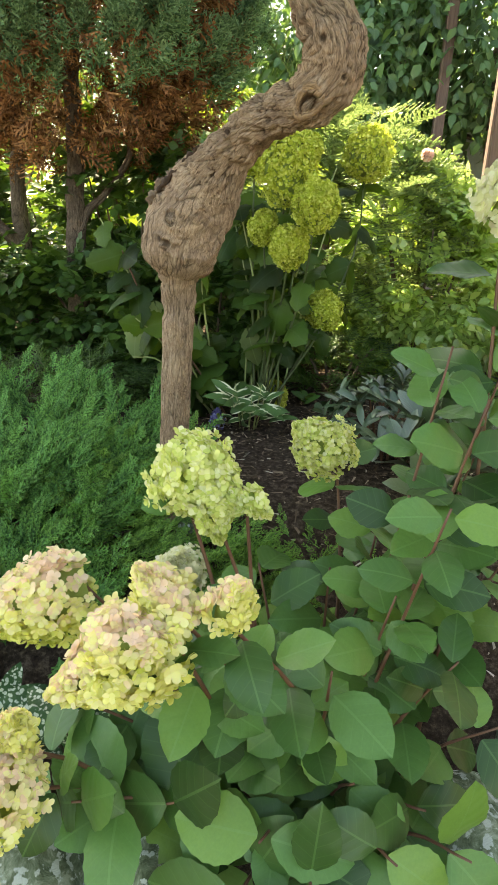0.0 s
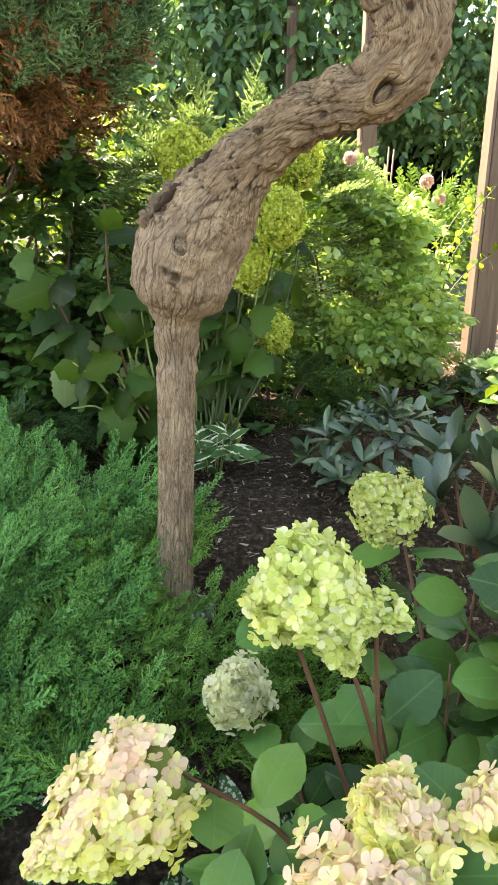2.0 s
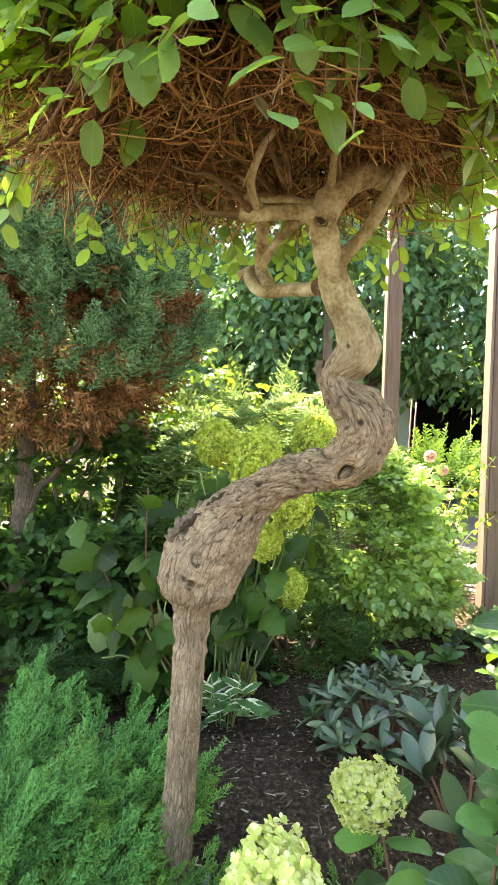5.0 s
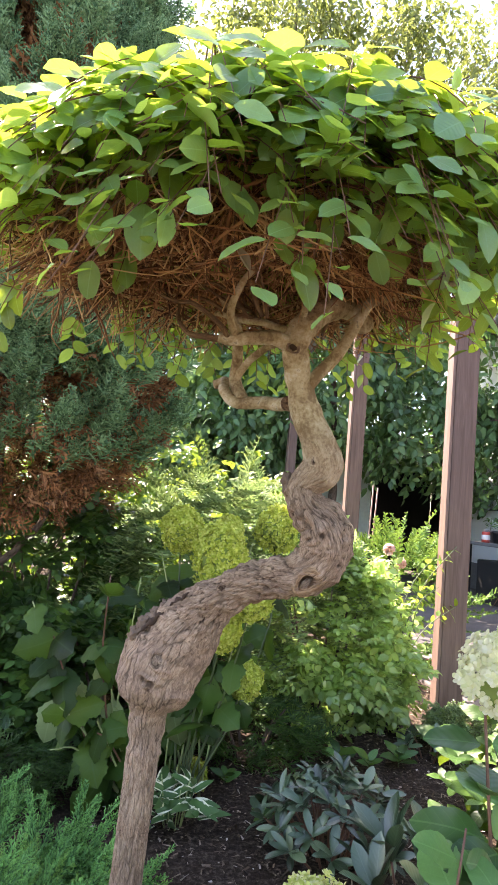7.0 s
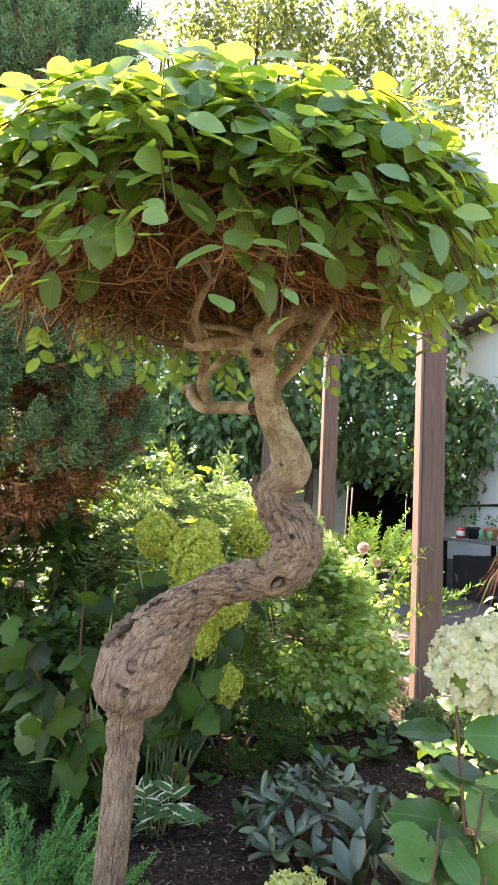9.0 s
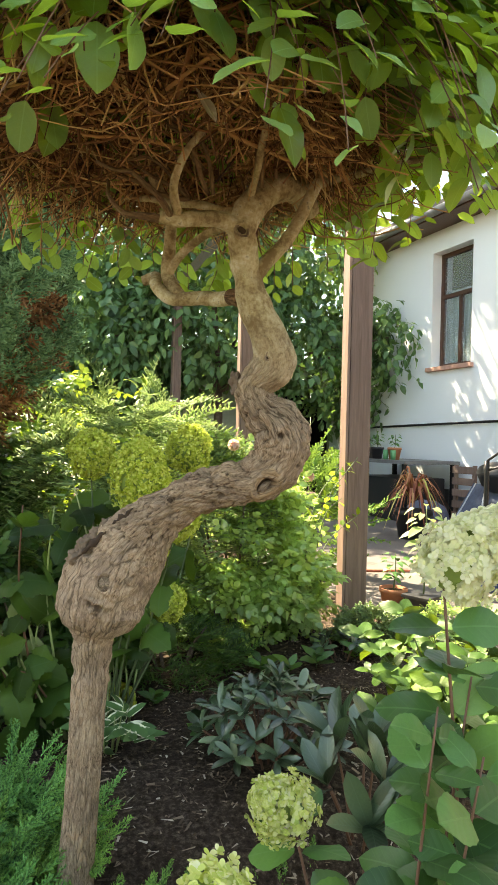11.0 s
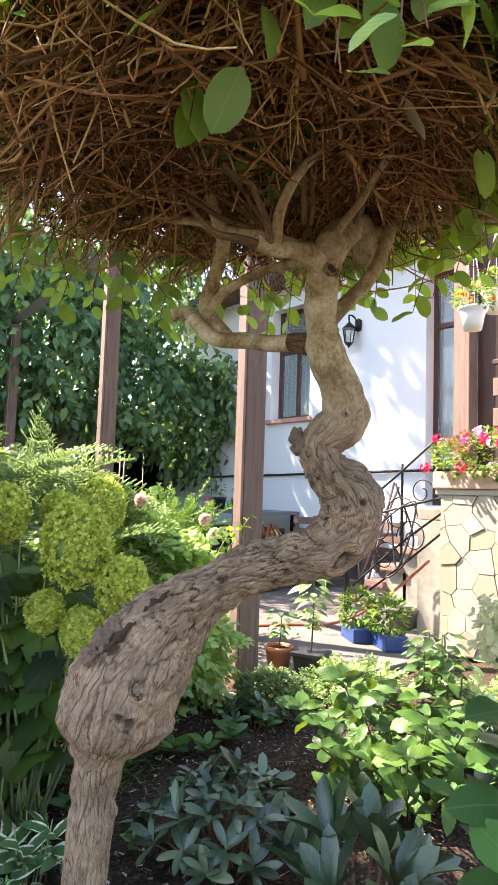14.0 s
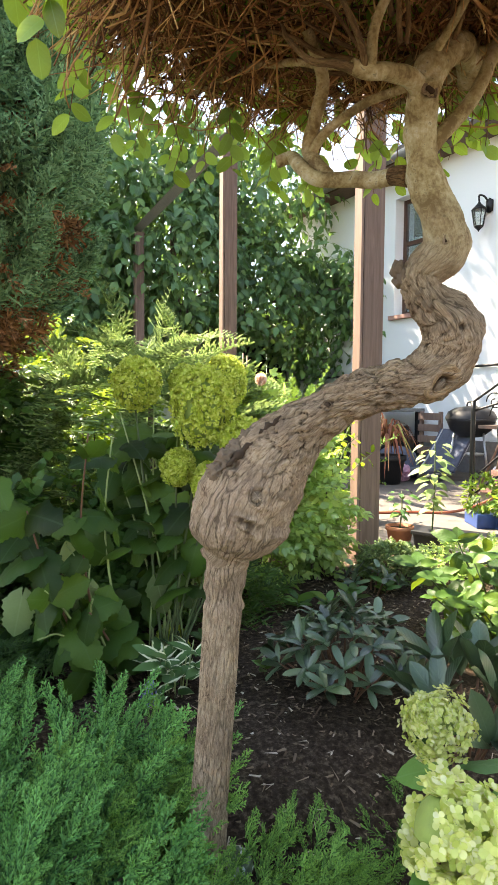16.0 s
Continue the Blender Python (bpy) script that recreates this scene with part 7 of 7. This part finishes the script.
put("trough", block("trough", (3.655, 1.6, 1.212), (3.83, 3.53, 1.345), plain_mat("pale_terracotta", (0.52, 0.34, 0.25), 0.85), 0.012), box)


def bedding(parent, c, r, n_leaf, n_clusters, petal, seed, lsize=0.035, fl=0.028, per=26):
    g = np.random.default_rng(seed)
    P, d = in_ball(n_leaf, c, r, 0.4, seed)
    R = frames(d + g.normal(0, 0.5, P.shape), (0, 0, 1.0) + d * 0.6 + g.normal(0, 0.4, P.shape)) * (lsize * g.uniform(0.6, 1.2, n_leaf))[:, None, None]
    put("foliage", q_mesh("foliage", spread(leaf_shape(1, 0.9, 2, 0.1, 0.2, 1.2, 0.55), P, R), M_HEDGE), parent, "", "stuff")
    C, d = in_ball(n_clusters, c, np.asarray(r) * 1.08, 0.9, seed + 1)
    for k in range(n_clusters):
        if d[k][2] < -0.5:
            continue
        e = unit(g.normal(size=(per, 3)))
        P2 = C[k] + e * (0.035 if per > 15 else 0.014)
        R2 = frames(np.cross(e, g.normal(size=(per, 3))), e) * fl
        put("flower_head", q_mesh("flower_head", spread(floret(0.4), P2, R2), petal, False), parent)


bedding(box, (3.70, 3.0, 1.46), (0.19, 0.60, 0.19), 2000, 52, M_GER, 601, 0.032, 0.024, 20)
bedding(box, (3.70, 2.1, 1.46), (0.17, 0.60, 0.17), 1300, 26, M_GER, 603)


def hanging_basket(x, y, z, petal, seed, label):
    ob = empty("hanging_basket", (x, y, z), label, "hanging basket", "hanging baskets")
    put("pot", lathe("pot", ((0.0, -0.11), (0.062, -0.11), (0.078, -0.02), (0.097, 0.03), (0.105, 0.035), (0.105, 0.05), (0.093, 0.05), (0.085, 0.0), (0.0, 0.0)), M_WHITE, (x, y, z)), ob, "white plastic pot")
    for k in range(3):
        a = k * 2.094 + 0.4
        put("wire", q_mesh("wire", tube(np.array(((x + 0.097 * math.cos(a), y + 0.097 * math.sin(a), z + 0.045), (x, y, z + 0.52))), 0.003, 5), M_WHITE), ob)
    put("hook", q_mesh("hook", tube(smooth_path(((x, y, z + 0.52), (x + 0.01, y, z + 0.6), (x + 0.06, y, z + 0.66), (x + 0.3, y + 0.05, z + 0.68)), 10), 0.007, 6), M_IRON), ob)
    bedding(ob, (x, y, z + 0.12), (0.15, 0.15, 0.10), 300, 9, petal, seed, 0.03, 0.02, 12)


hanging_basket(3.30, 2.98, 2.43, M_ORF, 620, "white hanging pot with orange flowers")
hanging_basket(3.62, 2.98, 2.62, M_GER, 640, "hanging pot with dark red flowers")


# ---------------------------------------------------------------- patio things
def pot(name, x, y, r, h, mat, label, square=False, z=0.0):
    ob = empty(name, (x, y, z), label, "pot", "patio pots")
    if square:
        me = block("pot_body", (x - r, y - r, z), (x + r, y + r, z + h), mat, 0.008, 20)
        for v in me.vertices:
            f = 0.82 + 0.18 * (v.co.z - z) / h
            v.co.x, v.co.y = x + (v.co.x - x) * f, y + (v.co.y - y) * f
        put("pot_body", me, ob)
        put("rim", block("rim", (x - r - 0.008, y - r - 0.008, z + h - 0.02), (x + r + 0.008, y + r + 0.008, z + h + 0.004), mat, 0.004, 20), ob)
    else:
        put("pot_body", lathe("pot_body", ((0.0, 0), (r * 0.72, 0), (r * 0.95, h * 0.8), (r * 1.04, h * 0.82), (r * 1.05, h), (r * 0.95, h), (r * 0.9, h * 0.85), (0, h * 0.85)), mat, (x, y, z)), ob)
    put("potting_soil", lathe("potting_soil", ((0.0, h * 0.9), (r * 0.86, h * 0.88)), M_SOIL, (x, y, z), 16), ob)
    return ob


def pot_plant(ob, x, y, z, h, r, leaves, size, mat, seed):
    g = np.random.default_rng(seed)
    me = [q_mesh("leaf", leaf_shape(1, 0.55, 5, 0.12, 0.4, 1.6, 0.42), mat)]
    for k in range(leaves):
        a = k * 2.4
        t = (k + 1) / leaves
        p = np.array((x + r * 0.4 * math.cos(a) * t, y + r * 0.4 * math.sin(a) * t, z + h * (0.25 + 0.75 * t)))
        ax = unit((math.cos(a), math.sin(a), 0.2 - 0.5 * g.random()))
        put_at("leaf", me[0], ob, mat4(frames(ax[None], np.array([[-0.2, -0.3, 0.9]]))[0] * size * g.uniform(0.7, 1.2), p))
    path, sm = stem_mesh((x, y, z), (x + 0.01, y, z + h), (0.01, 0.0, 0), 0.006, 0.003, M_GSTEM, 8)
    put("stem", sm, ob)


p1 = pot("plant_pot", 2.25, 3.47, 0.092, 0.15, M_BLACK, "square black pot with a tall leafy plant", True)
pot_plant(p1, 2.25, 3.47, 0.12, 0.60, 0.18, 38, 0.10, M_PALE, 71)
p2 = pot("plant_pot", 2.19, 3.70, 0.09, 0.15, M_TERRA, "terracotta pot beside the wooden post")
pot_plant(p2, 2.19, 3.70, 0.13, 0.25, 0.16, 22, 0.07, M_HYD, 72)
p3 = pot("plant_tub", 2.10, 2.45, 0.22, 0.15, M_BLACK, "wide black tub with a yellowing leafy plant")
for k, (dx, dy, hh) in enumerate(((0.0, 0.0, 0.34), (0.09, 0.04, 0.28), (-0.08, 0.05, 0.30), (0.03, -0.09, 0.24), (-0.06, -0.07, 0.26), (0.06, 0.11, 0.32))):
    pot_plant(p3, 2.10 + dx, 2.45 + dy, 0.12, hh, 0.16, 20, 0.075, M_PALE if k % 2 else M_LIME, 73 + k)
pot("plant_pot", 4.05, 4.05, 0.17, 0.18, M_GREY, "round grey tub beside the steps")
for k, (x, y) in enumerate(((3.32, 3.98), (3.30, 3.66))):
    ob = empty("plant_trough", (x, y, 0), "blue plastic trough with bushy seedlings", "pot", "patio pots")
    put("trough", block("trough", (x - 0.09, y - 0.15, 0.0), (x + 0.09, y + 0.15, 0.11), M_BLUE, 0.01, -30), ob)
    P, d = in_ball(260, (x, y, 0.24), (0.15, 0.17, 0.16), 0.2, 700 + k)
    R = frames(d + rng.normal(0, 0.5, P.shape), (0, 0, 1.0) + rng.normal(0, 0.4, P.shape)) * 0.06
    put("foliage", q_mesh("foliage", spread(SMALL, P, R), M_HEDGE), ob, "", "stuff")

# spiky bronze plant
cord = pot("plant_pot", 4.45, 6.35, 0.22, 0.34, M_BLACK, "black pot with a bronze spiky cordyline")
M_CORD = petal_mat("bronze_blade", [(0.0, (0.16, 0.05, 0.035)), (0.6, (0.38, 0.16, 0.09)), (0.9, (0.5, 0.3, 0.14)), (1.0, (0.35, 0.4, 0.12))], 0.2)
blades = []
gc = np.random.default_rng(88)
for k in range(85):
    a = k * 2.4
    up = gc.uniform(0.05, 1.0)
    L = gc.uniform(0.4, 0.62)
    e = np.array((math.cos(a), math.sin(a), 0))
    p0 = np.array((4.45, 6.35, 0.42))
    pm = p0 + e * L * 0.4 * (1.1 - up * 0.6) + (0, 0, L * (0.25 + 0.45 * up))
    pe = p0 + e * L * (1.0 - up * 0.65) + (0, 0, L * (1.25 * up - 0.65))
    path = smooth_path((p0, pm, pe), 9)
    w = 0.014 * np.sin(np.linspace(0.5, 3.05, 9))
    s = np.cross(e, (0, 0, 1.0))
    V = np.concatenate([path - s * w[:, None], path + s * w[:, None]])
    Q = np.stack([np.arange(8), np.arange(1, 9), np.arange(1, 9) + 9, np.arange(8) + 9], -1)
    blades.append((V, Q, np.tile((0.5, 0.5), (18, 1))))
put("leaf_rosette", q_mesh("leaf_rosette", join(blades), M_CORD), cord, "arching bronze strap leaves", "stuff")

# kettle barbecue
bq = empty("barbecue", (5.7, 6.15, 0), "black kettle barbecue on tube legs", "barbecue")
bx, by = 5.7, 6.2
put("bowl", lathe("bowl", ((0.0, 0.52), (0.14, 0.54), (0.25, 0.62), (0.30, 0.74), (0.31, 0.76), (0.29, 0.76), (0.0, 0.7)), M_BLACK, (bx, by, 0)), bq)
put("lid", lathe("lid", ((0.315, 0.765), (0.312, 0.79), (0.28, 0.855), (0.19, 0.905), (0.06, 0.925), (0.0, 0.926)), M_BLACK, (bx, by, 0)), bq)
put("lid_handle", q_mesh("lid_handle", tube(smooth_path(((bx, by - 0.07, 0.92), (bx, by - 0.05, 0.975), (bx, by + 0.05, 0.975), (bx, by + 0.07, 0.92)), 10), 0.012, 6), M_BLACK), bq)
for a in (0.5, 2.6, 4.7):
    put("leg", q_mesh("leg", tube(np.array(((bx + 0.2 * math.cos(a), by + 0.2 * math.sin(a), 0.6), (bx + 0.30 * math.cos(a), by + 0.30 * math.sin(a), 0.0))), 0.014, 7), M_STEEL), bq)
put("ash_pan", lathe("ash_pan", ((0.0, 0.28), (0.16, 0.3), (0.17, 0.33), (0.0, 0.31)), M_STEEL, (bx, by, 0)), bq)
put("side_shelf", block("side_shelf", (bx - 0.25, by - 0.72, 0.66), (bx + 0.15, by - 0.33, 0.70), M_RAW, 0.006), bq, "small wooden side shelf")

# folded lounger leaning by the barbecue
lou = empty("folding_chair", (5.1, 6.35, 0), "folded garden chair with blue-grey fabric", "chair")
put("seat_fabric", block("seat_fabric", (4.85, 6.2, 0.10), (5.3, 6.75, 0.14), M_FABRIC, 0.01, 15), lou)
put("back_fabric", mesh_of("back_fabric", np.array(((5.3, 6.1, 0.12), (5.4, 6.75, 0.12), (5.75, 6.75, 0.62), (5.65, 6.1, 0.62), (5.32, 6.1, 0.10), (5.42, 6.75, 0.10), (5.77, 6.75, 0.60), (5.67, 6.1, 0.60)), float), ((0, 1, 2, 3), (7, 6, 5, 4), (0, 4, 5, 1), (1, 5, 6, 2), (2, 6, 7, 3), (3, 7, 4, 0)), np.zeros((8, 2)), M_FABRIC, False), lou)
for y in (6.15, 6.7):
    put("frame_tube", q_mesh("frame_tube", tube(smooth_path(((4.75, y, 0.015), (5.0, y, 0.10), (5.35, y, 0.12), (5.75, y, 0.62)), 16), 0.012, 7), M_STEEL), lou)

# dark table with pots against the wall
tab = empty("garden_table", (5.6, 8.0, 0), "dark low garden table against the wall", "table")
put("tabletop", block("tabletop", (5.2, 7.5, 0.83), (6.2, 9.0, 0.88), M_GREY, 0.006), tab)
for x in (5.25, 6.12):
    for y in (7.56, 8.94):
        put("leg", block("leg", (x - 0.03, y - 0.03, 0), (x + 0.03, y + 0.03, 0.83), M_IRON, 0.004), tab)
put("shelf_box", block("shelf_box", (5.3, 7.7, 0.0), (6.1, 8.8, 0.62), M_BLACK, 0.02), tab)
for k, (x, y, m) in enumerate(((5.45, 8.5, M_BLACK), (5.4, 8.0, M_TERRA), (5.5, 8.8, M_GREY))):
    o = pot("plant_pot", x, y, 0.10, 0.18, m, "small pot standing on the garden table", z=0.881)
    pot_plant(o, x, y, 1.03, 0.22, 0.15, 14, 0.08, M_HYD, 90 + k)
tin = empty("paint_tin", (5.35, 8.75, 0.881), "small red tin on the garden table", "tin")
put("tin_body", lathe("tin_body", ((0.0, 0.0), (0.06, 0.0), (0.06, 0.15), (0.055, 0.155), (0.0, 0.15)), plain_mat("red_tin", (0.55, 0.06, 0.04), 0.4), (5.3, 8.6, 0.881), 18), tin)
put("tin_band", lathe("tin_band", ((0.061, 0.04), (0.063, 0.045), (0.063, 0.105), (0.061, 0.11)), M_WHITE, (5.3, 8.6, 0.881), 18), tin)
for k, (x, y) in enumerate(((5.32, 8.1), (5.34, 7.95))):
    cup = empty("green_cup", (x, y, 0.881), "green plastic cup on the garden table", "cup", "green cups")
    put("cup_body", lathe("cup_body", ((0.0, 0.0), (0.035, 0.0), (0.045, 0.14), (0.041, 0.14), (0.032, 0.01), (0.0, 0.01)), plain_mat("green_plastic", (0.10, 0.32, 0.14), 0.4), (x, y, 0.881), 16), cup)
for k, (y, w) in enumerate(((7.15, 0.42), (5.68, 0.44))):
    cr_ = empty("wooden_crate", (6.05, y, 0), "slatted wooden crate against the house wall", "crate", "wooden crates")
    for z in (0.08, 0.24, 0.40, 0.56, 0.72):
        put("slat", block("slat", (5.93, y - w / 2, z), (5.95, y + w / 2, z + 0.10), M_RAW, 0.004), cr_)
    for yy_ in (y - w / 2 + 0.03, y + w / 2 - 0.03):
        put("upright", block("upright", (5.955, yy_ - 0.025, 0.0), (6.0, yy_ + 0.025, 0.84), M_RAW, 0.004), cr_)
bag = empty("dark_bag", (5.2, 7.0, 0), "slumped dark blue bag on the paving", "bag")
put("bag_body", lathe("bag_body", ((0.0, 0.0), (0.24, 0.0), (0.27, 0.12), (0.22, 0.3), (0.1, 0.38), (0.0, 0.39)), M_FABRIC, (5.15, 6.95, 0), 18, (1, 1.3)), bag)
lilac_bag = empty("plastic_bag", (4.75, 6.55, 0), "crumpled lilac-pink plastic bag on the paving", "bag")
bm = bmesh.new()
bmesh.ops.create_icosphere(bm, subdivisions=3, radius=1.0)
for v in bm.verts:
    f = 1 + 0.35 * noise.noise(v.co * 2.3 + Vector((4, 0, 1))) + 0.2 * abs(noise.noise(v.co * 6))
    v.co = Vector((4.75 + v.co.x * 0.17 * f, 6.55 + v.co.y * 0.22 * f, max(0.0, 0.09 + v.co.z * 0.12 * f)))
bag_mesh = bpy.data.meshes.new("bag_body")
bm.to_mesh(bag_mesh)
bm.free()
bag_mesh.materials.append(plain_mat("lilac_plastic", (0.42, 0.24, 0.36), 0.45))
put("bag_body", bag_mesh, lilac_bag)
bot = empty("plastic_canister", (5.45, 5.52, 0), "white plastic canister with a pink label by the steps", "canister")
put("canister_body", lathe("canister_body", ((0.0, 0), (0.085, 0), (0.092, 0.01), (0.092, 0.19), (0.075, 0.225), (0.035, 0.235), (0.035, 0.262), (0.0, 0.262)), M_WHITE, (5.45, 5.52, 0), 18), bot)
put("band", lathe("band", ((0.0925, 0.03), (0.0945, 0.035), (0.0945, 0.13), (0.0925, 0.135)), plain_mat("pink_band", (0.6, 0.15, 0.35), 0.5), (5.45, 5.52, 0), 18), bot)
put("handle", q_mesh("handle", tube(smooth_path(((5.40, 5.46, 0.215), (5.36, 5.43, 0.25), (5.40, 5.47, 0.275), (5.44, 5.51, 0.262)), 10), 0.010, 7), M_WHITE), bot)
for k, (a, b) in enumerate((((4.6, 5.15, 0), (5.1, 4.9, 1.25)), ((4.75, 5.1, 0), (5.15, 5.0, 1.3)))):
    br_ = empty("broom", a, "wooden broom stick leaning by the steps", "broom", "brooms")
    put("stick", q_mesh("stick", tube(np.array((a, b)), 0.013, 7), M_RAW), br_)


for k, (a, b) in enumerate((((2.40, 6.3, 0), (2.44, 6.3, 1.46)), ((2.44, 6.32, 0), (2.50, 6.32, 1.44)))):
    cane = empty("garden_cane", a, "thin pale cane pushed into the bed by the post", "cane", "garden canes")
    put("stick", q_mesh("stick", tube(np.array((a, b)), 0.008, 6), M_RAW), cane)
boulder(-0.14, 1.728, -0.075, (0.05, 0.04, 0.03), 21)

# ---------------------------------------------------------------- shed and the trees behind
shed = empty("shed", (4.2, 11.0, 0), "pale board shed with a dark open doorway under the tree", "shed")
put("wall_board", block("wall_board", (1.6, 11.0, 0.0), (4.5, 11.1, 2.5), M_SHED, 0.01), shed)
put("wall_board", block("wall_board", (6.1, 11.0, 0.0), (6.9, 11.1, 2.5), M_SHED, 0.01), shed)
put("lintel", block("lintel", (4.502, 11.0, 2.1), (6.098, 11.1, 2.5), M_SHED, 0.01), shed)
put("inner_back", block("inner_back", (1.7, 13.0, 0.0), (6.8, 13.1, 2.5), M_INSIDE_SHADE, 0.01), shed)
put("inner_side", block("inner_side", (1.6, 11.102, 0.0), (1.7, 13.0, 2.5), M_INSIDE_SHADE, 0.01), shed)
put("inner_side", block("inner_side", (6.8, 11.102, 0.0), (6.9, 13.0, 2.5), M_INSIDE_SHADE, 0.01), shed)
put("shed_roof", block("shed_roof", (1.4, 10.8, 2.502), (7.1, 13.3, 2.6), M_ROOF, 0.01), shed)

BROAD = leaf_shape(1.0, 0.56, 3, 0.14, 0.3, 1.5, 0.42)
BROAD_TWIG = [sprig(740 + i, BROAD, 4, 0.40, 0.75, 0.45, 0.35, False) for i in range(5)]
HANG_TWIG = [sprig(750 + i, BROAD, 8, 0.17, 0.8, 0.2, 0.6, False, 0.5, 0.006) for i in range(4)]
HEDGE_TWIG = [sprig(760 + i, OVAL, 4, 0.36, 0.75, 0.25, 0.35) for i in range(4)]


def broad_tree(name, base, h, blobs, size, mat, label, seed, per, trunk_r, tpls, hang):
    ob = empty(name, base, label, "tree")
    g = np.random.default_rng(seed)
    b = np.asarray(base, float)
    top = b + (0, 0, h)
    limb((b - (0, 0, 0.1), b + (0.05, 0, h * 0.35), b + (-0.05, 0.05, h * 0.7), top), trunk_r, trunk_r * 0.2, ob, "trunk", M_TRUNK2, 10, 0.02)
    fol = []
    for k, (c, r) in enumerate(blobs):
        P, d = in_ball(int(per * r[0] * r[2] * 2), c, r, 0.25, seed + k)
        gap = np.array([noise.noise(Vector(q * 1.9)) for q in P])
        P, d = P[gap > -0.22], d[gap > -0.22]
        m = len(P)
        A = d * (1, 1, 0.2) + g.normal(0, 0.45, (m, 3)) + (0, 0, -hang)
        N = (0, -0.4, 0.8) + d * 0.5 + g.normal(0, 0.35, (m, 3))
        fol.append(sprays(tpls, P, A, N, size * g.uniform(0.6, 1.25, m)))
        s = b + (0, 0, h * g.uniform(0.3, 0.6))
        limb((s, (s + np.asarray(c)) / 2 + (0, 0, 0.15), c), trunk_r * 0.4, 0.012, ob, "limb", M_TRUNK2, 7, 0.03)
    put("foliage", q_mesh("foliage", join(fol), mat), ob, "", "stuff")
    return ob


broad_tree("broadleaf_tree", (3.4, 10.2, 0), 5.0, (((1.5, 10.0, 2.6), (1.3, 0.8, 1.5)), ((3.2, 9.9, 3.3), (1.5, 0.9, 1.4)), ((4.9, 10.0, 2.9), (1.3, 0.8, 1.1)), ((6.0, 9.9, 2.7), (0.7, 0.6, 1.2)), ((2.4, 10.2, 4.6), (1.7, 0.9, 1.2)), ((4.6, 10.2, 4.7), (1.7, 0.9, 1.1)), ((0.2, 10.6, 2.2), (1.2, 0.8, 2.0)), ((6.05, 9.1, 2.9), (0.35, 0.5, 0.75)), ((1.4, 10.4, 3.2), (0.8, 0.7, 1.2))), 0.42, M_VINE, "dense dark-leaved tree hanging over the shed", 900, 230, 0.09, BROAD_TWIG, 0.7)
broad_tree("slender_tree", (2.6, 11.8, 0), 12.0, (((1.0, 11.8, 10.0), (1.1, 0.9, 1.2)), ((2.4, 11.8, 10.6), (1.5, 0.9, 1.5)), ((4.1, 11.6, 10.4), (1.5, 0.9, 1.4)), ((5.8, 11.8, 11.2), (1.4, 0.9, 1.5)), ((7.3, 11.8, 11.4), (1.3, 0.9, 1.4)), ((3.4, 11.8, 12.0), (2.6, 1.0, 1.0))), 0.95, M_BIRCH, "airy pale-leaved tall tree with hanging twigs", 940, 52, 0.10, HANG_TWIG, 1.6)
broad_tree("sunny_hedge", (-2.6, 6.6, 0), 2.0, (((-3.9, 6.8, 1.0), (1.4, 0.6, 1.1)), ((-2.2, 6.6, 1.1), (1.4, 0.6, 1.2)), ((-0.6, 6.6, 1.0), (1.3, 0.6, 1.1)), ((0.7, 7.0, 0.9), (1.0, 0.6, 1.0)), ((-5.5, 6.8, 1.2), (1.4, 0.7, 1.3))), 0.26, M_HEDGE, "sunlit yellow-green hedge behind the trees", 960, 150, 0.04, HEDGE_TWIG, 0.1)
broad_tree("dark_hedge", (-3.2, 9.5, 0), 4.0, (((-4.6, 9.5, 2.0), (1.8, 0.8, 2.0)), ((-2.0, 9.6, 2.0), (1.8, 0.8, 2.0)), ((0.0, 10.8, 1.4), (1.4, 0.7, 1.5)), ((-7.2, 9.4, 2.2), (1.8, 0.8, 2.2))), 0.40, M_VINE, "dark leafy hedge closing the garden", 980, 130, 0.06, BROAD_TWIG, 0.5)
